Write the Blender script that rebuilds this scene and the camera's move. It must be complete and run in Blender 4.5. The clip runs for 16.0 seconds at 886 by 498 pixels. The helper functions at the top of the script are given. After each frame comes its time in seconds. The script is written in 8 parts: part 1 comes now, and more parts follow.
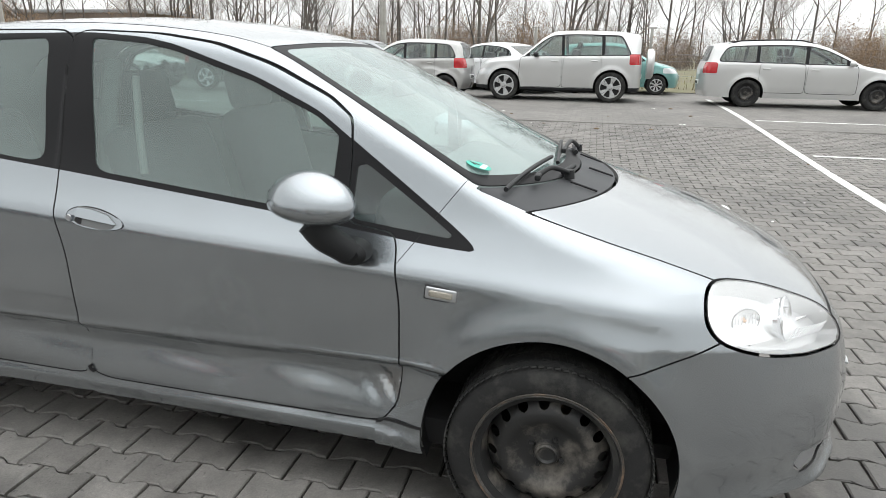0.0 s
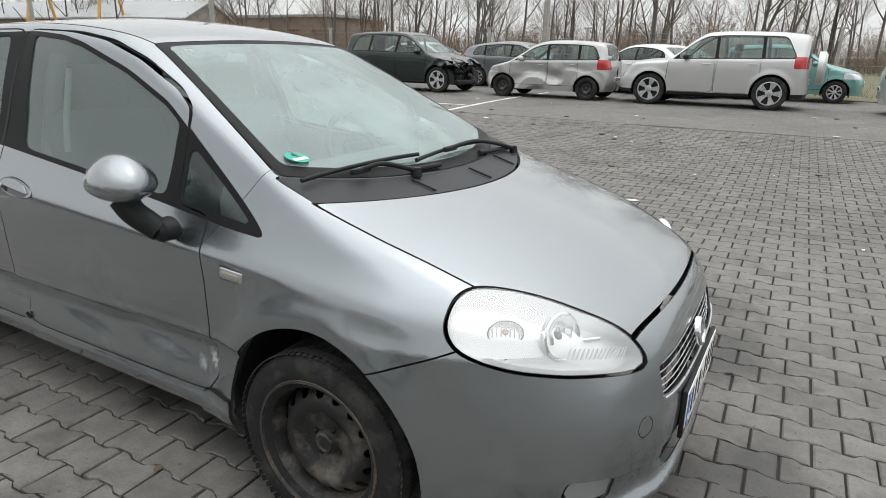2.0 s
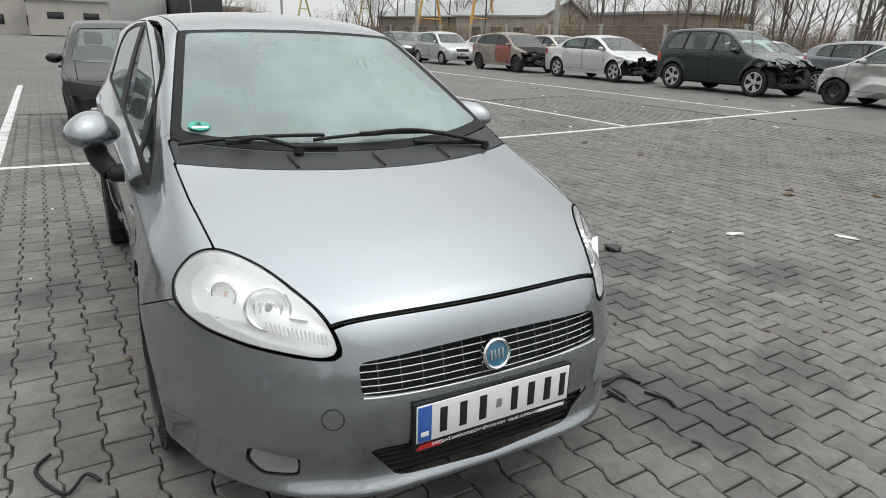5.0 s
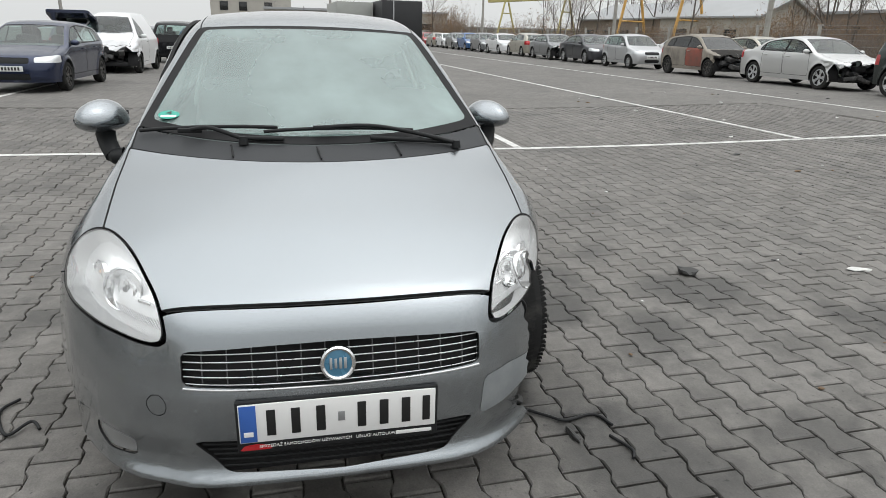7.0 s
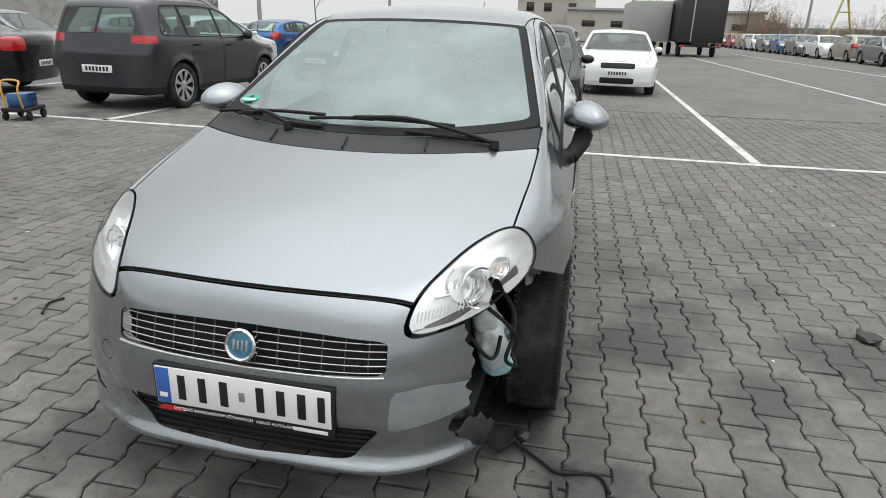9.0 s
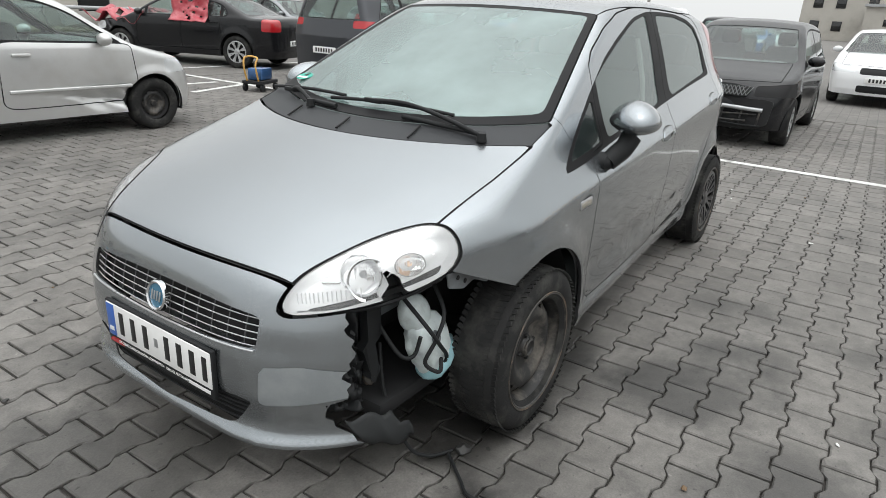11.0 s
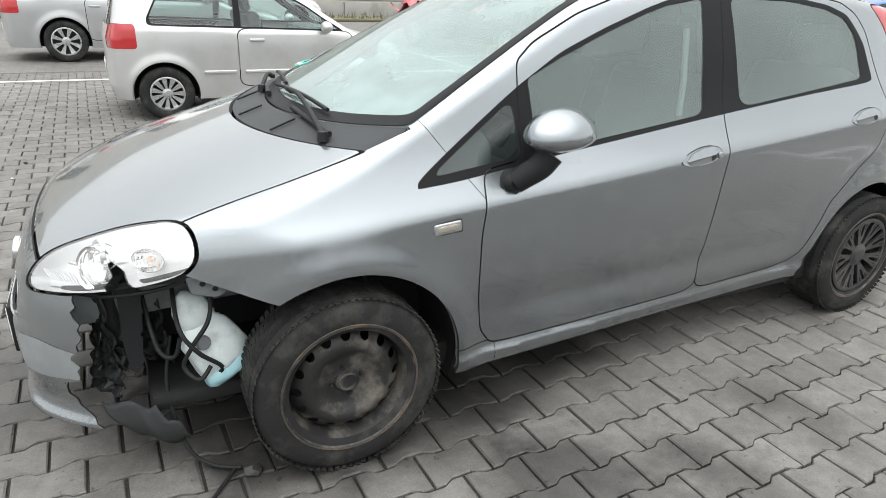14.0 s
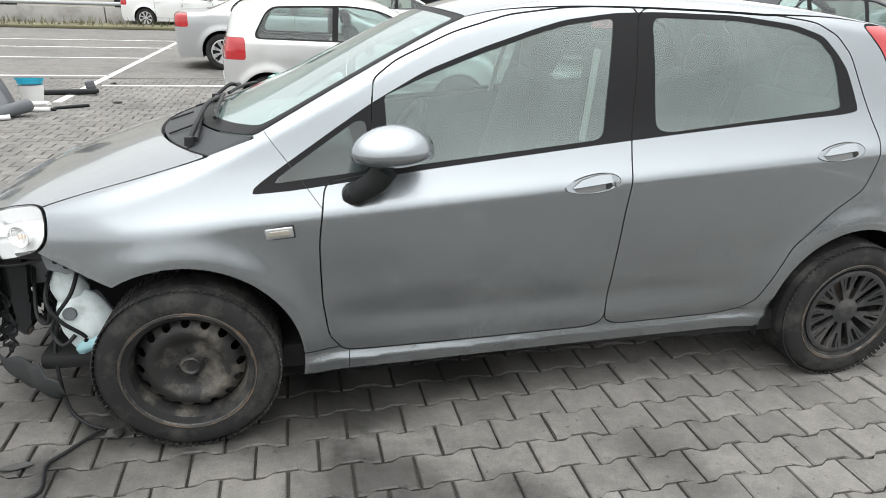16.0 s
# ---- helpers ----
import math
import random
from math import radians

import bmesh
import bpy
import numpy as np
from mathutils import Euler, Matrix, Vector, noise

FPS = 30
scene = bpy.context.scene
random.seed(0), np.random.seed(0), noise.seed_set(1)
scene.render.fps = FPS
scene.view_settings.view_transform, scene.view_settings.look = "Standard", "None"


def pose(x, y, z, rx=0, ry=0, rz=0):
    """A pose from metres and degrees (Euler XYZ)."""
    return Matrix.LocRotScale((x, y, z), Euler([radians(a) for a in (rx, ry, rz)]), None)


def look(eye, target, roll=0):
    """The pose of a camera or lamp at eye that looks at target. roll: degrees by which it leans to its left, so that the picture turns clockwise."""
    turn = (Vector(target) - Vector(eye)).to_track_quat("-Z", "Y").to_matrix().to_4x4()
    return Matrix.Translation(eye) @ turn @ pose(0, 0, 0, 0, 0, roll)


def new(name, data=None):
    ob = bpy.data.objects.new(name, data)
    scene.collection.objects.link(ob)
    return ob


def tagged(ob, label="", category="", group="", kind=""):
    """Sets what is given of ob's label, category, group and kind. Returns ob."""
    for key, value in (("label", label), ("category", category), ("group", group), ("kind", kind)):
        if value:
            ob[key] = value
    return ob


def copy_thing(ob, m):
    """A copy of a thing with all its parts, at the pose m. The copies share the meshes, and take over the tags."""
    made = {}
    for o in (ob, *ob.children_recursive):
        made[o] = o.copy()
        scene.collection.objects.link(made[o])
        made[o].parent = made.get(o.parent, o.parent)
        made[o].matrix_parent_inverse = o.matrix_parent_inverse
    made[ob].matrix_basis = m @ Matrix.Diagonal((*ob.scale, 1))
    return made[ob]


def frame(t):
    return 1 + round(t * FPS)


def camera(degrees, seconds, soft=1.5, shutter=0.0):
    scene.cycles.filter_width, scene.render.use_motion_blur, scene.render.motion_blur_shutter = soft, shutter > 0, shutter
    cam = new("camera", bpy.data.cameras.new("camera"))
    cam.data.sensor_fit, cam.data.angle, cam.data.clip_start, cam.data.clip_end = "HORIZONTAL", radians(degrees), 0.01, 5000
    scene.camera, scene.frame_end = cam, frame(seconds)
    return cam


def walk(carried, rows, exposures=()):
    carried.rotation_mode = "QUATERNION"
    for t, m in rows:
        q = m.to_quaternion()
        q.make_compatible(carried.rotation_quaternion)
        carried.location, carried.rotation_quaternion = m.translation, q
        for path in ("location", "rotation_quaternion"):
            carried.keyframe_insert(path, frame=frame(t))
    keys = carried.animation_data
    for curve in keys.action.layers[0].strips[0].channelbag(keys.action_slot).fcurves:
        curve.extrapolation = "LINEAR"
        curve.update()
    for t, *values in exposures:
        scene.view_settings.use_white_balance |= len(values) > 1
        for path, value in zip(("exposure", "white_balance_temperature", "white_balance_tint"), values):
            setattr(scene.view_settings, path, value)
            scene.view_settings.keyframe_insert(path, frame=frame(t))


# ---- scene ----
SKY, SUN = 0.185, 0.5
CLOUD = (6.95, 7.12, 7.13)
CAR_GRID, STEER = 0.0155, 0.0
EXPOSURES = [(0.0, 0.33), (1.0, 0.15), (2.0, -0.1), (3.5, -0.22), (6.0, -0.24), (9.0, -0.19), (11.0, 0.0), (12.0, 0.12), (13.5, 0.36), (14.5, 0.52), (16.0, 0.50)]
cam = camera(69.4, 16.0, soft=0.85)
PATH = [
    (0, (1.351, -2.366, 1.376), (0.886, -0.514, 0.782), 0.8),
    (0.5, (1.631, -2.356, 1.382), (1.048, -0.539, 0.786), 0.9),
    (1, (1.898, -2.251, 1.364), (1.148, -0.497, 0.766), 1.0),
    (1.5, (2.103, -2.116, 1.384), (1.265, -0.4, 0.788), 0.9),
    (2, (2.334, -2.001, 1.375), (1.389, -0.342, 0.779), 1.0),
    (2.5, (2.562, -1.888, 1.382), (1.465, -0.325, 0.784), 1.2),
    (3, (2.727, -1.667, 1.355), (1.487, -0.216, 0.757), 1.1),
    (3.5, (2.897, -1.482, 1.354), (1.54, -0.141, 0.754), 1.2),
    (3.7, (3.0, -1.42, 1.356), (1.598, -0.127, 0.754), 1.1),
    (5.8, (3.609, -0.635, 1.396), (1.857, 0.094, 0.764), 1.9),
    (6, (3.642, -0.556, 1.391), (1.866, 0.116, 0.762), 1.7),
    (6.5, (3.652, -0.335, 1.376), (1.841, 0.229, 0.743), 1.6),
    (7, (3.648, -0.072, 1.371), (1.798, 0.35, 0.738), 1.5),
    (7.5, (3.686, 0.177, 1.38), (1.805, 0.413, 0.744), 1.6),
    (8, (3.639, 0.392, 1.363), (1.743, 0.386, 0.726), 1.6),
    (8.5, (3.548, 0.617, 1.364), (1.666, 0.385, 0.728), 1.5),
    (8.7, (3.529, 0.713, 1.362), (1.66, 0.406, 0.718), 1.6),
    (10.8, (3.108, 1.532, 1.361), (1.507, 0.553, 0.668), 3.1),
    (11, (3.059, 1.617, 1.366), (1.505, 0.571, 0.665), 3.1),
    (11.5, (2.875, 1.761, 1.354), (1.445, 0.567, 0.627), 2.9),
    (12, (2.697, 1.853, 1.378), (1.351, 0.573, 0.635), 2.9),
    (12.5, (2.488, 2.031, 1.398), (1.247, 0.658, 0.64), 2.7),
    (13, (2.28, 2.17, 1.388), (1.187, 0.672, 0.638), 2.6),
    (13.5, (2.017, 2.209, 1.392), (1.066, 0.622, 0.633), 2.3),
    (14, (1.766, 2.346, 1.399), (0.917, 0.704, 0.636), 2.2),
    (14.5, (1.541, 2.486, 1.417), (0.821, 0.783, 0.655), 2.0),
    (15, (1.326, 2.509, 1.421), (0.704, 0.769, 0.655), 2.1),
    (15.5, (1.115, 2.563, 1.429), (0.598, 0.785, 0.672), 2.0),
    (16, (0.846, 2.707, 1.444), (0.457, 0.89, 0.704), 1.9),
]
walk(cam, [(t, look(eye, target, roll)) for t, eye, target, roll in PATH], EXPOSURES)

# ---- world and light: an overcast winter day ----
world = bpy.data.worlds.new("overcast_sky")
scene.world = world
world.use_nodes = True
wn, wl = world.node_tree.nodes, world.node_tree.links
wn.clear()
w_out, w_bg = wn.new("ShaderNodeOutputWorld"), wn.new("ShaderNodeBackground")
w_sky, w_hsv = wn.new("ShaderNodeTexSky"), wn.new("ShaderNodeHueSaturation")
w_sky.sky_type, w_sky.sun_disc = "NISHITA", False
w_sky.sun_elevation, w_sky.sun_rotation = radians(72), radians(22)
w_sky.air_density, w_sky.dust_density, w_sky.ozone_density = 1.6, 4.0, 1.0
w_hsv.inputs["Saturation"].default_value = 0.12
w_bg.inputs["Strength"].default_value = SKY
wl.new(w_sky.outputs["Color"], w_hsv.inputs["Color"])
w_mix = wn.new("ShaderNodeMix")
w_mix.data_type = "RGBA"
w_mix.inputs[0].default_value = 0.8
w_mix.inputs[7].default_value = (*CLOUD, 1)
wl.new(w_hsv.outputs["Color"], w_mix.inputs[6])
# an overcast sky is about twice as bright overhead as along the horizon
w_tc, w_sep, w_grad, w_mul = (wn.new("ShaderNode" + k) for k in ("TexCoord", "SeparateXYZ", "MapRange", "VectorMath"))
wl.new(w_tc.outputs["Generated"], w_sep.inputs["Vector"]), wl.new(w_sep.outputs["Z"], w_grad.inputs["Value"])
w_grad.interpolation_type = "SMOOTHSTEP"
w_grad.inputs["From Min"].default_value, w_grad.inputs["From Max"].default_value = 0.4, 1.0
w_grad.inputs["To Min"].default_value, w_grad.inputs["To Max"].default_value = 0.8, 1.85
w_mul.operation = "SCALE"
wl.new(w_mix.outputs[2], w_mul.inputs[0]), wl.new(w_grad.outputs["Result"], w_mul.inputs["Scale"])
wl.new(w_mul.outputs["Vector"], w_bg.inputs["Color"])
wl.new(w_bg.outputs["Background"], w_out.inputs["Surface"])
sun = new("sun", bpy.data.lights.new("sun", "SUN"))
sun.data.energy, sun.data.angle, sun.data.color = SUN, radians(110), (1.0, 0.99, 0.97)
sun.matrix_world = look((0, 0, 30), (-1.2, -3.0, 30 - 10.0))


# ---- materials ----
def mat(name, base, rough=0.5, metal=0.0, spread=0.15, scale=6.0, fine=90.0, bump=0.0, coat=0.0, rough_spread=0.1,
        dirt=None, dirt_amount=0.0, dirt_scale=2.5, specular=0.5, island=0.0, objects=0.0):
    """A surface with stains at one scale and grain at another."""
    m = bpy.data.materials.new(name)
    m.use_nodes = True
    n, l = m.node_tree.nodes, m.node_tree.links
    b = n["Principled BSDF"]
    b.inputs["Roughness"].default_value, b.inputs["Metallic"].default_value = rough, metal
    b.inputs["Coat Weight"].default_value, b.inputs["Coat Roughness"].default_value = coat, 0.06
    b.inputs["Specular IOR Level"].default_value = specular
    tc = n.new("ShaderNodeTexCoord")
    big, small = n.new("ShaderNodeTexNoise"), n.new("ShaderNodeTexNoise")
    for node, s, d in ((big, scale, 5.0), (small, fine, 3.0)):
        node.inputs["Scale"].default_value, node.inputs["Detail"].default_value = s, d
        l.new(tc.outputs["Object"], node.inputs["Vector"])
    add = n.new("ShaderNodeMath")
    add.operation = "ADD"
    l.new(big.outputs["Fac"], add.inputs[0])
    half = n.new("ShaderNodeMath")
    half.operation, half.inputs[1].default_value = "MULTIPLY", 0.5
    l.new(small.outputs["Fac"], half.inputs[0])
    l.new(half.outputs[0], add.inputs[1])
    last = add.outputs[0]
    for amount, source in ((island, "island"), (objects, "objects")):
        if amount:
            info = n.new("ShaderNodeNewGeometry" if source == "island" else "ShaderNodeObjectInfo")
            mul, plus = n.new("ShaderNodeMath"), n.new("ShaderNodeMath")
            mul.operation, mul.inputs[1].default_value = "MULTIPLY_ADD", amount
            mul.inputs[2].default_value = -amount / 2
            l.new(info.outputs["Random Per Island" if source == "island" else "Random"], mul.inputs[0])
            plus.operation = "ADD"
            l.new(last, plus.inputs[0]), l.new(mul.outputs[0], plus.inputs[1])
            last = plus.outputs[0]
    ramp = n.new("ShaderNodeMapRange")
    ramp.inputs["From Min"].default_value, ramp.inputs["From Max"].default_value = 0.3, 1.2
    ramp.inputs["To Min"].default_value, ramp.inputs["To Max"].default_value = 1 - spread, 1 + spread
    ramp.clamp = False
    l.new(last, ramp.inputs["Value"])
    col = n.new("ShaderNodeVectorMath")
    col.operation = "SCALE"
    col.inputs[0].default_value = base
    l.new(ramp.outputs["Result"], col.inputs["Scale"])
    colour = col.outputs["Vector"]
    if dirt:
        dn, dr, dm = n.new("ShaderNodeTexNoise"), n.new("ShaderNodeMapRange"), n.new("ShaderNodeMix")
        dn.inputs["Scale"].default_value, dn.inputs["Detail"].default_value, dn.inputs["Roughness"].default_value = dirt_scale, 8.0, 0.65
        l.new(tc.outputs["Object"], dn.inputs["Vector"])
        dr.inputs["From Min"].default_value, dr.inputs["From Max"].default_value = 0.48, 0.72
        dr.inputs["To Max"].default_value = dirt_amount
        l.new(dn.outputs["Fac"], dr.inputs["Value"])
        dm.data_type = "RGBA"
        l.new(dr.outputs["Result"], dm.inputs[0]), l.new(colour, dm.inputs[6])
        dm.inputs[7].default_value = (*dirt, 1)
        colour = dm.outputs[2]
    l.new(colour, b.inputs["Base Color"])
    rr = n.new("ShaderNodeMapRange")
    rr.inputs["From Min"].default_value, rr.inputs["From Max"].default_value = 0.3, 1.2
    rr.inputs["To Min"].default_value, rr.inputs["To Max"].default_value = max(0.02, rough - rough_spread), min(1, rough + rough_spread)
    l.new(add.outputs[0], rr.inputs["Value"]), l.new(rr.outputs["Result"], b.inputs["Roughness"])
    if bump:
        bp = n.new("ShaderNodeBump")
        bp.inputs["Strength"].default_value, bp.inputs["Distance"].default_value = min(1.0, bump), 0.004
        l.new(small.outputs["Fac"], bp.inputs["Height"]), l.new(bp.outputs["Normal"], b.inputs["Normal"])
    return m


def glass_mat(name, tint, haze, haze_colour, gloss_rough=0.02):
    """A pane: tinted see-through glass with a matt haze over it, and a mirror gloss by Fresnel."""
    m = bpy.data.materials.new(name)
    m.use_nodes = True
    n, l = m.node_tree.nodes, m.node_tree.links
    n.clear()
    out, tr, df, gl = (n.new("ShaderNode" + k) for k in ("OutputMaterial", "BsdfTransparent", "BsdfDiffuse", "BsdfGlossy"))
    tr.inputs["Color"].default_value = (*tint, 1)
    df.inputs["Color"].default_value = (*haze_colour, 1)
    gl.inputs["Roughness"].default_value = gloss_rough
    film, gloss, lw = n.new("ShaderNodeMixShader"), n.new("ShaderNodeMixShader"), n.new("ShaderNodeLayerWeight")
    lw.inputs["Blend"].default_value = 0.5
    fifth, fr = n.new("ShaderNodeMath"), n.new("ShaderNodeMath")
    fifth.operation, fifth.inputs[1].default_value = "POWER", 4.5
    fr.operation, fr.inputs[1].default_value, fr.inputs[2].default_value = "MULTIPLY_ADD", 0.9, 0.075
    l.new(lw.outputs["Facing"], fifth.inputs[0]), l.new(fifth.outputs[0], fr.inputs[0])
    tc, nz, mr = n.new("ShaderNodeTexCoord"), n.new("ShaderNodeTexNoise"), n.new("ShaderNodeMapRange")
    nz.inputs["Scale"].default_value, nz.inputs["Detail"].default_value = 2.2, 6.0
    l.new(tc.outputs["Object"], nz.inputs["Vector"]), l.new(nz.outputs["Fac"], mr.inputs["Value"])
    mr.inputs["From Min"].default_value, mr.inputs["From Max"].default_value = 0.3, 0.7
    mr.inputs["To Min"].default_value, mr.inputs["To Max"].default_value = haze * 0.7, haze * 1.3
    l.new(mr.outputs["Result"], film.inputs["Fac"])
    l.new(tr.outputs[0], film.inputs[1]), l.new(df.outputs[0], film.inputs[2])
    l.new(fr.outputs[0], gloss.inputs["Fac"])
    l.new(film.outputs[0], gloss.inputs[1]), l.new(gl.outputs[0], gloss.inputs[2])
    l.new(gloss.outputs[0], out.inputs["Surface"])
    return m


PAINT = mat("grey_paint", (0.296, 0.320, 0.338), 0.26, 0.94, 0.05, 1.5, 900, coat=1.0, rough_spread=0.03, dirt=(0.25, 0.25, 0.245), dirt_amount=0.1, dirt_scale=5)
SCUFF = mat("scuffed_paint", (0.26, 0.28, 0.29), 0.5, 0.35, 0.1, 9, 200, coat=0.2, dirt=(0.32, 0.335, 0.34), dirt_amount=0.85, dirt_scale=9)
BLACK = mat("black_plastic", (0.018, 0.019, 0.02), 0.5, 0, 0.25, 4, 300, bump=0.05, specular=0.2)
TRIM = mat("satin_black_trim", (0.013, 0.013, 0.014), 0.5, 0, 0.2, 5, 200, specular=0.12)
RUBBER = mat("tyre_rubber", (0.024, 0.024, 0.024), 0.85, 0, 0.3, 12, 220, bump=0.3, specular=0.12, dirt=(0.105, 0.105, 0.095), dirt_amount=0.55, dirt_scale=8)
STEEL = mat("black_painted_steel", (0.022, 0.022, 0.022), 0.45, 0.1, 0.3, 9, 160, specular=0.4, dirt=(0.20, 0.18, 0.155), dirt_amount=0.75, dirt_scale=11)
RUSTY = mat("rusty_rim_edge", (0.06, 0.054, 0.048), 0.6, 0.2, 0.4, 14, 120, dirt=(0.24, 0.15, 0.09), dirt_amount=0.85, dirt_scale=12)
CHROME = mat("chrome", (0.75, 0.76, 0.77), 0.12, 1.0, 0.05, 8, 60)
SILVER = mat("matt_silver_plastic", (0.42, 0.43, 0.44), 0.35, 0.7, 0.08, 8, 60)
# near-black for dark parts, and painted shade in gaps, holes and openings
DARK = mat("dark_parts_and_shade", (0.012, 0.012, 0.013), 0.8, 0, 0.3, 8, 60)
CLOTH = mat("grey_seat_cloth", (0.055, 0.057, 0.06), 0.9, 0, 0.2, 5, 300, bump=0.3)
BEIGE = mat("pale_inner_trim", (0.30, 0.30, 0.28), 0.75, 0, 0.12, 3, 100)
WSGLASS = glass_mat("misted_windscreen_glass", (0.72, 0.87, 0.84), 0.42, (0.42, 0.545, 0.53), 0.04)
SIDEGLASS = glass_mat("misted_side_glass", (0.68, 0.82, 0.79), 0.33, (0.295, 0.37, 0.355), 0.03)
CLEARGLASS = glass_mat("clear_green_glass", (0.68, 0.80, 0.77), 0.06, (0.25, 0.3, 0.3))
DARKGLASS = glass_mat("dark_tinted_glass", (0.12, 0.14, 0.14), 0.3, (0.03, 0.034, 0.035))
# the lens's white haze paints in brightness of reflected sky
LENS = glass_mat("clear_lamp_lens", (0.985, 0.99, 0.99), 0.075, (0.94, 0.94, 0.93))
AMBER = glass_mat("clear_indicator_lens", (0.9, 0.86, 0.78), 0.35, (0.6, 0.56, 0.48))
LAMPCHROME = mat("lamp_chrome", (0.96, 0.965, 0.97), 0.22, 0.55, 0.03, 25, 140)
BOWL = mat("bright_reflector", (0.95, 0.955, 0.96), 0.08, 1.0, 0.03, 25, 140)
RED = mat("red_tail_lens", (0.42, 0.015, 0.02), 0.12, 0, 0.15, 12, 80, coat=0.8)
PALE = mat("pale_lamp_plastic", (0.72, 0.74, 0.75), 0.15, 0.2, 0.1, 14, 90, coat=0.6)
WHITE = mat("white_plate", (0.78, 0.78, 0.77), 0.35, 0, 0.04, 6, 60)
BLUE = mat("blue_enamel", (0.04, 0.12, 0.42), 0.3, 0, 0.08, 8, 60)
BADGEBLUE = mat("badge_blue_enamel", (0.06, 0.19, 0.30), 0.25, 0.3, 0.12, 30, 90, coat=0.5)
INK = mat("black_ink", (0.012, 0.012, 0.012), 0.4, 0, 0.05, 8, 60)
GREEN = mat("green_sticker", (0.02, 0.36, 0.27), 0.45, 0, 0.05, 12, 60)
LINE = mat("worn_white_road_paint", (0.62, 0.62, 0.60), 0.75, 0, 0.15, 3, 60, dirt=(0.2, 0.195, 0.19), dirt_amount=0.9, dirt_scale=5)


# ---- building tools ----
def curve(*pts, soft=0.0):
    """A smooth monotone line through the given (x, y) pairs, eased over the width soft."""
    x, y = np.array(pts, float).T
    h, d = np.diff(x), np.diff(y) / np.diff(x)
    s = np.zeros(len(x))
    for i in range(1, len(x) - 1):
        if d[i - 1] * d[i] > 0:
            s[i] = 2 * d[i - 1] * d[i] / (d[i - 1] + d[i])
    s[0], s[-1] = d[0], d[-1]
    tx, ty = [], []
    for i in range(len(h)):
        u = np.linspace(0, 1, 80, endpoint=False)
        tx.append(x[i] + u * h[i])
        ty.append((2 * u**3 - 3 * u**2 + 1) * y[i] + (u**3 - 2 * u**2 + u) * h[i] * s[i]
                  + (3 * u**2 - 2 * u**3) * y[i + 1] + (u**3 - u**2) * h[i] * s[i + 1])
    tx, ty = np.append(np.concatenate(tx), x[-1]), np.append(np.concatenate(ty), y[-1])
    if soft:
        ux = np.arange(tx[0], tx[-1], soft / 12)
        pad = np.arange(1, 37) * soft / 12
        ux = np.concatenate([tx[0] - pad[::-1], ux, tx[-1] + pad])
        uy = np.interp(ux, tx, ty) + np.minimum(ux - tx[0], 0) * s[0] + np.maximum(ux - tx[-1], 0) * s[-1]
        k = np.exp(-0.5 * (np.arange(-36, 37) / 12)**2)
        tx, ty = ux[36:-36], np.convolve(uy, k / k.sum(), "valid")
    return lambda v: np.interp(v, tx, ty)


def rounded(pts, n=6, sharp=0.3):
    """A closed outline with its corners cut round."""
    p, out = [np.array(q, float) for q in pts], []
    for i in range(len(p)):
        a, b, c = p[i - 1], p[i], p[(i + 1) % len(p)]
        s, e = b + (a - b) * sharp, b + (c - b) * sharp
        for u in np.linspace(0, 1, n):
            out.append((1 - u)**2 * s + 2 * u * (1 - u) * b + u * u * e)
    return np.array(out)


def inside(poly, u, v):
    """Signed distance to an outline: above zero within it."""
    u, v = np.asarray(u, float), np.asarray(v, float)
    best, odd = np.full(u.shape, 1e9), np.zeros(u.shape, bool)
    for (ax, ay), (bx, by) in zip(poly, np.roll(poly, -1, axis=0)):
        ex, ey = bx - ax, by - ay
        t = np.clip(((u - ax) * ex + (v - ay) * ey) / (ex * ex + ey * ey + 1e-12), 0, 1)
        best = np.minimum(best, np.hypot(u - ax - t * ex, v - ay - t * ey))
        if ey:
            odd ^= ((ay > v) != (by > v)) & (u < ax + (v - ay) * ex / ey)
    return np.where(odd, best, -best)


def smax(a, b, k):
    h = np.clip(0.5 + 0.5 * (a - b) / k, 0, 1)
    return b + (a - b) * h + k * h * (1 - h)


def smin(a, b, k):
    return -smax(-a, -b, k)


def grad(f, p, e=4e-3):
    g = np.stack([(f(p + np.eye(3)[i] * e) - f(p - np.eye(3)[i] * e)) / (2 * e) for i in range(3)], 1)
    return g / np.maximum(np.linalg.norm(g, axis=1, keepdims=True), 1e-9)


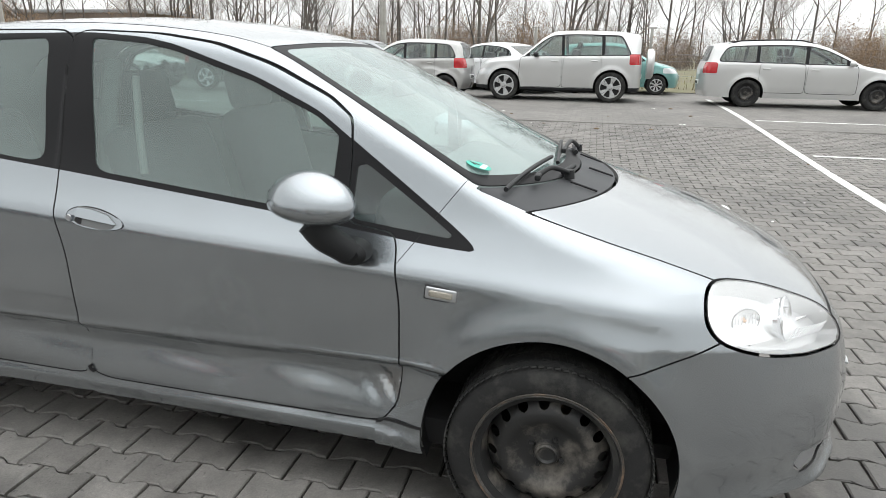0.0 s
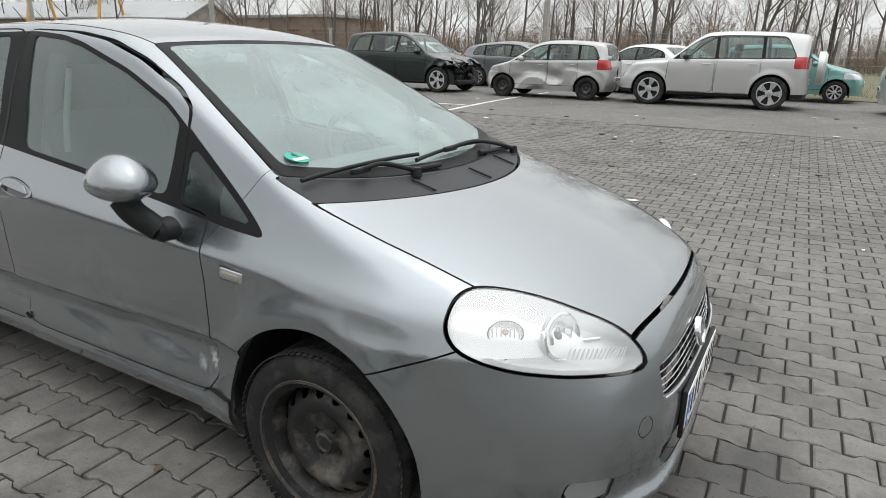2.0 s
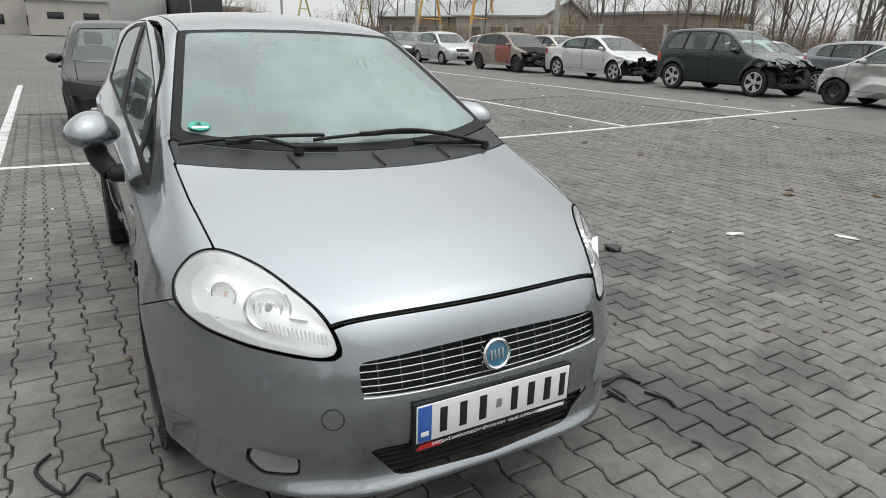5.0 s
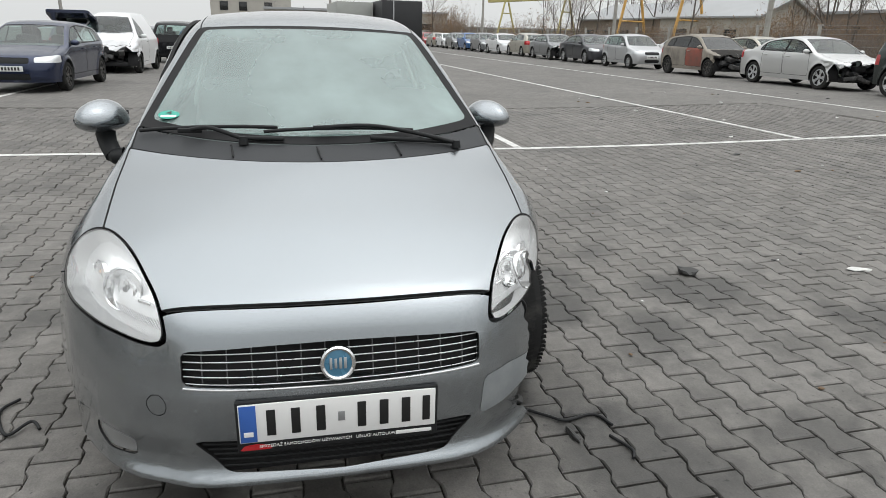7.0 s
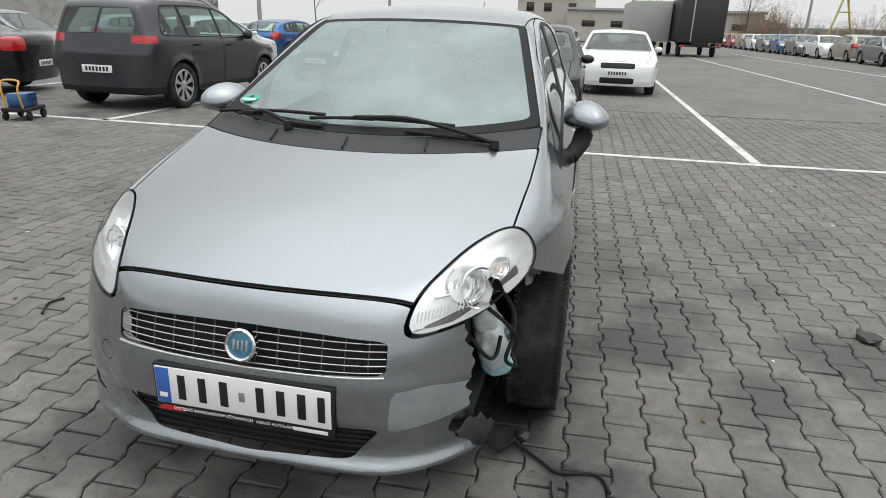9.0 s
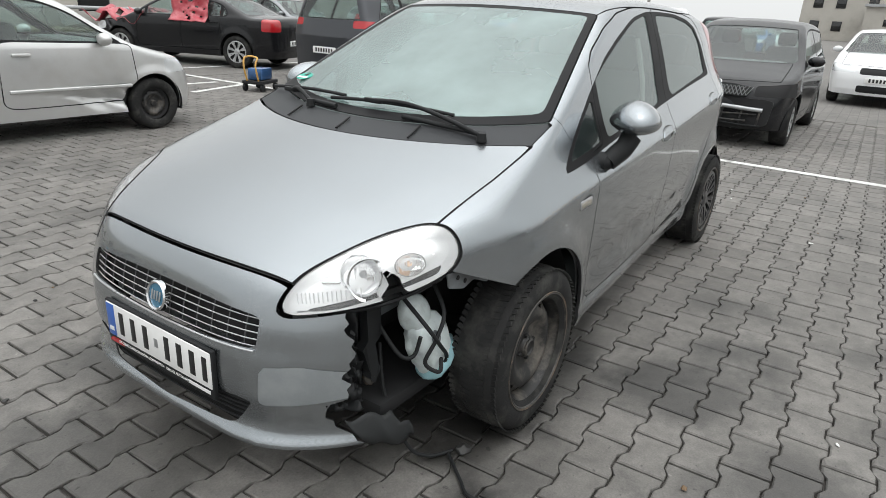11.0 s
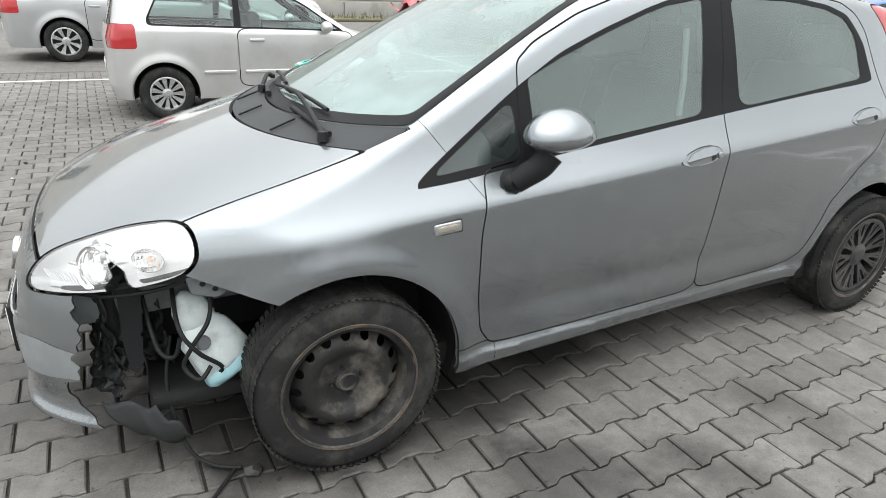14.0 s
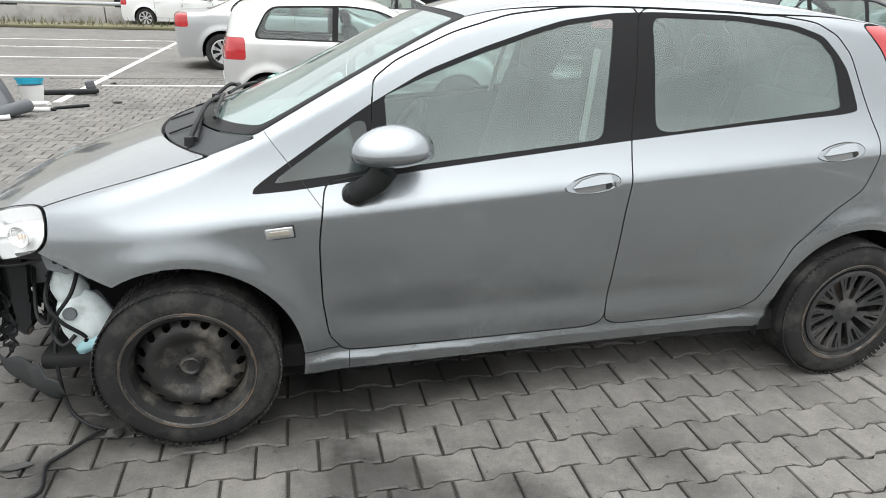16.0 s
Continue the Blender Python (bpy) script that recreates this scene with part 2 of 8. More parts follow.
class Shell:
    """A skin on f = 0, in quads, that can be cut along other fields."""

    def __init__(self, f, lo, hi, h):
        self.f = f
        if f is None:
            self.v, self.polys = lo, hi
            return
        ax = [np.arange(a, b + h, h) for a, b in zip(lo, hi)]
        n = [len(a) for a in ax]
        g = np.stack(np.meshgrid(*ax, indexing="ij"), -1).reshape(-1, 3)
        v = f(g).reshape(n)
        cells = [k - 1 for k in n]
        total, count, quads = np.zeros((*cells, 3)), np.zeros(cells), []
        for d in range(3):
            sl0, sl1 = [slice(None)] * 3, [slice(None)] * 3
            sl0[d], sl1[d] = slice(0, -1), slice(1, None)
            a, b = v[tuple(sl0)], v[tuple(sl1)]
            hit = np.argwhere((a < 0) != (b < 0))
            va, vb = a[tuple(hit.T)], b[tuple(hit.T)]
            pos = np.stack([ax[i][hit[:, i]] for i in range(3)], 1)
            pos[:, d] += h * va / (va - vb)
            o1, o2 = [i for i in range(3) if i != d]
            ring = []
            for s1, s2 in ((-1, -1), (0, -1), (0, 0), (-1, 0)):
                c = hit.copy()
                c[:, o1] += s1
                c[:, o2] += s2
                ring.append(c)
                ok = np.all((c >= 0) & (c < cells), axis=1)
                np.add.at(total, tuple(c[ok].T), pos[ok])
                np.add.at(count, tuple(c[ok].T), 1)
            ring = np.stack(ring, 1)
            ok = np.all((ring >= 0) & (ring < cells), axis=(1, 2))
            ring, sign = ring[ok], va[ok] < 0
            if d == 1:
                sign = ~sign
            ring[~sign] = ring[~sign][:, ::-1]
            quads.append(ring.reshape(-1, 3))
        quads = np.concatenate(quads)
        ids = np.full(cells, -1)
        used = np.argwhere(count > 0)
        ids[tuple(used.T)] = np.arange(len(used))
        p = total[tuple(used.T)] / count[tuple(used.T)][:, None]
        for _ in range(4):
            p = p - np.clip(f(p), -h, h)[:, None] * grad(f, p)
        self.v = p.tolist()
        self.polys = ids[tuple(quads.T)].reshape(-1, 4).tolist()

    def cut(self, polys, field, gap=0.0):
        """The pieces of polys where field > gap and where field < -gap."""
        if gap:
            a, rest = self.cut(polys, lambda p: field(p) - gap)
            _, b = self.cut([], field) if not rest else self.cut(rest, lambda p: field(p) + gap)
            return a, b
        val = field(np.array(self.v)).tolist()
        yes, no, made = [], [], {}
        for q in polys:
            pos = sum(1 for i in q if val[i] > 0)
            if pos == len(q):
                yes.append(q)
            elif pos == 0:
                no.append(q)
            else:
                y, z = [], []
                for i, j in zip(q, q[1:] + q[:1]):
                    (y if val[i] > 0 else z).append(i)
                    if (val[i] > 0) != (val[j] > 0):
                        key = (i, j) if i < j else (j, i)
                        if key not in made:
                            a, b = self.v[key[0]], self.v[key[1]]
                            t = val[key[0]] / (val[key[0]] - val[key[1]])
                            self.v.append([a[k] + (b[k] - a[k]) * t for k in range(3)])
                            made[key] = len(self.v) - 1
                        y.append(made[key]), z.append(made[key])
                if len(y) > 2:
                    yes.append(y)
                if len(z) > 2:
                    no.append(z)
        return yes, no

    def mesh(self, polys, name, material, rim=0.012, bend=None, offset=0.0, edge=None):
        """A mesh of these pieces with a folded-in edge, smooth by the field's own normals."""
        used = sorted({i for q in polys for i in q})
        back = {o: k for k, o in enumerate(used)}
        p = np.array([self.v[i] for i in used]).reshape(-1, 3)
        nrm = grad(self.f, p)
        faces = [[back[i] for i in q] for q in polys]
        if offset:
            p = p + nrm * offset
        if bend is not None:
            q0 = bend(p)
            e = 2e-3
            t1 = np.cross(nrm, np.array([[0.3, 0.1, 0.95]]))
            t1 /= np.linalg.norm(t1, axis=1, keepdims=True)
            t2 = np.cross(nrm, t1)
            nrm2 = np.cross(bend(p + t1 * e) - q0, bend(p + t2 * e) - q0)
            nrm2 /= np.maximum(np.linalg.norm(nrm2, axis=1, keepdims=True), 1e-12)
            nrm2 *= np.sign(np.sum(nrm2 * nrm, axis=1, keepdims=True) + 1e-9)
            p, nrm = q0, nrm2
        body_faces = len(faces)
        if rim:
            seen = {}
            for q in faces:
                for i, j in zip(q, q[1:] + q[:1]):
                    seen[(i, j)] = 1
            edges = [e for e in seen if (e[1], e[0]) not in seen]
            low, extra, en = {}, [], []
            for i, j in edges:
                for k in (i, j):
                    if k not in low:
                        low[k] = len(p) + len(extra)
                        extra += [p[k], p[k] - nrm[k] * rim]
                        en += [nrm[k], nrm[k]]
            faces += [[low[j], low[i], low[i] + 1, low[j] + 1] for i, j in edges]
            if extra:
                p, nrm = np.concatenate([p, extra]), np.concatenate([nrm, en])
        me = bpy.data.meshes.new(name)
        me.from_pydata(p.tolist(), [], faces)
        me.materials.append(material)
        me.polygons.foreach_set("use_smooth", [True] * len(me.polygons))
        me.update()
        if rim:
            # near-black edges paint shade into the panel gaps
            me.materials.append(edge or DARK)
            me.polygons.foreach_set("material_index", [0] * body_faces + [1] * (len(faces) - body_faces))
        me.normals_split_custom_set_from_vertices(nrm.tolist())
        return me


def thing(name, label, category, group="", kind="", at=None):
    ob = new(name)
    if at is not None:
        ob.matrix_world = at
    return tagged(ob, label, category, group, kind)


def put(name, me, parent=None, label="", at=None):
    ob = new(name, me)
    if parent is not None:
        ob.parent = parent
    if at is not None:
        ob.matrix_basis = at
    return tagged(ob, label)


def bm_mesh(bm, name, material, smooth=35):
    bmesh.ops.recalc_face_normals(bm, faces=bm.faces)
    me = bpy.data.meshes.new(name)
    bm.to_mesh(me)
    bm.free()
    me.materials.append(material)
    if smooth:
        me.polygons.foreach_set("use_smooth", [True] * len(me.polygons))
        me.set_sharp_from_angle(angle=radians(smooth))
    return me


def part(name, bm, material, parent, label="", at=None, smooth=35):
    return put(name, bm_mesh(bm, name, material, smooth), parent, label, at)


def box(sx, sy, sz, bevel=0.0, at=None, bm=None, seg=2):
    """A block with rounded edges; added to bm if one is given."""
    one = bmesh.new()
    bmesh.ops.create_cube(one, size=1.0, matrix=Matrix.Diagonal((sx, sy, sz, 1)))
    if bevel:
        bmesh.ops.bevel(one, geom=one.edges[:], offset=bevel, segments=seg, affect="EDGES", profile=0.5)
    if at is not None:
        bmesh.ops.transform(one, matrix=at, verts=one.verts)
    if bm is None:
        return one
    tmp = bpy.data.meshes.new("tmp")
    one.to_mesh(tmp)
    bm.from_mesh(tmp)
    one.free()
    bpy.data.meshes.remove(tmp)
    return bm


def lathe(profile, n=48, bm=None, axis="Y", start=0.0, turn=2 * math.pi):
    """A body of revolution: (radius, along) pairs round an axis."""
    bm = bm or bmesh.new()
    rings = []
    closed = turn > 6.28
    for k in range(n if closed else n + 1):
        a = start + turn * k / n
        c, s = math.cos(a), math.sin(a)
        rings.append([bm.verts.new({"Y": (r * c, h, r * s), "Z": (r * c, r * s, h), "X": (h, r * c, r * s)}[axis]) for r, h in profile])
    m = len(profile)
    for k in range(len(rings) if closed else len(rings) - 1):
        a, b = rings[k], rings[(k + 1) % len(rings)]
        for i in range(m - 1):
            if profile[i][0] < 1e-6 and profile[i + 1][0] < 1e-6:
                continue
            bm.faces.new((a[i], a[i + 1], b[i + 1], b[i]))
    bmesh.ops.remove_doubles(bm, verts=bm.verts, dist=1e-5)
    return bm


def tube(points, radius, name, material, parent=None, label="", res=3, taper=None):
    """A round rod, wire or pipe along points, as a mesh."""
    pts = [Vector(p) for p in points]
    bm, rings, n = bmesh.new(), [], max(6, res * 2 + 2)
    up = Vector((0.13, 0.21, 0.97))
    for i, p in enumerate(pts):
        t = (pts[min(i + 1, len(pts) - 1)] - pts[max(i - 1, 0)]).normalized()
        a = t.cross(up).normalized()
        b = t.cross(a)
        r = radius if taper is None else radius + (taper - radius) * i / (len(pts) - 1)
        rings.append([bm.verts.new(p + (a * math.cos(6.2832 * k / n) + b * math.sin(6.2832 * k / n)) * r) for k in range(n)])
    for a, b in zip(rings, rings[1:]):
        for k in range(n):
            bm.faces.new((a[k], a[(k + 1) % n], b[(k + 1) % n], b[k]))
    bm.faces.new(rings[0][::-1]), bm.faces.new(rings[-1])
    return part(name, bm, material, parent, label, smooth=60)


def smooth_path(points, n=8):
    """Points on a rounded way through the given ones."""
    p = [Vector(q) for q in points]
    out = []
    for i in range(len(p) - 1):
        a, b, c, d = p[max(i - 1, 0)], p[i], p[i + 1], p[min(i + 2, len(p) - 1)]
        for k in range(n):
            u = k / n
            out.append(0.5 * (2 * b + (c - a) * u + (2 * a - 5 * b + 4 * c - d) * u * u + (3 * b - a - 3 * c + d) * u**3))
    return out + [p[-1]]


def prism(outline, thick, to3d):
    """A plate with that 2D outline; to3d(u, v, w) sets it in space, w from 0 to thick."""
    bm = bmesh.new()
    a = [bm.verts.new(to3d(u, v, 0.0)) for u, v in outline]
    b = [bm.verts.new(to3d(u, v, thick)) for u, v in outline]
    bm.faces.new(a), bm.faces.new(b[::-1])
    for i in range(len(a)):
        j = (i + 1) % len(a)
        bm.faces.new((a[j], a[i], b[i], b[j]))
    return bm


# ---- wheels ----
def sheet(verts, polys):
    return Shell(None, [list(map(float, v)) for v in verts], polys, 0)


def sheet_mesh(s, polys, name, material, thick, back=(0, -1, 0), smooth=35):
    """A cut sheet given thickness towards back."""
    used = sorted({i for q in polys for i in q})
    key = {o: k for k, o in enumerate(used)}
    bm = bmesh.new()
    v = [bm.verts.new(s.v[i]) for i in used]
    w = [bm.verts.new(Vector(s.v[i]) + Vector(back) * thick) for i in used]
    edges = {}
    for q in polys:
        k = [key[i] for i in q]
        try:
            bm.faces.new([v[i] for i in k]), bm.faces.new([w[i] for i in k[::-1]])
        except ValueError:
            continue
        for i, j in zip(k, k[1:] + k[:1]):
            edges[(i, j)] = 1
    for i, j in edges:
        if (j, i) not in edges:
            bm.faces.new((v[j], v[i], w[i], w[j]))
    return bm_mesh(bm, name, material, smooth)


def disc_sheet(profile, n):
    """A dished disc, (radius, along y) pairs, as a sheet to be cut."""
    verts, polys = [], []
    for k in range(n):
        a = 2 * math.pi * k / n
        verts += [(r * math.cos(a), h, r * math.sin(a)) for r, h in profile]
    m = len(profile)
    for k in range(n):
        for i in range(m - 1):
            a, b = k * m + i, ((k + 1) % n) * m + i
            polys.append([a, a + 1, b + 1, b])
    return sheet(verts, polys)


def polar(p):
    return np.hypot(p[:, 0], p[:, 2]), np.arctan2(p[:, 2], p[:, 0])


def steel_disc(name, material, holes=16, ring=0.152, size=0.0148, R=0.195):
    k = R / 0.195
    prof = [(r * k, h) for r, h in ((0.172, 0.012), (0.168, 0.022), (0.16, 0.034), (0.152, 0.042), (0.145, 0.048), (0.138, 0.053), (0.13, 0.057),
            (0.12, 0.060), (0.105, 0.056), (0.09, 0.045), (0.075, 0.036), (0.06, 0.034), (0.04, 0.036), (0.034, 0.048), (0.026, 0.05), (0.001, 0.046))]
    s = disc_sheet(prof, 96)

    def hole(p):
        r, a = polar(p)
        u = (a * holes / (2 * math.pi)) % 1.0 - 0.5
        return size * k - np.hypot((r - ring * k), u * 2 * math.pi / holes * ring * k)
    _, keep = s.cut(s.polys, hole)
    return sheet_mesh(s, keep, name, material, 0.004)


def spoke_cover(name, material, spokes=9, R=0.192, split=True, wide=0.3):
    prof = [(r * R / 0.192, h) for r, h in zip(np.linspace(0.192, 0.002, 34), np.interp(np.linspace(0.192, 0.002, 34), [0, 0.03, 0.06, 0.15, 0.18, 0.192], [0.083, 0.083, 0.074, 0.082, 0.088, 0.084]))]
    s = disc_sheet(prof, 144)

    def hole(p):
        r, a = polar(p)
        u = np.abs((a * spokes / (2 * math.pi)) % 1.0 - 0.5) * 2
        arm = (wide + 0.1 * R / np.maximum(r, 0.03) * 0.35) - u
        if split:
            arm = np.maximum(arm, 0.13 - np.abs(u - 0.62 + 0.35 * (R - r) / R)) 
            arm = np.where((u < 0.16) & (r > 0.55 * R), -0.05, arm)
        scale = np.maximum(r, 0.02) * math.pi / spokes
        return np.minimum(np.minimum(-arm * scale, 0.9 * R - r), r - 0.3 * R)
    _, keep = s.cut(s.polys, hole)
    return sheet_mesh(s, keep, name, material, 0.012)


def tyre_mesh(name, R=0.305, half=0.0925, rim=0.195, n=72, blocks=True):
    q = R - rim
    prof = [(rim - 0.004, half * 0.8), (rim + q * 0.12, half * 0.95), (rim + q * 0.4, half * 1.01), (rim + q * 0.72, half * 0.97), (R - 0.012, half * 0.86),
            (R - 0.004, half * 0.7), (R - 0.001, 0.0)]
    prof += [(r, -h) for r, h in prof[-2::-1]]
    bm = lathe(prof, n)
    me = bm_mesh(bm, name, RUBBER, 40)
    if not blocks:
        return me
    bm = bmesh.new()
    count = 84
    for k in range(count):
        for row, (h, skew, wide) in enumerate(((-0.07, 0.10, 0.036), (-0.026, 0.25, 0.038), (0.026, -0.25, 0.038), (0.07, -0.10, 0.036))):
            a = 2 * math.pi * (k + (row % 2) * 0.5) / count
            base = R - (0.006 if abs(h) > 0.05 else 0.001)
            m = Matrix.Rotation(-a, 4, "Y") @ Matrix.Translation((base, h, 0)) @ Matrix.Rotation(skew + (0.45 if h > 0 else -0.45), 4, "X")
            if abs(h) > 0.05:
                m = m @ Matrix.Rotation(-0.28 if h > 0 else 0.28, 4, "Z")
            w, t = wide / 2, 0.0078
            c = [bm.verts.new(m @ Vector((x, y, z))) for x in (-0.004, 0.0006) for y in (-w, w) for z in (-t, t)]
            for f in ((4, 5, 7, 6), (0, 1, 5, 4), (2, 6, 7, 3), (1, 3, 7, 5), (0, 4, 6, 2)):
                bm.faces.new([c[i] for i in f])
    return me, bm_mesh(bm, "tread", RUBBER, 40)


TYRE, TREAD = tyre_mesh("tyre")
RIMBARREL = bm_mesh(lathe([(0.1844, -0.07), (0.1844, 0.01), (0.1908, 0.04), (0.2015, 0.062), (0.2101, 0.078), (0.2176, 0.084), (0.2198, 0.090), (0.2133, 0.093),
                           (0.2069, 0.086), (0.1962, 0.064), (0.1865, 0.044), (0.1812, 0.01), (0.1812, -0.07)], 64), "rim_barrel", STEEL)
RIMLIP = bm_mesh(lathe([(0.2133, 0.0915), (0.2208, 0.0935), (0.224, 0.088), (0.2176, 0.084), (0.2133, 0.0915)], 64), "rim_edge", RUSTY)
STEELDISC = steel_disc("steel_disc", STEEL, R=0.209)
BLACKCOVER = spoke_cover("wheel_cover", mat("black_wheel_cover", (0.03, 0.031, 0.033), 0.35, 0.1, 0.3, 10, 150, dirt=(0.13, 0.12, 0.11), dirt_amount=0.6, dirt_scale=9))
BOLT = bm_mesh(lathe([(0.0, 0.012), (0.006, 0.012), (0.0085, 0.008), (0.0085, 0.0)], 6), "wheel_bolt", STEEL)
HUBRING = bm_mesh(lathe([(0.030, 0.036), (0.033, 0.052), (0.028, 0.056), (0.022, 0.050), (0.0, 0.048)], 28), "hub_ring", STEEL)
BRAKE = bm_mesh(lathe([(0.0, 0.0), (0.12, 0.0), (0.125, -0.02), (0.12, -0.05), (0.0, -0.06)], 32), "brake_drum", RUSTY)


def wheel(car, at, covered, label):
    w = put("wheel", BRAKE, car, label, at)
    put("tyre", TYRE, w)
    tagged(put("tread", TREAD, w), kind="stuff")
    put("rim_barrel", RIMBARREL, w)
    put("rim_edge", RIMLIP, w)
    if covered:
        put("wheel_cover", BLACKCOVER, w)
    else:
        put("steel_disc", STEELDISC, w)
        put("hub_ring", HUBRING, w)
        for k in range(4):
            a = math.pi / 4 + k * math.pi / 2
            put("wheel_bolt", BOLT, w, at=Matrix.Translation((0.05 * math.cos(a), 0.034, 0.05 * math.sin(a))))
    return w


# ---- the damaged grey hatchback ----
COWL = mat("weathered_scuttle_plastic", (0.040, 0.042, 0.045), 0.55, 0, 0.25, 6, 220, bump=0.08, specular=0.25)
LINER = mat("dark_inner_lining", (0.14, 0.145, 0.145), 0.8, 0, 0.15, 4, 60)


def scraped_paint():
    """The grey paint with long pale scrapes and scratches across the dented lower door."""
    m = PAINT.copy()
    m.name = "scraped_grey_paint"
    n, l = m.node_tree.nodes, m.node_tree.links
    b = n["Principled BSDF"]
    base = b.inputs["Base Color"].links[0].from_socket
    tc, mp, ns, r1 = (n.new("ShaderNode" + k) for k in ("TexCoord", "Mapping", "TexNoise", "MapRange"))
    mp.inputs["Scale"].default_value = (2.2, 1.0, 48.0)
    mp.inputs["Rotation"].default_value = (0, radians(2.5), 0)
    ns.inputs["Scale"].default_value, ns.inputs["Detail"].default_value, ns.inputs["Roughness"].default_value = 1.6, 9.0, 0.7
    l.new(tc.outputs["Object"], mp.inputs["Vector"]), l.new(mp.outputs["Vector"], ns.inputs["Vector"])
    r1.inputs["From Min"].default_value, r1.inputs["From Max"].default_value = 0.58, 0.70
    l.new(ns.outputs["Fac"], r1.inputs["Value"])
    sep = n.new("ShaderNodeSeparateXYZ")
    l.new(tc.outputs["Object"], sep.inputs["Vector"])
    last = r1.outputs["Result"]
    for axis, a, b0, c, d in (("Z", 0.345, 0.365, 0.43, 0.48), ("X", -0.3, 0.35, 0.98, 1.03)):
        up, down, mul = n.new("ShaderNodeMapRange"), n.new("ShaderNodeMapRange"), n.new("ShaderNodeMath")
        up.inputs["From Min"].default_value, up.inputs["From Max"].default_value = a, b0
        down.inputs["From Min"].default_value, down.inputs["From Max"].default_value = d, c
        mul.operation = "MULTIPLY"
        for k in (up, down):
            l.new(sep.outputs[axis], k.inputs["Value"])
        l.new(up.outputs["Result"], mul.inputs[0]), l.new(down.outputs["Result"], mul.inputs[1])
        both = n.new("ShaderNodeMath")
        both.operation = "MULTIPLY"
        l.new(last, both.inputs[0]), l.new(mul.outputs[0], both.inputs[1])
        last = both.outputs[0]
    # a torn patch beside the door's front edge
    dist, pn, pr, pmax = (n.new("ShaderNode" + k) for k in ("VectorMath", "TexNoise", "MapRange", "Math"))
    dist.operation, dist.inputs[1].default_value = "DISTANCE", (0.79, -0.76, 0.43)
    l.new(tc.outputs["Object"], dist.inputs[0])
    pn.inputs["Scale"].default_value, pn.inputs["Detail"].default_value = 45.0, 6.0
    l.new(mp.outputs["Vector"], pn.inputs["Vector"])
    sub_ = n.new("ShaderNodeMath")
    sub_.operation, sub_.inputs[1].default_value = "MULTIPLY_ADD", 0.16
    l.new(pn.outputs["Fac"], sub_.inputs[0]), l.new(dist.outputs["Value"], sub_.inputs[2])
    pr.inputs["From Min"].default_value, pr.inputs["From Max"].default_value = 0.135, 0.105
    l.new(sub_.outputs[0], pr.inputs["Value"])
    pmax.operation = "MAXIMUM"
    l.new(last, pmax.inputs[0]), l.new(pr.outputs["Result"], pmax.inputs[1])
    last = pmax.outputs[0]
    mix = n.new("ShaderNodeMix")
    mix.data_type = "RGBA"
    l.new(last, mix.inputs[0]), l.new(base, mix.inputs[6])
    mix.inputs[7].default_value = (0.30, 0.295, 0.29, 1)
    l.new(mix.outputs[2], b.inputs["Base Color"])
    return m


SCRAPED = scraped_paint()
AX, HUB = 1.255, 0.291
roof_line = curve((-2.0, 1.25), (-1.7, 1.335), (-1.4, 1.402), (-1.0, 1.456), (-0.6, 1.478), (-0.3, 1.482), (-0.1, 1.475), (0.1, 1.456), (0.25, 1.431),
                  (0.36, 1.398), (0.52, 1.327), (0.75, 1.215), (1.0, 1.093), (1.15, 1.026), (1.25, 0.99), (1.354, 0.958), (1.5, 0.915),
                  (1.66, 0.864), (1.78, 0.822), (1.9, 0.77), (2.014, 0.713), (2.08, 0.672), (2.15, 0.615), (2.25, 0.5), soft=0.03)
side_line = curve((-0.8, 0.73), (-0.62, 0.757), (-0.55, 0.776), (-0.45, 0.785), (-0.35, 0.79), (-0.25, 0.797), (-0.12, 0.801), (-0.015, 0.8005), (0.0, 0.797), (0.012, 0.789),
                  (0.05, 0.764), (0.1, 0.735), (0.15, 0.71), (0.2, 0.69), (0.33, 0.645), (0.45, 0.597), (0.53, 0.56), (0.62, 0.5), (0.8, 0.35), soft=0.012)
front_taper = curve((1.2, 0), (1.3, 0.001), (1.45, 0.012), (1.55, 0.037), (1.65, 0.072), (1.75, 0.118), (1.85, 0.178), (1.95, 0.258), (2.05, 0.36), (2.2, 0.55), soft=0.03)
nose_line = curve((0.1, 2.05), (0.16, 2.10), (0.19, 2.14), (0.215, 2.146), (0.235, 2.125), (0.27, 2.118), (0.32, 2.13), (0.36, 2.138), (0.42, 2.139), (0.46, 2.137),
                  (0.5, 2.128), (0.55, 2.118), (0.6, 2.102), (0.65, 2.084), (0.7, 2.06), (0.8, 1.98), (1.0, 1.8), soft=0.008)
nose_plan = curve((0, 0), (0.1, -0.001), (0.2, -0.003), (0.26, -0.006), (0.33, -0.013), (0.39, -0.024), (0.44, -0.046), (0.47, -0.062), (0.5, -0.085), (0.57, -0.15),
                  (0.65, -0.25), (0.72, -0.38), (0.8, -0.6), (0.9, -1.0), soft=0.02)
tail_line = curve((0.1, -1.76), (0.25, -1.84), (0.4, -1.87), (0.6, -1.87), (0.85, -1.85), (1.0, -1.81), (1.2, -1.7), (1.35, -1.58), (1.5, -1.4), soft=0.04)


near_lean = curve((-2.1, 0.105), (-1.15, 0.072), (-0.1, 0.035), (0.6, 0.008), (1.0, 0.0), (2.3, 0.0))
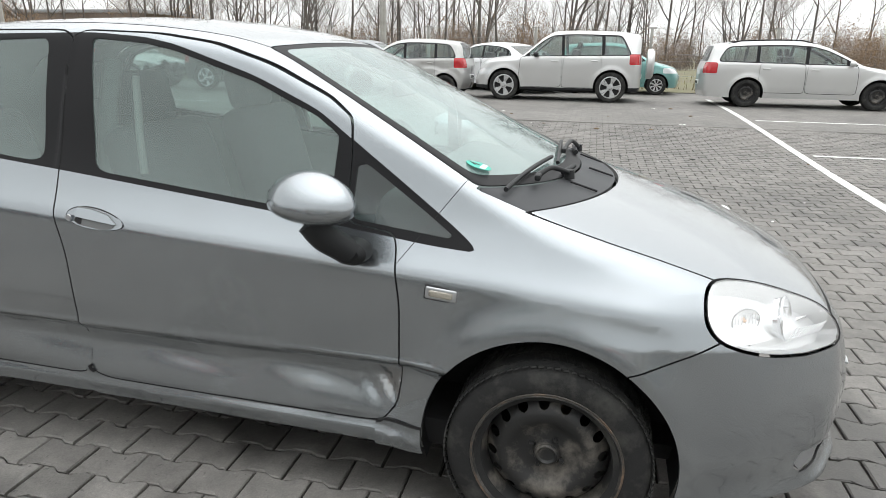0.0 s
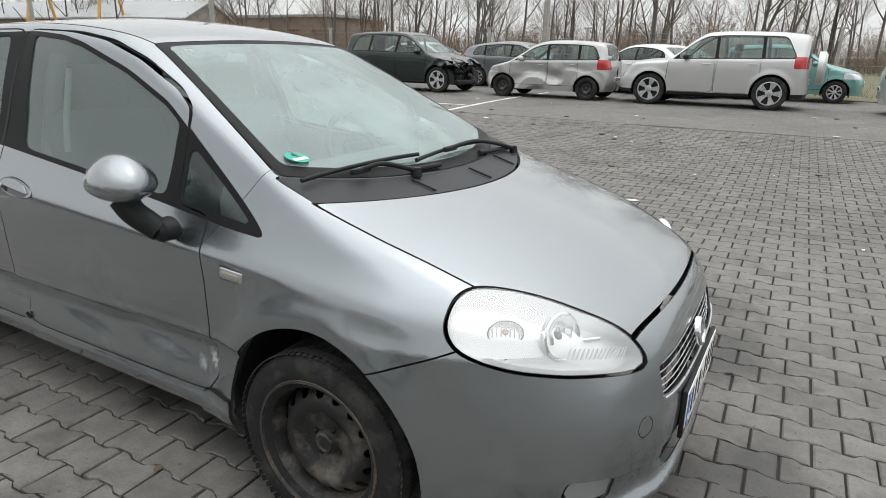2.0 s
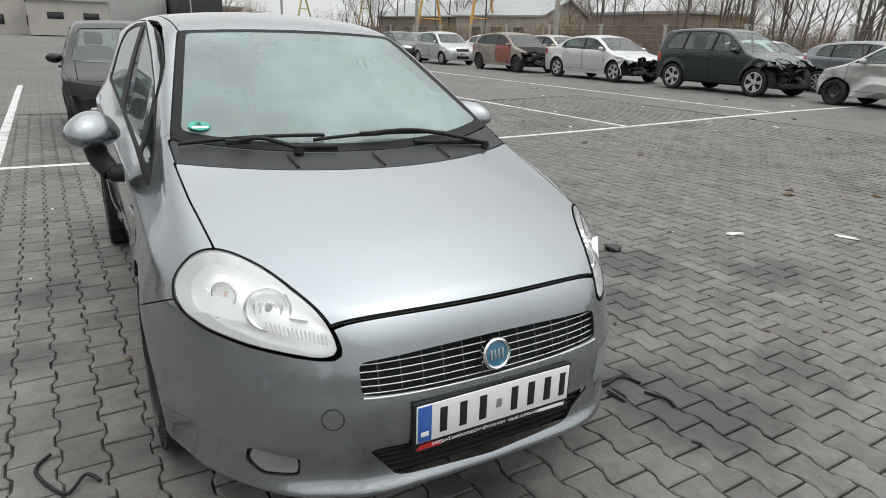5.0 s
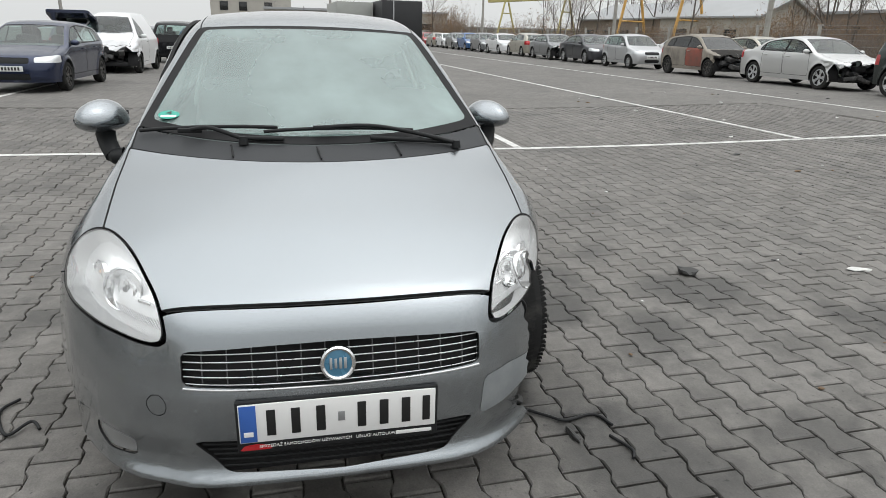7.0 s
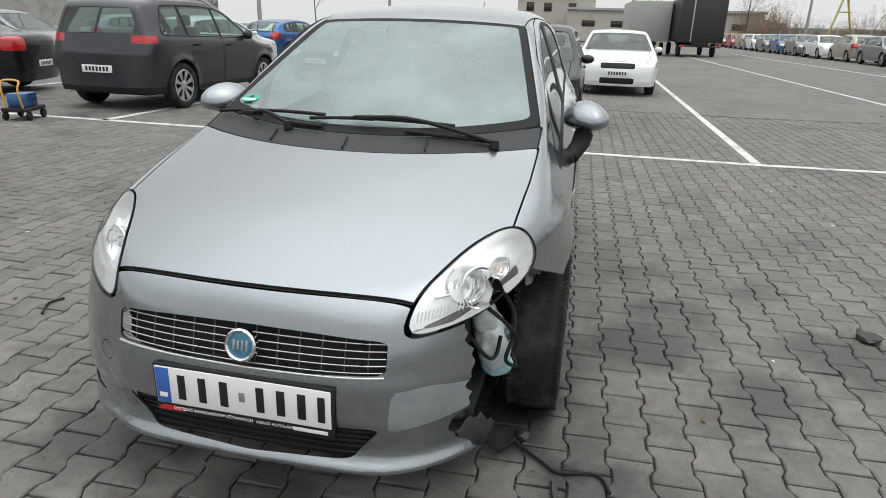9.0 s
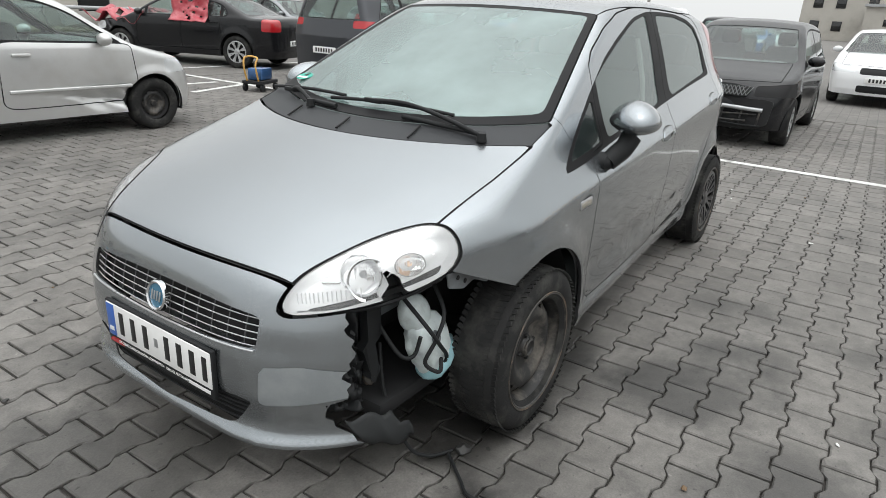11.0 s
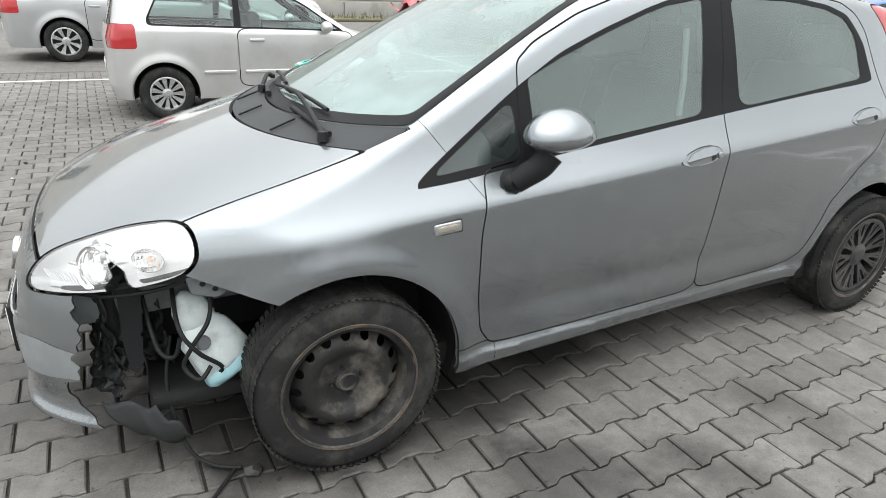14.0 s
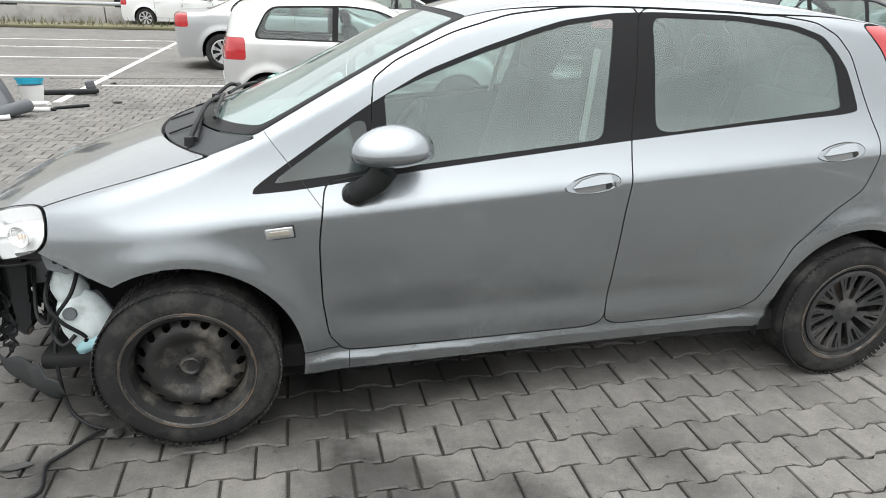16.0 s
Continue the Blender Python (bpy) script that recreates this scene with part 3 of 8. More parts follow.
off_flare = curve((-2.1, 0.0), (1.25, 0.0), (1.4, 0.018), (1.5, 0.04), (1.65, 0.06), (1.78, 0.057), (1.9, 0.028), (2.0, 0.004), (2.3, 0.0))


def body_field(p):
    x, a, z = p[:, 0], np.abs(p[:, 1]), p[:, 2]
    top = z - (roof_line(x) - 0.13 * a * a - 0.05 * np.maximum(a - 0.45, 0)**2)
    w = side_line(z - (0.858 - 0.072 * x))
    ease = np.interp(z, [0.35, 0.5, 0.7], [0.55, 0.68, 1.0])
    w = w - front_taper(x) * ease - 0.09 * np.clip((-1.2 - x) / 0.55, 0, 2)**2
    w = w - np.where(p[:, 1] > 0, near_lean(x), -off_flare(x) * np.interp(z, [0.15, 0.25, 0.66, 0.84], [0.8, 1, 1, 0]))
    for cx in (AX, -AX):
        r = np.hypot(x - cx, z - 0.3)
        w = w + 0.026 * np.exp(-((r - 0.355) / 0.075)**2) * np.interp(z, [0.15, 0.3], [0.3, 1])
    # soft hollow low on the doors
    w = w - 0.010 * np.exp(-((z - 0.43) / 0.055)**2) * np.interp(np.abs(x), [0.55, 0.85], [1, 0])
    # rounded sill standing out under the doors
    w = w + 0.016 * np.interp(z, [0.272, 0.30], [1, 0]) * np.interp(np.abs(x), [0.86, 0.97], [1, 0])
    side = (a - w) * 0.95
    fuller = np.where(p[:, 1] < 0, 0.064, 0.0) * np.interp(a, [0.46, 0.64], [0, 1]) * np.interp(z, [0.66, 0.78], [1.0, 0.35])
    front = x - (nose_line(z) + nose_plan(a - fuller))
    back = (tail_line(z) + 0.05 * (a / 0.5)**2 + 0.25 * np.maximum(a - 0.6, 0)) - x
    f = smax(top, side, 0.045)
    f = smax(f, front, 0.05)
    return smax(f, back * 0.9, 0.08)


def at_side(poly, low=0.25, off=None):
    """Within an outline on the flanks; off: the outline on the off side, where it differs."""
    if off is None:
        return lambda p: np.where(np.abs(p[:, 1]) > low, inside(poly, p[:, 0], p[:, 2]), -1.0)
    return lambda p: np.where(np.abs(p[:, 1]) > low, np.where(p[:, 1] > 0, inside(poly, p[:, 0], p[:, 2]), inside(off, p[:, 0], p[:, 2])), -1.0)


lamp_in = curve((1.5, 0.8), (1.6, 0.70), (1.66, 0.645), (1.72, 0.597), (1.8, 0.547), (1.9, 0.497), (2.0, 0.45), (2.06, 0.43), (2.2, 0.40))
lamp_low = curve((1.5, 0.75), (1.62, 0.705), (1.68, 0.678), (1.75, 0.652), (1.85, 0.627), (1.95, 0.608), (2.05, 0.597), (2.2, 0.59))


def lamp_field(p):
    x, a, z = p[:, 0], np.abs(p[:, 1]), p[:, 2]
    return smin(smin((a - lamp_in(x)) * 0.9, z - lamp_low(x), 0.035), (x - 1.632) * 0.9, 0.06)


def bonnet_field(p):
    x, a, z = p[:, 0], np.abs(p[:, 1]), p[:, 2]
    seam = np.interp(x, [1.1, 1.155, 1.4, 1.66, 2.2], [0.685, 0.672, 0.668, 0.652, 0.652])
    seam = np.minimum(seam, lamp_in(x) + 0.025)
    return np.minimum(np.minimum(x - (1.40 - 0.53 * a * a), (seam - a) * 1.9), np.minimum((2.047 - 0.16 * a * a) - x, z - 0.6))


def screen_field(p):
    x, a, z = p[:, 0], np.abs(p[:, 1]), p[:, 2]
    edge = np.interp(x, [0.2, 0.34, 1.0, 1.2], [0.475, 0.505, 0.655, 0.69])
    f = smin((edge - a) * 0.97, (x - (0.365 - 0.17 * a * a)) * 1.1, 0.03)
    return np.where(z > 0.8, smin(f, (1.27 - 0.55 * a * a) - x, 0.03), -1.0)


def glass_field(p):
    x, a = p[:, 0], np.abs(p[:, 1])
    f = screen_field(p) - 0.035
    return smin(f, (1.215 - 0.55 * a * a) - x, 0.04)


def cowl_field(p):
    x, a, z = p[:, 0], np.abs(p[:, 1]), p[:, 2]
    return np.where(z > 0.85, np.minimum(np.minimum((1.40 - 0.53 * a * a) - x, x - (1.262 - 0.55 * a * a)), 0.668 - a), -1.0)


dlo_low = [(-0.7, 1.038), (-0.2, 0.989), (0.5, 0.915), (0.9, 0.865)]
dlo = rounded([(1.06, 0.853), (0.665, 1.11), (0.475, 1.213), (0.285, 1.284), (0.08, 1.35), (-0.02, 1.377), (-0.2, 1.402), (-0.36, 1.409), (-0.68, 1.405), (-0.91, 1.379), (-1.03, 1.343), (-1.09, 1.28),
               (-1.13, 1.225), (-1.16, 1.14), (-1.175, 1.078), *dlo_low], 5, 0.22)
dlo_off = rounded([(1.06, 0.853), (0.665, 1.12), (0.54, 1.208), (0.335, 1.297), (0.06, 1.382), (-0.05, 1.402), (-0.26, 1.416), (-0.68, 1.408), (-0.91, 1.379), (-1.03, 1.343), (-1.13, 1.225),
                   (-1.175, 1.078), *dlo_low], 5, 0.22)
quarter_glass = rounded([(0.985, 0.882), (0.70, 1.067), (0.672, 1.06), (0.668, 0.918)], 5, 0.1)
front_glass = rounded([(0.60, 0.922), (0.612, 1.138), (0.475, 1.197), (0.285, 1.267), (0.08, 1.334), (-0.02, 1.361), (-0.195, 1.388), (-0.138, 0.998)], 5, 0.07)
front_glass_off = rounded([(0.60, 0.922), (0.612, 1.14), (0.536, 1.192), (0.332, 1.281), (0.06, 1.365), (-0.05, 1.386), (-0.255, 1.401), (-0.185, 1.004)], 5, 0.07)
rear_back = [(-0.68, 1.389), (-0.90, 1.364), (-1.01, 1.33), (-1.07, 1.268), (-1.088, 1.2), (-1.102, 1.092)]
rear_glass = rounded([(-0.338, 1.012), (-0.34, 1.394), *rear_back], 5, 0.10)
rear_glass_off = rounded([(-0.375, 1.018), (-0.42, 1.399), *rear_back], 5, 0.10)
door_head = [(-0.02, 1.415), (0.184, 1.388), (0.38, 1.33), (0.57, 1.243), (0.645, 1.188), (0.655, 1.08), (0.655, 0.91)]
door_fore = [(0.81, 0.888), (0.835, 0.7), (0.832, 0.5), (0.815, 0.37), (0.765, 0.302), (0.3, 0.302)]
rear_edge = [(-0.70, 0.302), (-0.80, 0.32), (-0.845, 0.36), (-0.888, 0.45), (-0.95, 0.585), (-1.085, 0.715), (-1.205, 0.80), (-1.235, 0.9), (-1.25, 0.99), (-1.21, 1.11), (-1.145, 1.28),
             (-1.09, 1.345), (-1.0, 1.39), (-0.74, 1.42)]
# the seam between the doors leans differently on the two flanks
seam_near = [(-0.20, 0.302), (-0.205, 0.55), (-0.215, 0.75), (-0.243, 1.0), (-0.27, 1.2), (-0.29, 1.428)]
seam_off = [(-0.28, 0.302), (-0.268, 0.55), (-0.265, 0.75), (-0.315, 1.0), (-0.325, 1.2), (-0.33, 1.424)]
front_door_line, front_door_off = (rounded([*door_fore, *q, *door_head], 5, 0.2) for q in (seam_near, seam_off))
rear_door_line, rear_door_off = (rounded([q[0], *rear_edge, *q[::-1][:-1]], 5, 0.2) for q in (seam_near, seam_off))
grille_line = rounded([(-0.395, 0.503), (-0.2, 0.492), (0, 0.488), (0.2, 0.492), (0.395, 0.503), (0.395, 0.59), (0.2, 0.598), (0, 0.601), (-0.2, 0.598), (-0.395, 0.59)], 6, 0.16)
intake_line = rounded([(-0.385, 0.345), (-0.30, 0.238), (0, 0.226), (0.30, 0.238), (0.385, 0.345), (0, 0.335)], 6, 0.12)
fog_line = rounded([(-0.655, 0.335), (-0.545, 0.318), (-0.545, 0.262), (-0.63, 0.258), (-0.66, 0.29)], 6, 0.18)
# jagged edge where the bumper has been torn off (x against z)
torn = curve((0.12, 1.90), (0.19, 1.905), (0.215, 1.93), (0.245, 1.955), (0.30, 1.995), (0.335, 2.005), (0.36, 1.965), (0.40, 1.958), (0.43, 1.97), (0.47, 1.95), (0.52, 1.94), (0.56, 1.952), (0.60, 1.94), (0.75, 1.94))


scuff_line = rounded([(0.40, 0.335), (0.41, 0.455), (0.50, 0.465), (0.62, 0.44), (0.62, 0.37), (0.52, 0.35)], 5, 0.15)
tail_lamp_line = rounded([(-1.205, 1.385), (-1.34, 1.385), (-1.52, 1.2), (-1.60, 1.05), (-1.50, 1.02), (-1.38, 1.10), (-1.29, 1.29)], 5, 0.2)


def arch_field(p):
    x, a, z = p[:, 0], np.abs(p[:, 1]), p[:, 2]
    f = np.maximum(0.352 - np.hypot((x - AX) * 0.985, z - 0.30), 0.342 - np.hypot(x + AX, z - 0.30))
    return np.where(a > 0.45, f, -1.0)


def hem_field(p):
    x = p[:, 0]
    low = np.interp(x, [-1.9, -1.6, -1.5, -0.95, 0.93, 0.98, 1.5, 1.75, 2.0, 2.2], [0.27, 0.24, 0.24, 0.235, 0.235, 0.22, 0.235, 0.215, 0.207, 0.203])
    return p[:, 2] - low


def bent(p):
    """Crash damage to the off-side skin: pushed-in lower doors with long creases, and the window frame sprung outwards."""
    q = p.copy()
    x, y, z = p[:, 0], p[:, 1], p[:, 2]
    r = (y < -0.3) & (x < 1.3) & (x > -1.5)
    win = np.interp(x, [-1.3, -0.6, 0.7, 0.8, 0.95, 1.05], [0, 0.5, 1, 1, 0.55, 0])
    drop = 0.508 + 0.012 * x - z
    deep = np.interp(drop, [-0.02, 0.0, 0.006, 0.03, 0.075, 0.20], [0, 0.0, 0.010, 0.040, 0.046, 0.014])
    lip = 0.006 * np.exp(-((drop + 0.004) / 0.012)**2)
    crush = 0.012 * np.exp(-(((x - 0.77) / 0.06)**2 + ((z - 0.43) / 0.05)**2)) * (1 + 0.5 * np.sin(x * 90 + z * 60))
    wave = 0.003 * np.sin(x * 13 + z * 30) * np.exp(-((z - 0.42) / 0.07)**2)
    behind = 0.010 * np.interp(x, [-0.9, -0.30, -0.2751, -0.2750], [0, 1, 1, 0]) * np.interp(z, [0.3, 0.36, 0.52, 0.60], [0.6, 1, 1, 0])
    q[:, 1] += np.where(r, win * (deep - lip + wave) + crush + behind, 0)
    # upper door frame stands off
    frame_out = np.interp(z, [0.95, 1.15, 1.42], [0, 0.010, 0.034]) * np.interp(x, [-0.3, 0.0, 0.5, 0.9], [0.15, 1, 1, 0])
    q[:, 1] -= np.where((y < -0.3) & (x < 0.9) & (x > -0.33), frame_out, 0)
    return q


car = thing("car", "damaged metallic grey five-door hatchback with torn front bumper", "car")
skin = Shell(body_field, (-1.98, -0.92, 0.12), (2.24, 0.92, 1.54), CAR_GRID)
P = [q for q in skin.polys]
P, _ = skin.cut(P, hem_field)
_, P = skin.cut(P, arch_field)
lamps, P = skin.cut(P, lamp_field, 0.0042)
bonnet, P = skin.cut(P, bonnet_field, 0.006)
screen, P = skin.cut(P, screen_field, 0.003)
glass, frit = skin.cut(screen, glass_field)
cowl, P = skin.cut(P, cowl_field, 0.002)
bumper, P = skin.cut(P, lambda p: np.where(p[:, 0] > 1.38, np.maximum(0.598 + (p[:, 0] - 1.472) * 0.41 - p[:, 2], np.minimum(p[:, 0] - 1.9, 0.58 - np.abs(p[:, 1]))), -1.0), 0.0025)
grille_hole, bumper = skin.cut(bumper, lambda p: np.where(p[:, 0] > 1.9, inside(grille_line, p[:, 1], p[:, 2]), -1.0))
intake_hole, bumper = skin.cut(bumper, lambda p: np.where(p[:, 0] > 1.9, inside(intake_line, p[:, 1], p[:, 2]), -1.0))
fog_blank, bumper = skin.cut(bumper, lambda p: np.where((p[:, 0] > 1.6) & (p[:, 1] < 0), inside(fog_line, p[:, 1], p[:, 2]), -1.0), 0.003)
tow, bumper = skin.cut(bumper, lambda p: np.where((p[:, 0] > 1.6) & (p[:, 1] < 0), 0.030 - np.hypot((p[:, 1] + 0.467) * 1.15, p[:, 2] - 0.441), -1.0), 0.0012)
_, bumper = skin.cut(bumper, lambda p: np.where(p[:, 1] > 0.35, torn(p[:, 2]) + 0.006 * np.sin(p[:, 2] * 150) - p[:, 0], -1.0))
doors = {}
scuffed, bumper = skin.cut(bumper, lambda p: np.where((p[:, 1] > 0.3) & (p[:, 0] > 1.8), np.minimum(inside(scuff_line, p[:, 1], p[:, 2]), 1.0), -1.0))
roof, P = skin.cut(P, lambda p: np.where((p[:, 2] > 1.15) & (p[:, 0] > -1.62), np.minimum(np.interp(p[:, 0], [-1.5, -0.8, 0.3, 0.45], [0.485, 0.515, 0.50, 0.485]) - np.abs(p[:, 1]), 0.45 - p[:, 0]), -1.0), 0.003)
tail, P = skin.cut(P, at_side(tail_lamp_line, 0.3), 0.003)
for key, line, off in (("front_door", front_door_line, front_door_off), ("rear_door", rear_door_line, rear_door_off)):
    doors[key], P = skin.cut(P, at_side(line, 0.4, off), 0.0025)
fender, P = skin.cut(P, lambda p: np.where((p[:, 0] > 0.5), np.minimum(p[:, 0] - 0.75 - 0.0 * p[:, 2], p[:, 0] - (0.985 + (p[:, 2] - 1.028) * 0.765)), -1.0) * np.where(p[:, 2] > 0.315, 1, -1), 0.0012)
fender_dlo, fender = skin.cut(fender, at_side(dlo, 0.25, dlo_off))
body_dlo, P = skin.cut(P, at_side(dlo, 0.25, dlo_off))
sill, P = skin.cut(P, lambda p: np.where((np.abs(p[:, 0]) < 0.98) & (np.abs(p[:, 1]) > 0.5), 0.30 - p[:, 2], -1.0))

put("body_shell", skin.mesh(P, "body_shell", PAINT), car)
put("roof", skin.mesh(roof, "roof", PAINT, 0.008), car)
# inner copy of the skin, added to keep light out of the panel gaps
put("inner_liner", skin.mesh(P + roof + fender + sill + bonnet + cowl + tail, "inner_liner", LINER, 0.0, offset=-0.024), car)
put("scuffed_bumper_skin", skin.mesh(scuffed, "scuffed_bumper_skin", SCUFF, 0.0, offset=0.001), car, "scraped plastic bumper skin")
put("bonnet", skin.mesh(bonnet, "bonnet", PAINT, 0.016), car)
put("front_bumper", skin.mesh(bumper, "front_bumper", PAINT, 0.006), car, "grey bumper cover torn off at one end")
put("windscreen", skin.mesh(glass, "windscreen", WSGLASS, 0.0), car, "misted windscreen")
put("windscreen_border", skin.mesh(frit, "windscreen_border", TRIM, 0.004), car)
put("cowl_panel", skin.mesh(cowl, "cowl_panel", COWL, 0.01, offset=-0.004), car, "dark plastic scuttle panel")
put("tow_eye_cover", skin.mesh(tow, "tow_eye_cover", PAINT, 0.004), car)
put("fog_lamp_blank", skin.mesh(fog_blank, "fog_lamp_blank", SILVER, 0.01, offset=-0.006), car)


def sided(polys, sgn):
    v = skin.v
    return [q for q in polys if v[q[0]][1] * sgn > 0]


for sgn, side in ((1, "near"), (-1, "off")):
    bend = bent if sgn < 0 else None
    put("fender", skin.mesh(sided(fender, sgn), "fender", PAINT if sgn > 0 else SCRAPED, bend=bend), car)
    put("tail_lamp", skin.mesh(sided(tail, sgn), "tail_lamp", RED), car, "red tail lamp lens")
    q_in, trim = skin.cut(sided(fender_dlo, sgn) + sided(body_dlo, sgn), at_side(quarter_glass))
    put("pillar_trim", skin.mesh([q for q in trim if skin.v[q[0]][0] > 0.3], "pillar_trim", TRIM, bend=bend), car)
    put("rear_pillar_trim", skin.mesh([q for q in trim if skin.v[q[0]][0] <= 0.3], "rear_pillar_trim", TRIM, bend=bend), car)
    put("quarter_pane", skin.mesh(q_in, "quarter_pane", CLEARGLASS, 0.0, bend, -0.004), car)
    put("sill", skin.mesh(sided(sill, sgn), "sill", PAINT), car)
    for key, glass_line, off_line in (("front_door", front_glass, front_glass_off), ("rear_door", rear_glass, rear_glass_off)):
        dl, d = skin.cut(sided(doors[key], sgn), at_side(dlo, 0.25, dlo_off))
        pane, dl = skin.cut(dl, at_side(glass_line, 0.25, off_line))
        lab = "dented and scraped door skin" if sgn < 0 else ""
        ob = put(key, skin.mesh(d, key, PAINT if sgn > 0 else SCRAPED, 0.014, bend), car, lab)
        if d:
            # the same added light block behind the door skin
            put("door_liner", skin.mesh(d, "door_liner", LINER, 0.0, bend, -0.03), ob)
        put("window_trim", skin.mesh(dl, "window_trim", TRIM, 0.010, bend), ob)
        put("window_pane", skin.mesh(pane, "window_pane", SIDEGLASS, 0.0, bend, -0.004), ob)

for sx in (1, -1):
    for sgn in (1, -1):
        steer = STEER if sx > 0 else 0.0
        at = pose(sx * AX + (0.008 if sx > 0 else -0.006), 0.675 if sgn > 0 > sx else sgn * 0.737, HUB, 0, 0, steer + (180 if sgn < 0 else 0)) @ pose(0, 0, 0, 0, 37 * sx + 20 * sgn, 0) @ Matrix.Diagonal((0.955, 1, 0.955, 1))
        wheel(car, at, sx < 0, "dusty tyre on a black steel rim" if sx > 0 else "dusty tyre with black spoked wheel cover")

# the panes let the daylight into the cabin
for ob in car.children_recursive:
    if ob.name.split(".")[0] in ("window_pane", "quarter_pane", "windscreen"):
        ob.visible_shadow = False


def text_mesh(body, size, name, material, depth=0.0006):
    """Flat lettering in the built-in font, in the xy plane, centred."""
    cu = bpy.data.curves.new(name, "FONT")
    cu.body, cu.size, cu.extrude, cu.align_x, cu.align_y = body, size, depth, "CENTER", "CENTER"
    tmp = bpy.data.objects.new(name, cu)
    me = bpy.data.meshes.new_from_object(tmp)
    bpy.data.objects.remove(tmp)
    bpy.data.curves.remove(cu)
    me.name = name
    me.materials.clear()
    me.materials.append(material)
    return me


def blob(name, material, centre, radii, n=3, squash=None, seed=0.0, rough=0.0):
    """A rounded lump, shaped by squash(v)."""
    bm = bmesh.new()
    bmesh.ops.create_icosphere(bm, subdivisions=n, radius=1.0)
    for v in bm.verts:
        c = v.co.copy()
        if squash:
            c = Vector(squash(c))
        if rough:
            c *= 1 + rough * noise.noise(c * 2.5 + Vector((seed, seed, 0)))
        v.co = Vector(centre) + Vector((c.x * radii[0], c.y * radii[1], c.z * radii[2]))
    return bm_mesh(bm, name, material, 180)


# ---- headlamps ----
AMBERBULB = mat("amber_bulb_glass", (0.78, 0.55, 0.40), 0.2, 0, 0.1, 30, 90, coat=0.5)
CUPFLUTE = bm_mesh(box(0.002, 0.003, 0.05, 0.0008), "cup_flute", LAMPCHROME)
LENSRIB = bm_mesh(box(0.003, 0.0035, 0.040, 0.001), "lens_rib", LAMPCHROME)
break_line = np.array([(1.848, 0.715), (1.838, 0.668), (1.862, 0.640), (1.842, 0.59), (1.765, 0.60), (1.782, 0.640), (1.806, 0.652), (1.812, 0.69)])


def nose_x(y, z):
    return float(nose_line(z) + nose_plan(abs(y)))


for sgn in (1, -1):
    mine = sided(lamps, sgn)
    if sgn > 0:
        _, mine = skin.cut(mine, lambda p: inside(break_line, p[:, 0], p[:, 2]))
    lamp = put("headlamp", skin.mesh(mine, "headlamp", LENS, 0.006, offset=0.001), car, "clear-lensed headlamp" + (", cracked and hanging" if sgn > 0 else ""))
    put("lamp_housing", skin.mesh(mine, "lamp_housing", LAMPCHROME, -0.052, offset=-0.055, edge=LAMPCHROME), lamp)
    put("lamp_seal", skin.mesh(sided(lamps, sgn), "lamp_seal", BLACK, 0.02, offset=-0.06), lamp)
    at = pose(1.852, sgn * (0.548 if sgn > 0 else 0.558), 0.683, 0, -12, sgn * 24) @ Matrix.Scale(0.78 if sgn > 0 else 0.82, 4)
    bowl = lathe([(0.010, -0.032), (0.026, -0.030), (0.046, -0.016), (0.060, 0.004), (0.067, 0.022), (0.072, 0.022), (0.072, -0.002), (0.038, -0.038), (0.010, -0.04)], 56, axis="X")
    part("main_reflector", bowl, BOWL, lamp, at=at)
    part("reflector_rim", lathe([(0.067, 0.020), (0.072, 0.027), (0.077, 0.022), (0.074, 0.014)], 56, axis="X"), CHROME, lamp, at=at)
    part("bulb_cap", lathe([(0.0, 0.014), (0.010, 0.012), (0.013, 0.004), (0.013, -0.028)], 20, axis="X"), SILVER, lamp, at=at)
    facets = bmesh.new()
    for k in range(7):
        box(0.0025, 0.012, 0.052 - 0.006 * abs(k - 3), 0.001, pose(-0.010 + 0.0032 * (k - 3)**2, 0.0145 * (k - 3), 0.0, 0, 0, (k - 3) * 13), facets)
    part("reflector_facets", facets, BOWL, lamp, at=at)
    # the indicator's own dished cup, with its amber bulb
    ia = pose(1.745, sgn * (0.622 if sgn > 0 else 0.645), 0.700, 0, -8, sgn * 58) @ Matrix.Diagonal((0.85, 0.98, 0.70, 1))
    part("indicator_reflector", lathe([(0.006, -0.018), (0.02, -0.015), (0.036, -0.002), (0.044, 0.012), (0.048, 0.012), (0.048, 0.0), (0.02, -0.022), (0.006, -0.024)], 40, axis="X"), BOWL, lamp, at=ia)
    put("indicator_bulb", blob("indicator_bulb", AMBERBULB, (0, 0, 0), (0.016, 0.010, 0.012), 3), lamp, "amber bulb", at=ia @ Matrix.Translation((-0.004, 0, 0)))
    for k in range(7):
        put("cup_flute", CUPFLUTE, lamp, at=ia @ pose(0.010, -0.034 + 0.0115 * k, 0.0))
    part("side_light", box(0.010, 0.052, 0.012, 0.004, pose(1.925, sgn * 0.50, 0.668, 0, -14, sgn * 42), seg=3), BOWL, lamp)
    for k in range(15):
        y = 0.452 + 0.0088 * k
        z = 0.618 + 0.0012 * k
        put("lens_rib", LENSRIB, lamp, at=pose(nose_x(y, z + 0.02) - 0.035, sgn * y, z + 0.014, 0, 20, sgn * 35))

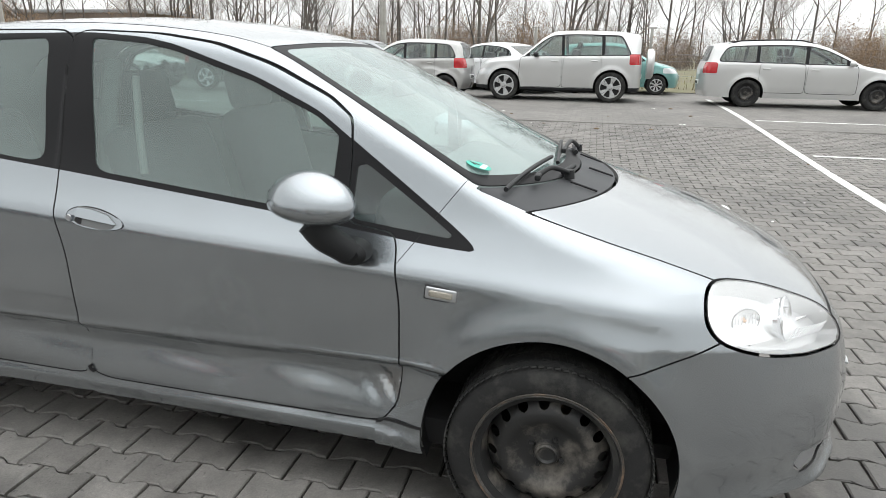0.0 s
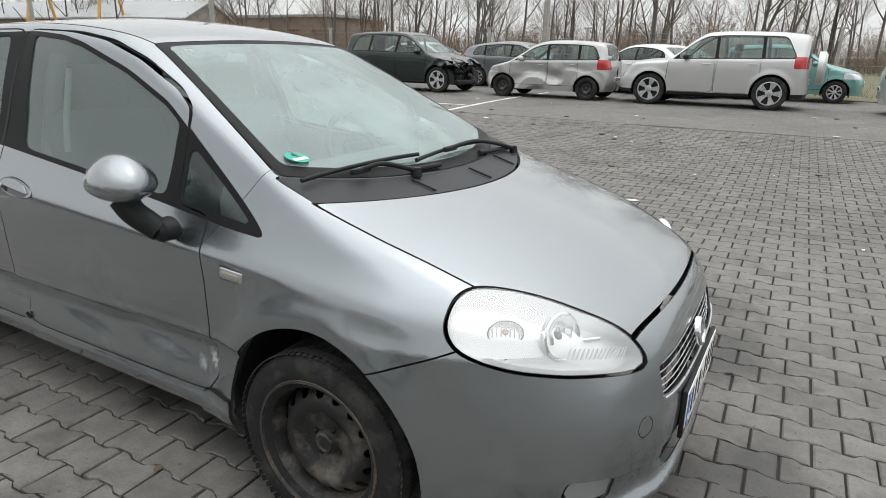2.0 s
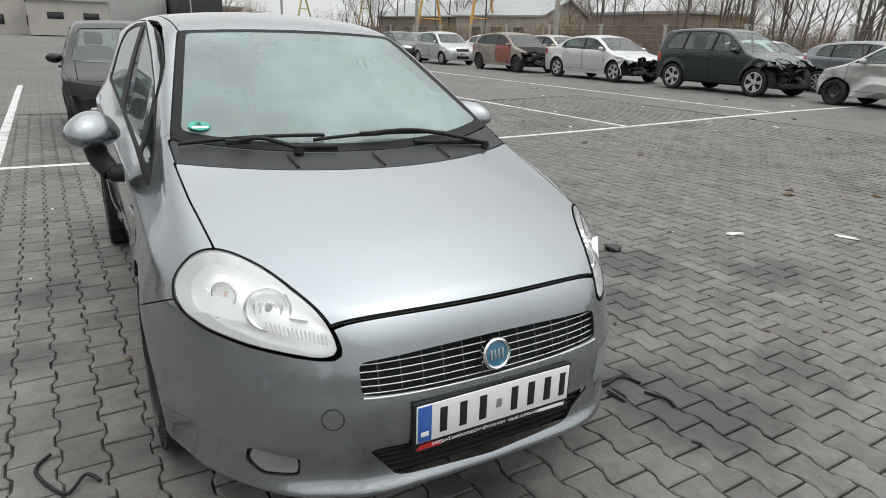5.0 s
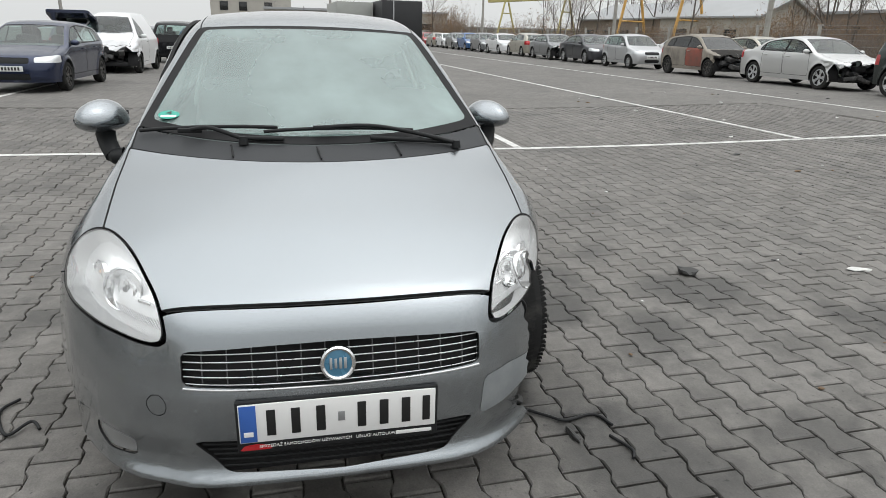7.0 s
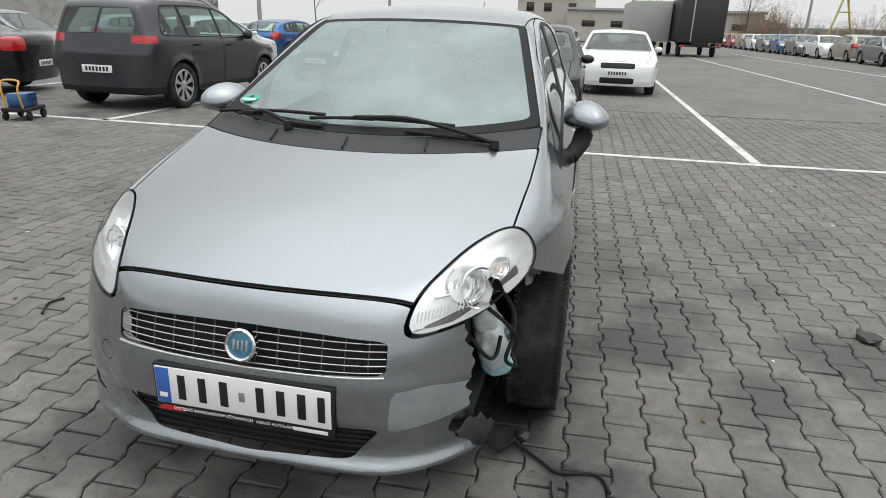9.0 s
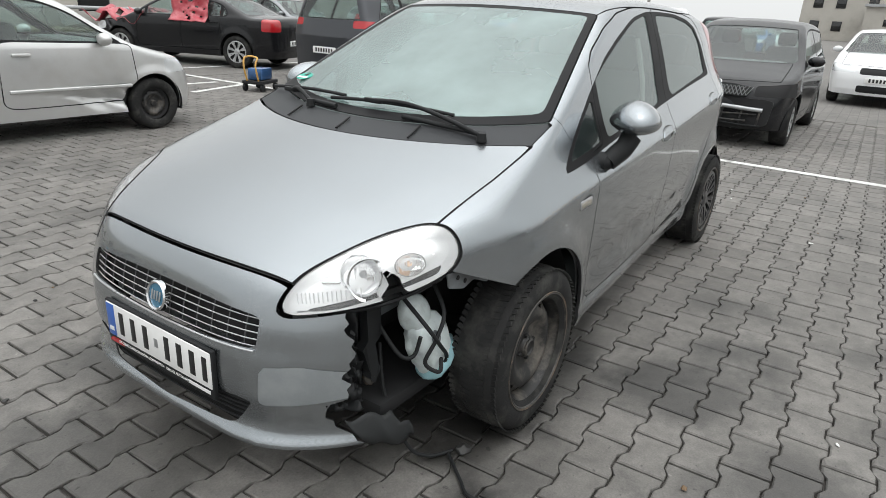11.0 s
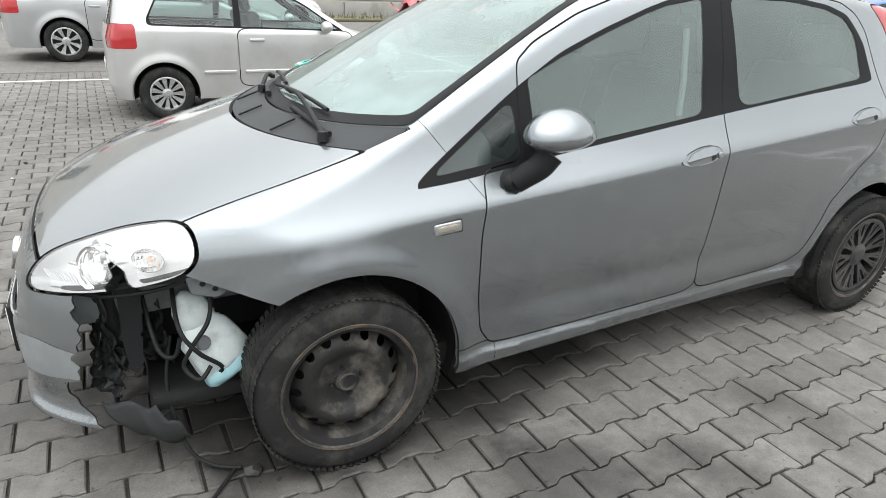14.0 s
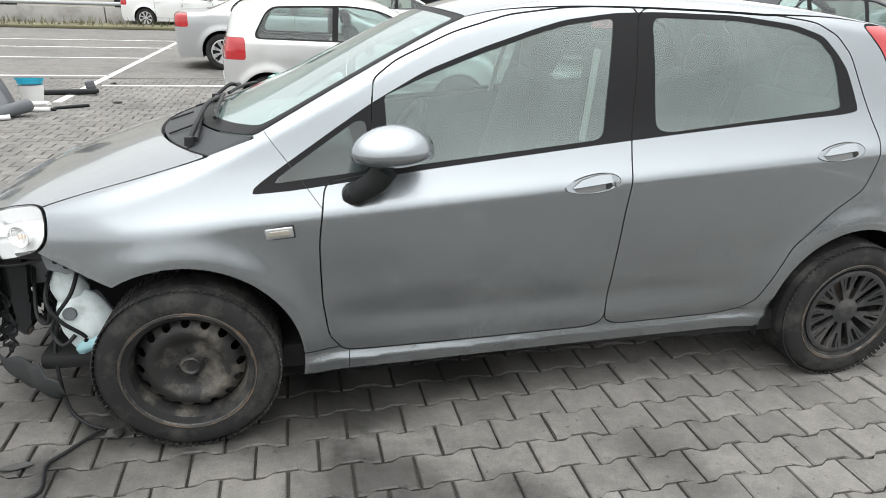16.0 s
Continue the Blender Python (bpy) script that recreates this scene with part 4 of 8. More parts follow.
# ---- grille, badge, plate ----
GRILLEBAR = mat("satin_chrome_bar", (0.62, 0.63, 0.64), 0.3, 0.8, 0.08, 20, 90)
RIB = mat("grey_grille_rib", (0.10, 0.10, 0.105), 0.45, 0.3, 0.1, 20, 90)
back_plate = prism(rounded([(-0.40, 0.48), (0.40, 0.48), (0.40, 0.60), (-0.40, 0.60)], 4, 0.1), 0.01, lambda u, v, w: (nose_x(u, v) - 0.05 - w, u, v))
part("grille_backing", back_plate, DARK, car)
for k in range(5):
    pts = [(nose_x(y, 0.507 + 0.0185 * k) - 0.010, y, 0.505 + 0.0185 * k - 0.012 * (1 - (y / 0.4)**2) * (1 - k / 5)) for y in np.linspace(-0.391, 0.391, 17)]
    tube(pts, 0.0019, "grille_bar", GRILLEBAR, car)
for k in range(12):
    y = -0.345 + k * 0.69 / 11
    tube([(nose_x(y, z) - 0.014, y, z) for z in (0.494, 0.545, 0.597)], 0.0018, "grille_rib", RIB, car)
tube([(nose_x(y, 0.486) + 0.001, y, 0.4985 - 0.012 * (1 - (y / 0.4)**2)) for y in np.linspace(-0.392, 0.392, 21)], 0.0035, "grille_lower_lip", GRILLEBAR, car)
part("lower_intake_backing", prism(rounded([(-0.41, 0.215), (0.41, 0.215), (0.41, 0.36), (-0.41, 0.36)], 4, 0.1), 0.01, lambda u, v, w: (nose_x(u, v) - 0.05 - w, u, v)), DARK, car)
for k in range(5):
    tube([(nose_x(y, 0.25 + 0.02 * k) - 0.016, y, 0.246 + 0.019 * k) for y in np.linspace(-0.31 - 0.013 * k, 0.31 + 0.013 * k, 11)], 0.0035, "intake_slat", BLACK, car)
at = pose(nose_x(0, 0.547) + 0.004, 0, 0.547, 0, -12, 0)
badge = part("badge", lathe([(0.0, 0.001), (0.034, 0.003), (0.036, 0.010), (0.041, 0.013), (0.046, 0.009), (0.047, -0.004), (0.0, -0.004)], 48, axis="X"), CHROME, car, "round chrome-rimmed badge", at)
part("badge_face", lathe([(0.0, 0.008), (0.02, 0.0075), (0.0352, 0.006), (0.0355, 0.002)], 40, axis="X"), BADGEBLUE, badge)
for k, h in enumerate((0.030, 0.030, 0.026, 0.030)):
    part("badge_bar", box(0.003, 0.007, h, 0.001, Matrix.Translation((0.009, 0.019 - 0.0125 * k, 0))), SILVER, badge)

PX = 2.146
plate = part("number_plate", box(0.008, 0.52, 0.114, 0.003, pose(PX, 0, 0.402)), WHITE, car, "white plate with dark characters as plain bars")
part("plate_holder", box(0.014, 0.534, 0.152, 0.004, pose(PX - 0.006, 0, 0.390)), BLACK, plate)
part("blue_band", box(0.0015, 0.042, 0.108, 0.0005, pose(PX + 0.0045, -0.236, 0.402)), BLUE, plate)
for y, w in ((-0.178, 0.044), (-0.115, 0.044), (-0.05, 0.046), (0.058, 0.044), (0.118, 0.046), (0.178, 0.046), (0.234, 0.04)):
    part("plate_bar", box(0.0015, w * 0.52, 0.076, 0.0005, pose(PX + 0.0048, y, 0.402)), INK, plate)
part("plate_seal", box(0.0015, 0.018, 0.028, 0.0005, pose(PX + 0.0048, 0.004, 0.402)), SILVER, plate)
part("country_bar", box(0.0015, 0.024, 0.014, 0.0005, pose(PX + 0.0055, -0.236, 0.372)), WHITE, plate)
put("holder_lettering", text_mesh("SPRZEDAŻ SAMOCHODÓW UŻYWANYCH   USŁUGI AUTOLAWETĄ", 0.0125, "holder_lettering", WHITE), plate, at=pose(PX + 0.0022, -0.02, 0.331, 90, 0, 90))
part("holder_bar", box(0.0015, 0.10, 0.011, 0.0005, pose(PX + 0.0022, 0.20, 0.331)), WHITE, plate)
part("holder_emblem", prism(rounded([(-0.262, 0.322), (-0.18, 0.322), (-0.18, 0.33), (-0.21, 0.340), (-0.25, 0.336)], 4, 0.2), 0.0015, lambda u, v, w: (PX + 0.0012 + w, u, v)), RED, plate)

# ---- mirrors, handles, repeaters ----
def mirror_shape(v):
    x, y, z = v
    k = 1.0 - 0.25 * max(0.0, -y) * (0.6 + 0.4 * abs(z))
    x = max(x, -0.8) * (0.95 if x < 0 else 1.0)
    return (x * k, y, z * (1 - 0.18 * y * y) * (1.12 if z > 0 else 0.62))


for sgn in (1, -1):
    mx, my, rad = (0.602, 0.82, 0.098) if sgn > 0 else (0.630, 0.888, 0.096)
    sweep = pose(mx, sgn * my, 0.998 if sgn > 0 else 0.990, 0, 0, sgn * 20)
    m = put("door_mirror", blob("door_mirror", PAINT, (0, 0, 0), (0.142, rad, 0.074 if sgn > 0 else 0.080), 4, lambda v: mirror_shape((v[0], v[1] * sgn, v[2])) if sgn > 0 else (lambda q: (q[0], -q[1], q[2]))(mirror_shape((v[0], -v[1], v[2])))), car, "grey door mirror on a black stalk", sweep)
    part("mirror_glass", box(0.006, rad * 1.05, 0.052, 0.002, pose(-0.104, 0, 0.008)), CHROME, m)
    part("mirror_rim", box(0.02, rad * 1.15, 0.06, 0.008, pose(-0.096, 0, 0.008)), BLACK, m)
    tube(smooth_path([(0.715, sgn * (my - 0.045), 0.852), (0.69, sgn * (my - 0.03), 0.875), (0.655, sgn * (my - 0.01), 0.905), (0.628, sgn * my, 0.945)], 4), 0.036, "mirror_stalk", BLACK, car, taper=0.042)
    part("mirror_foot", lathe([(0.0, 0.03), (0.03, 0.028), (0.048, 0.012), (0.052, -0.03)], 24, axis="Y"), BLACK, car, at=pose(0.715, sgn * (my - 0.055), 0.852) @ Matrix.Diagonal((0.9, sgn, 0.7, 1)))
    part("side_repeater", box(0.068, 0.014, 0.021, 0.0062, pose(0.954, sgn * 0.803, 0.745, 0, 7, sgn * -5), seg=3), AMBER, car, "clear amber side repeater")
    part("repeater_bezel", box(0.088, 0.012, 0.036, 0.0055, pose(0.954, sgn * 0.8005, 0.745, 0, 7, sgn * -5), seg=3), SILVER, car)
    # near-black block round the bezel paints the shaded gap
    part("repeater_gap", box(0.094, 0.008, 0.041, 0.0035, pose(0.954, sgn * 0.7995, 0.745, 0, 7, sgn * -5), seg=3), DARK, car)
    for hx, hz in ((-0.085, 0.862), (-1.072, 0.946)) if sgn > 0 else ((-0.141, 0.868), (-1.13, 0.946)):
        ha = pose(hx, sgn * 0.8015 - (float(near_lean(hx)) if sgn > 0 else 0.0), hz, 0, 7, 2.0 if sgn > 0 else 0.0)
        oval = [(0.105 * math.cos(a) * (1.0 if math.cos(a) > 0 else 0.95), 0.037 * math.sin(a) * (0.84 - 0.16 * math.cos(a))) for a in np.linspace(0, 2 * math.pi, 48, endpoint=False)]
        dz = hz - (0.858 - 0.072 * hx)

        def on_door(u, v, w, up=0.0):
            return (u, sgn * (w + up + float(side_line(v + dz)) - 0.8015), v)
        hd = part("door_handle", prism([(u * 0.965, v * 0.93) for u, v in oval], 0.0035, lambda u, v, w: on_door(u, v, w, 0.0005)), PAINT, car, at=ha)
        # thin dark plates paint the shade of the handle's seam, hollow and joint
        part("handle_surround", prism(oval, 0.0022, lambda u, v, w: on_door(u, v, w, 0.0004)), DARK, hd)
        part("handle_recess", prism(rounded([(0.078, -0.001), (-0.062, -0.001), (-0.07, -0.012), (-0.055, -0.024), (0.03, -0.026), (0.066, -0.016)], 5, 0.2), 0.0012, lambda u, v, w: on_door(u, v, w, 0.0036)), LINER, hd)
        part("grip_slot", prism(rounded([(-0.040, -0.003), (-0.062, -0.003), (-0.066, -0.013), (-0.052, -0.021), (-0.040, -0.021)], 4, 0.15), 0.0008, lambda u, v, w: on_door(u, v, w, 0.0046)), DARK, hd)
        flap_line = rounded([(0.082, -0.001), (-0.066, -0.001), (-0.066, 0.024), (-0.02, 0.027), (0.04, 0.020)], 6, 0.14)
        part("handle_flap", prism(flap_line, 0.006, lambda u, v, w: on_door(u, v, w, 0.003)), PAINT, hd)
        part("flap_joint", prism(rounded([(0.086, -0.003), (-0.069, -0.003), (-0.069, 0.0265), (-0.02, 0.0295), (0.042, 0.0225)], 6, 0.14), 0.001, lambda u, v, w: on_door(u, v, w, 0.0036)), LINER, hd)
        if hx > -0.5:
            part("lock", lathe([(0.0, 0.004), (0.0095, 0.004), (0.0105, 0.0)], 20, axis="Y"), SILVER, hd, at=Matrix.Translation((-0.084, sgn * 0.004, -0.008)) @ Matrix.Diagonal((1, sgn, 1, 1)))

# ---- wipers, sticker, sensor, aerial ----
def on_glass(x, y, up=0.0):
    return (x, y, float(roof_line(x)) - 0.13 * y * y - 0.05 * max(abs(y) - 0.45, 0)**2 + up)


for ends, hinge, pivot in ((((1.095, -0.645), (1.175, -0.15)), (1.165, -0.46), (1.245, -0.27)), (((1.20, -0.20), (1.17, 0.36)), (1.205, 0.02), (1.235, 0.52))):
    w = tube([on_glass(ends[0][0] + (ends[1][0] - ends[0][0]) * k / 8, ends[0][1] + (ends[1][1] - ends[0][1]) * k / 8, 0.018) for k in range(9)], 0.007, "wiper_blade", BLACK, car, "black wiper blade")
    tube(smooth_path([on_glass(*hinge, 0.03), on_glass((hinge[0] * 2 + pivot[0]) / 3, (hinge[1] * 2 + pivot[1]) / 3, 0.045), on_glass((hinge[0] + pivot[0] * 2) / 3, (hinge[1] + pivot[1] * 2) / 3, 0.035), on_glass(*pivot, 0.018)], 4), 0.008, "wiper_arm", BLACK, w)
    part("blade_hinge", box(0.018, 0.085, 0.018, 0.005, Matrix.Translation(on_glass(*hinge, 0.028))), BLACK, w)
    part("wiper_pivot", lathe([(0.0, 0.03), (0.014, 0.028), (0.018, 0.0)], 16, axis="Z"), BLACK, w, at=Matrix.Translation(on_glass(*pivot, 0.0)))
    tube([on_glass(pivot[0] - 0.02, pivot[1], 0.012), on_glass(pivot[0] + 0.005, pivot[1] * 0.4 - 0.02, 0.012)], 0.009, "wiper_link", BLACK, w)
for y in (-0.30, 0.0, 0.29):
    tube([on_glass(1.385 - 0.53 * y * y, y, 0.001), on_glass(1.30 - 0.53 * y * y, y - 0.012, 0.003)], 0.0035, "cowl_seam", DARK, car)
sx, sy = 1.000, -0.556
slope = math.degrees(math.atan2(float(roof_line(0.97) - roof_line(1.03)), 0.06))
sat = Matrix.Translation(on_glass(sx, sy, 0.006)) @ pose(0, 0, 0, 0, slope, 0) @ pose(0, 0, 0, -8, 0, 90)
st = part("sticker", lathe([(0.0, 0.0008), (0.038, 0.0008), (0.0385, 0.0)], 40, axis="Z"), GREEN, car, "round green windscreen sticker", sat)
put("sticker_numeral", text_mesh("4", 0.045, "sticker_numeral", INK), st, at=pose(0, 0.012, 0.0016))
part("sticker_field", box(0.056, 0.016, 0.0006, 0.0002, Matrix.Translation((0, -0.015, 0.0014))), WHITE, st)
part("rain_sensor", box(0.10, 0.16, 0.02, 0.008, Matrix.Translation(on_glass(0.47, -0.02, -0.014)) @ pose(0, 0, 0, 0, 25, 0)), BLACK, car)
part("screen_shade_band", prism(rounded([(-0.13, 0.36), (0.13, 0.36), (0.09, 0.46), (-0.09, 0.46)], 4, 0.2), 0.002, lambda u, v, w: on_glass(v, u, -0.004 - w)), TRIM, car)
tube([(-1.25, 0.0, 1.388), (-1.36, 0.0, 1.47), (-1.46, 0.0, 1.55)], 0.004, "roof_aerial", BLACK, car, taper=0.002)

# ---- inside ----
part("dashboard", box(0.55, 1.26, 0.30, 0.08, pose(0.95, 0, 0.80, 0, 8, 0), seg=4), LINER, car)
part("floor_pan", box(3.0, 1.38, 0.10, 0.02, pose(-0.35, 0, 0.24)), DARK, car)
part("steering_wheel", lathe([(0.17 + 0.015 * math.cos(a), 0.015 * math.sin(a)) for a in np.linspace(0, 2 * math.pi, 11)], 36, axis="X"), BLACK, car, at=pose(0.52, 0.36, 0.92, 0, -28, 0))
part("steering_hub", box(0.05, 0.17, 0.12, 0.03, pose(0.54, 0.36, 0.92, 0, -28, 0), seg=3), BLACK, car)
for sxx, rows in ((0.02, (0.36, -0.36)), (-0.86, (0.36, -0.36))):
    for y in rows:
        s = part("seat", box(0.50, 0.50, 0.16, 0.06, pose(sxx + 0.15, y, 0.50, 0, -6, 0), seg=3), CLOTH, car, "grey cloth seat")
        part("seat_back", box(0.15, 0.50, 0.62, 0.06, pose(sxx - 0.17, y, 0.82, 0, -16, 0), seg=3), CLOTH, s)
        part("headrest", box(0.10, 0.27, 0.19, 0.045, pose(sxx - 0.29, y, 1.20, 0, -12, 0), seg=3), CLOTH, s)
        for d in (-0.06, 0.06):
            tube([(sxx - 0.28, y + d, 1.05), (sxx - 0.29, y + d, 1.15)], 0.006, "headrest_post", CHROME, s)
for sgn in (1, -1):
    tube(smooth_path([(-0.25, sgn * 0.50, 1.33), (-0.25, sgn * 0.555, 1.15), (-0.24, sgn * 0.60, 0.95), (-0.19, sgn * 0.62, 0.75)], 4), 0.03, "pillar_lining", LINER, car)
    tube([(-0.15, sgn * 0.525, 1.28), (-0.11, sgn * 0.59, 1.10), (-0.09, sgn * 0.615, 0.98)], 0.012, "seat_belt", BEIGE, car)
    part("sun_visor", box(0.14, 0.34, 0.016, 0.007, pose(0.30, sgn * 0.25, 1.375, 0, 20, 0)), BEIGE, car)
part("inner_mirror", box(0.03, 0.23, 0.06, 0.012, pose(0.60, 0, 1.24, 0, -10, 0)), BLACK, car)

# ---- wheel housings and underside ----
for sxx in (AX, -AX):
    for sgn in (1, -1):
        bm = lathe([(0.372, sgn * (0.745 if sxx > 0 else 0.715 if sgn > 0 else 0.785)), (0.376, sgn * 0.70), (0.376, sgn * 0.46), (0.20, sgn * 0.44), (0.0, sgn * 0.44)], 40, start=math.radians(-18), turn=math.radians(216))
        if sxx > 0 and sgn > 0:
            bmesh.ops.delete(bm, geom=[v for v in bm.verts if v.co.x > 0.24], context="VERTS")
        part("wheel_housing", bm, DARK, car, at=pose(sxx, 0, 0.30))
part("engine_block", box(0.62, 0.80, 0.34, 0.05, pose(1.55, -0.06, 0.46), seg=2), DARK, car)
part("underbody", box(3.5, 1.15, 0.06, 0.02, pose(0.05, 0, 0.215)), DARK, car)
tube([(-1.255, -0.66, 0.30), (-1.255, 0.66, 0.30)], 0.04, "rear_axle", DARK, car)
tube([(1.255, -0.66, 0.28), (1.255, 0.66, 0.28)], 0.03, "drive_shaft", DARK, car)

# ---- torn-open front corner ----
GREYSTEEL = mat("grey_body_steel", (0.17, 0.185, 0.195), 0.5, 0.3, 0.2, 8, 90, dirt=(0.06, 0.055, 0.05), dirt_amount=0.8, dirt_scale=7)
TANK = mat("milky_plastic", (0.66, 0.73, 0.73), 0.35, 0, 0.12, 12, 60, dirt=(0.22, 0.23, 0.22), dirt_amount=0.5, dirt_scale=16)
FLUID = mat("pale_blue_washer_fluid", (0.33, 0.55, 0.60), 0.25, 0, 0.1, 12, 60)
part("chassis_rail", box(0.62, 0.07, 0.11, 0.01, pose(1.70, 0.47, 0.545, 0, 2, 0)), GREYSTEEL, car)
part("crash_beam", box(0.05, 0.86, 0.09, 0.012, pose(2.02, 0.05, 0.47)), GREYSTEEL, car)
part("radiator_support", box(0.05, 0.09, 0.27, 0.012, pose(1.862, 0.465, 0.45, 0, 6, 0)), BLACK, car)


def crumpled(name, label, at, wide, tall, deep, seed, material, nx=16, nz=22, tear=0.34):
    """A torn and folded sheet of plastic with ragged edges."""
    bm = bmesh.new()
    g = []
    for i in range(nx + 1):
        col = []
        for j in range(nz + 1):
            u, v = i / nx - 0.5, j / nz
            k = noise.noise(Vector((u * 5 + seed, v * 6, seed)))
            f = noise.noise(Vector((u * 14, v * 17 + seed, 2.0)))
            col.append(bm.verts.new((deep * (k + 0.35 * math.sin(v * 19 + seed)) + 0.008 * f, wide * (u + 0.12 * k), tall * (v - 0.5) + 0.02 * f)))
        g.append(col)
    for i in range(nx):
        for j in range(nz):
            e = min(i, nx - 1 - i) / nx + min(j * 0.7, 6) / nz
            if noise.noise(Vector((i * 0.31 + seed, j * 0.27, 5))) + max(0, 0.25 - e) < tear:
                bm.faces.new((g[i][j], g[i + 1][j], g[i + 1][j + 1], g[i][j + 1]))
    for v in [v for v in bm.verts if not v.link_faces]:
        bm.verts.remove(v)
    ob = part(name, bm, material, car, label, at, smooth=50)
    ob.modifiers.new("thickness", "SOLIDIFY").thickness = 0.003
    return ob


crumpled("torn_bracket", "torn black plastic bumper bracket", pose(1.90, 0.475, 0.455, 0, 4, 28), 0.14, 0.27, 0.016, 2.3, BLACK)
crumpled("torn_shield", "torn black plastic shield", pose(1.895, 0.50, 0.335, 0, -14, 40), 0.13, 0.15, 0.022, 7.9, BLACK, 14, 14, 0.26)
crumpled("torn_duct", "torn black plastic duct", pose(1.80, 0.44, 0.42, 0, 8, 60), 0.16, 0.26, 0.02, 4.1, BLACK)
hb = part("hanging_bracket", prism(rounded([(1.785, 0.60), (1.845, 0.60), (1.848, 0.45), (1.842, 0.365), (1.822, 0.33), (1.80, 0.37), (1.792, 0.45)], 4, 0.2), 0.03, lambda u, v, w: (u + 0.006 * math.sin(v * 130), 0.53 + w + 0.012 * math.sin(v * 40), v)), BLACK, car, "torn black plastic bracket")
put("rusty_tip", blob("rusty_tip", RUSTY, (0, 0, 0), (0.02, 0.018, 0.024), 3, None, 2.0, 0.35), hb, at=pose(1.822, 0.548, 0.345))
# black strip put in for the shade of the recess below the lamp
part("lamp_carrier", prism(rounded([(1.64, 0.70), (1.76, 0.662), (1.97, 0.612), (1.98, 0.600), (1.80, 0.634), (1.67, 0.668)], 4, 0.15), 0.10, lambda u, v, w: (u, float(lamp_in(u)) + 0.055 - w, v - 0.016)), BLACK, car)
tube(smooth_path([(1.96, 0.49, 0.585), (1.86, 0.575, 0.592), (1.76, 0.63, 0.612), (1.67, 0.672, 0.645)], 6), 0.006, "lamp_cable", BLACK, car)
part("fender_bracket", prism(rounded([(1.48, 0.635), (1.67, 0.67), (1.66, 0.62), (1.60, 0.605), (1.56, 0.625), (1.50, 0.60)], 4, 0.15), 0.004, lambda u, v, w: (u, 0.735 + w - 0.2 * (u - 1.48), v)), GREYSTEEL, car)
# near-black discs laid on the bracket paint its shaded holes
for bx, bz in ((1.54, 0.632), (1.60, 0.632), (1.63, 0.648)):
    part("bracket_hole", lathe([(0.0, 0.002), (0.007, 0.002), (0.008, 0.0)], 12, axis="Y"), DARK, car, at=pose(bx, 0.742 - 0.2 * (bx - 1.48), bz))


def tank_shape(v):
    x, y, z = v
    k = 0.82 + 0.30 * (0.5 - z * 0.5) - 0.1 * (1 if z > 0.5 else 0)
    return (max(-0.8, min(0.8, x)) * k * 1.1, max(-0.85, min(0.85, y)) * k * 1.05, max(-0.88, min(0.95, z)))


tank = put("washer_tank", blob("washer_tank", TANK, (0, 0, 0), (0.098, 0.066, 0.120), 4, tank_shape, 3.0, 0.12), car, "milky washer tank hanging by its hoses", pose(1.612, 0.60, 0.405, 16, 24, 20) @ Matrix.Scale(0.92, 4))
put("washer_fluid", blob("washer_fluid", FLUID, (0, 0, 0), (0.101, 0.069, 0.045), 3, tank_shape, 3.0, 0.10), tank, at=Matrix.Translation((0, 0, -0.082)))
put("filler_neck", blob("filler_neck", TANK, (0, 0, 0), (0.062, 0.05, 0.07), 3, tank_shape, 5.0, 0.08), tank, at=Matrix.Translation((-0.012, -0.006, 0.125)))
part("tank_cap", lathe([(0.0, 0.012), (0.02, 0.012), (0.024, 0.0)], 20, axis="Y"), GREYSTEEL, tank, at=Matrix.Translation((0.03, 0.055, 0.04)))
for pts in ([(1.70, 0.55, 0.58), (1.70, 0.66, 0.50), (1.66, 0.685, 0.43), (1.60, 0.67, 0.36), (1.63, 0.66, 0.32)], [(1.60, 0.60, 0.60), (1.62, 0.665, 0.52), (1.67, 0.675, 0.45), (1.70, 0.66, 0.38), (1.665, 0.69, 0.345), (1.63, 0.67, 0.37)],
            [(1.78, 0.50, 0.55), (1.76, 0.60, 0.42), (1.72, 0.63, 0.40), (1.70, 0.64, 0.46)], [(1.72, 0.50, 0.40), (1.75, 0.55, 0.25), (1.72, 0.62, 0.08), (1.66, 0.66, 0.02), (1.58, 0.70, 0.012)]):
    tube(smooth_path(pts, 6), 0.0065, "hose", BLACK, car)
# the splash shield that has come down behind the torn end
flap = bmesh.new()
NI, NJ = 14, 8
grid = []
for i in range(NI + 1):
    u = i / NI
    col = []
    for j in range(NJ + 1):
        v = j / NJ
        bulge = math.sin(v * 1.9)
        col.append(flap.verts.new((1.925 - 0.17 * u - 0.05 * v + 0.008 * math.sin(u * 9 + v * 4), 0.545 + 0.085 * u - 0.02 * u * u + 0.045 * bulge - 0.02 * v, 0.255 - 0.03 * u - (0.10 + 0.06 * u * (1 - 0.5 * u)) * v - 0.01 * math.sin(u * 12))))
    grid.append(col)
for i in range(NI):
    for j in range(NJ):
        if not (i > 9 and j > 9.5 - 0.42 * (i - 6)) and not (i > 11 and j < 3):
            flap.faces.new((grid[i][j], grid[i + 1][j], grid[i + 1][j + 1], grid[i][j + 1]))
for v in [v for v in flap.verts if not v.link_faces]:
    flap.verts.remove(v)
SHIELD = mat("grey_splash_shield", (0.028, 0.03, 0.031), 0.6, 0, 0.25, 7, 90, specular=0.3, dirt=(0.09, 0.087, 0.083), dirt_amount=0.6, dirt_scale=6)
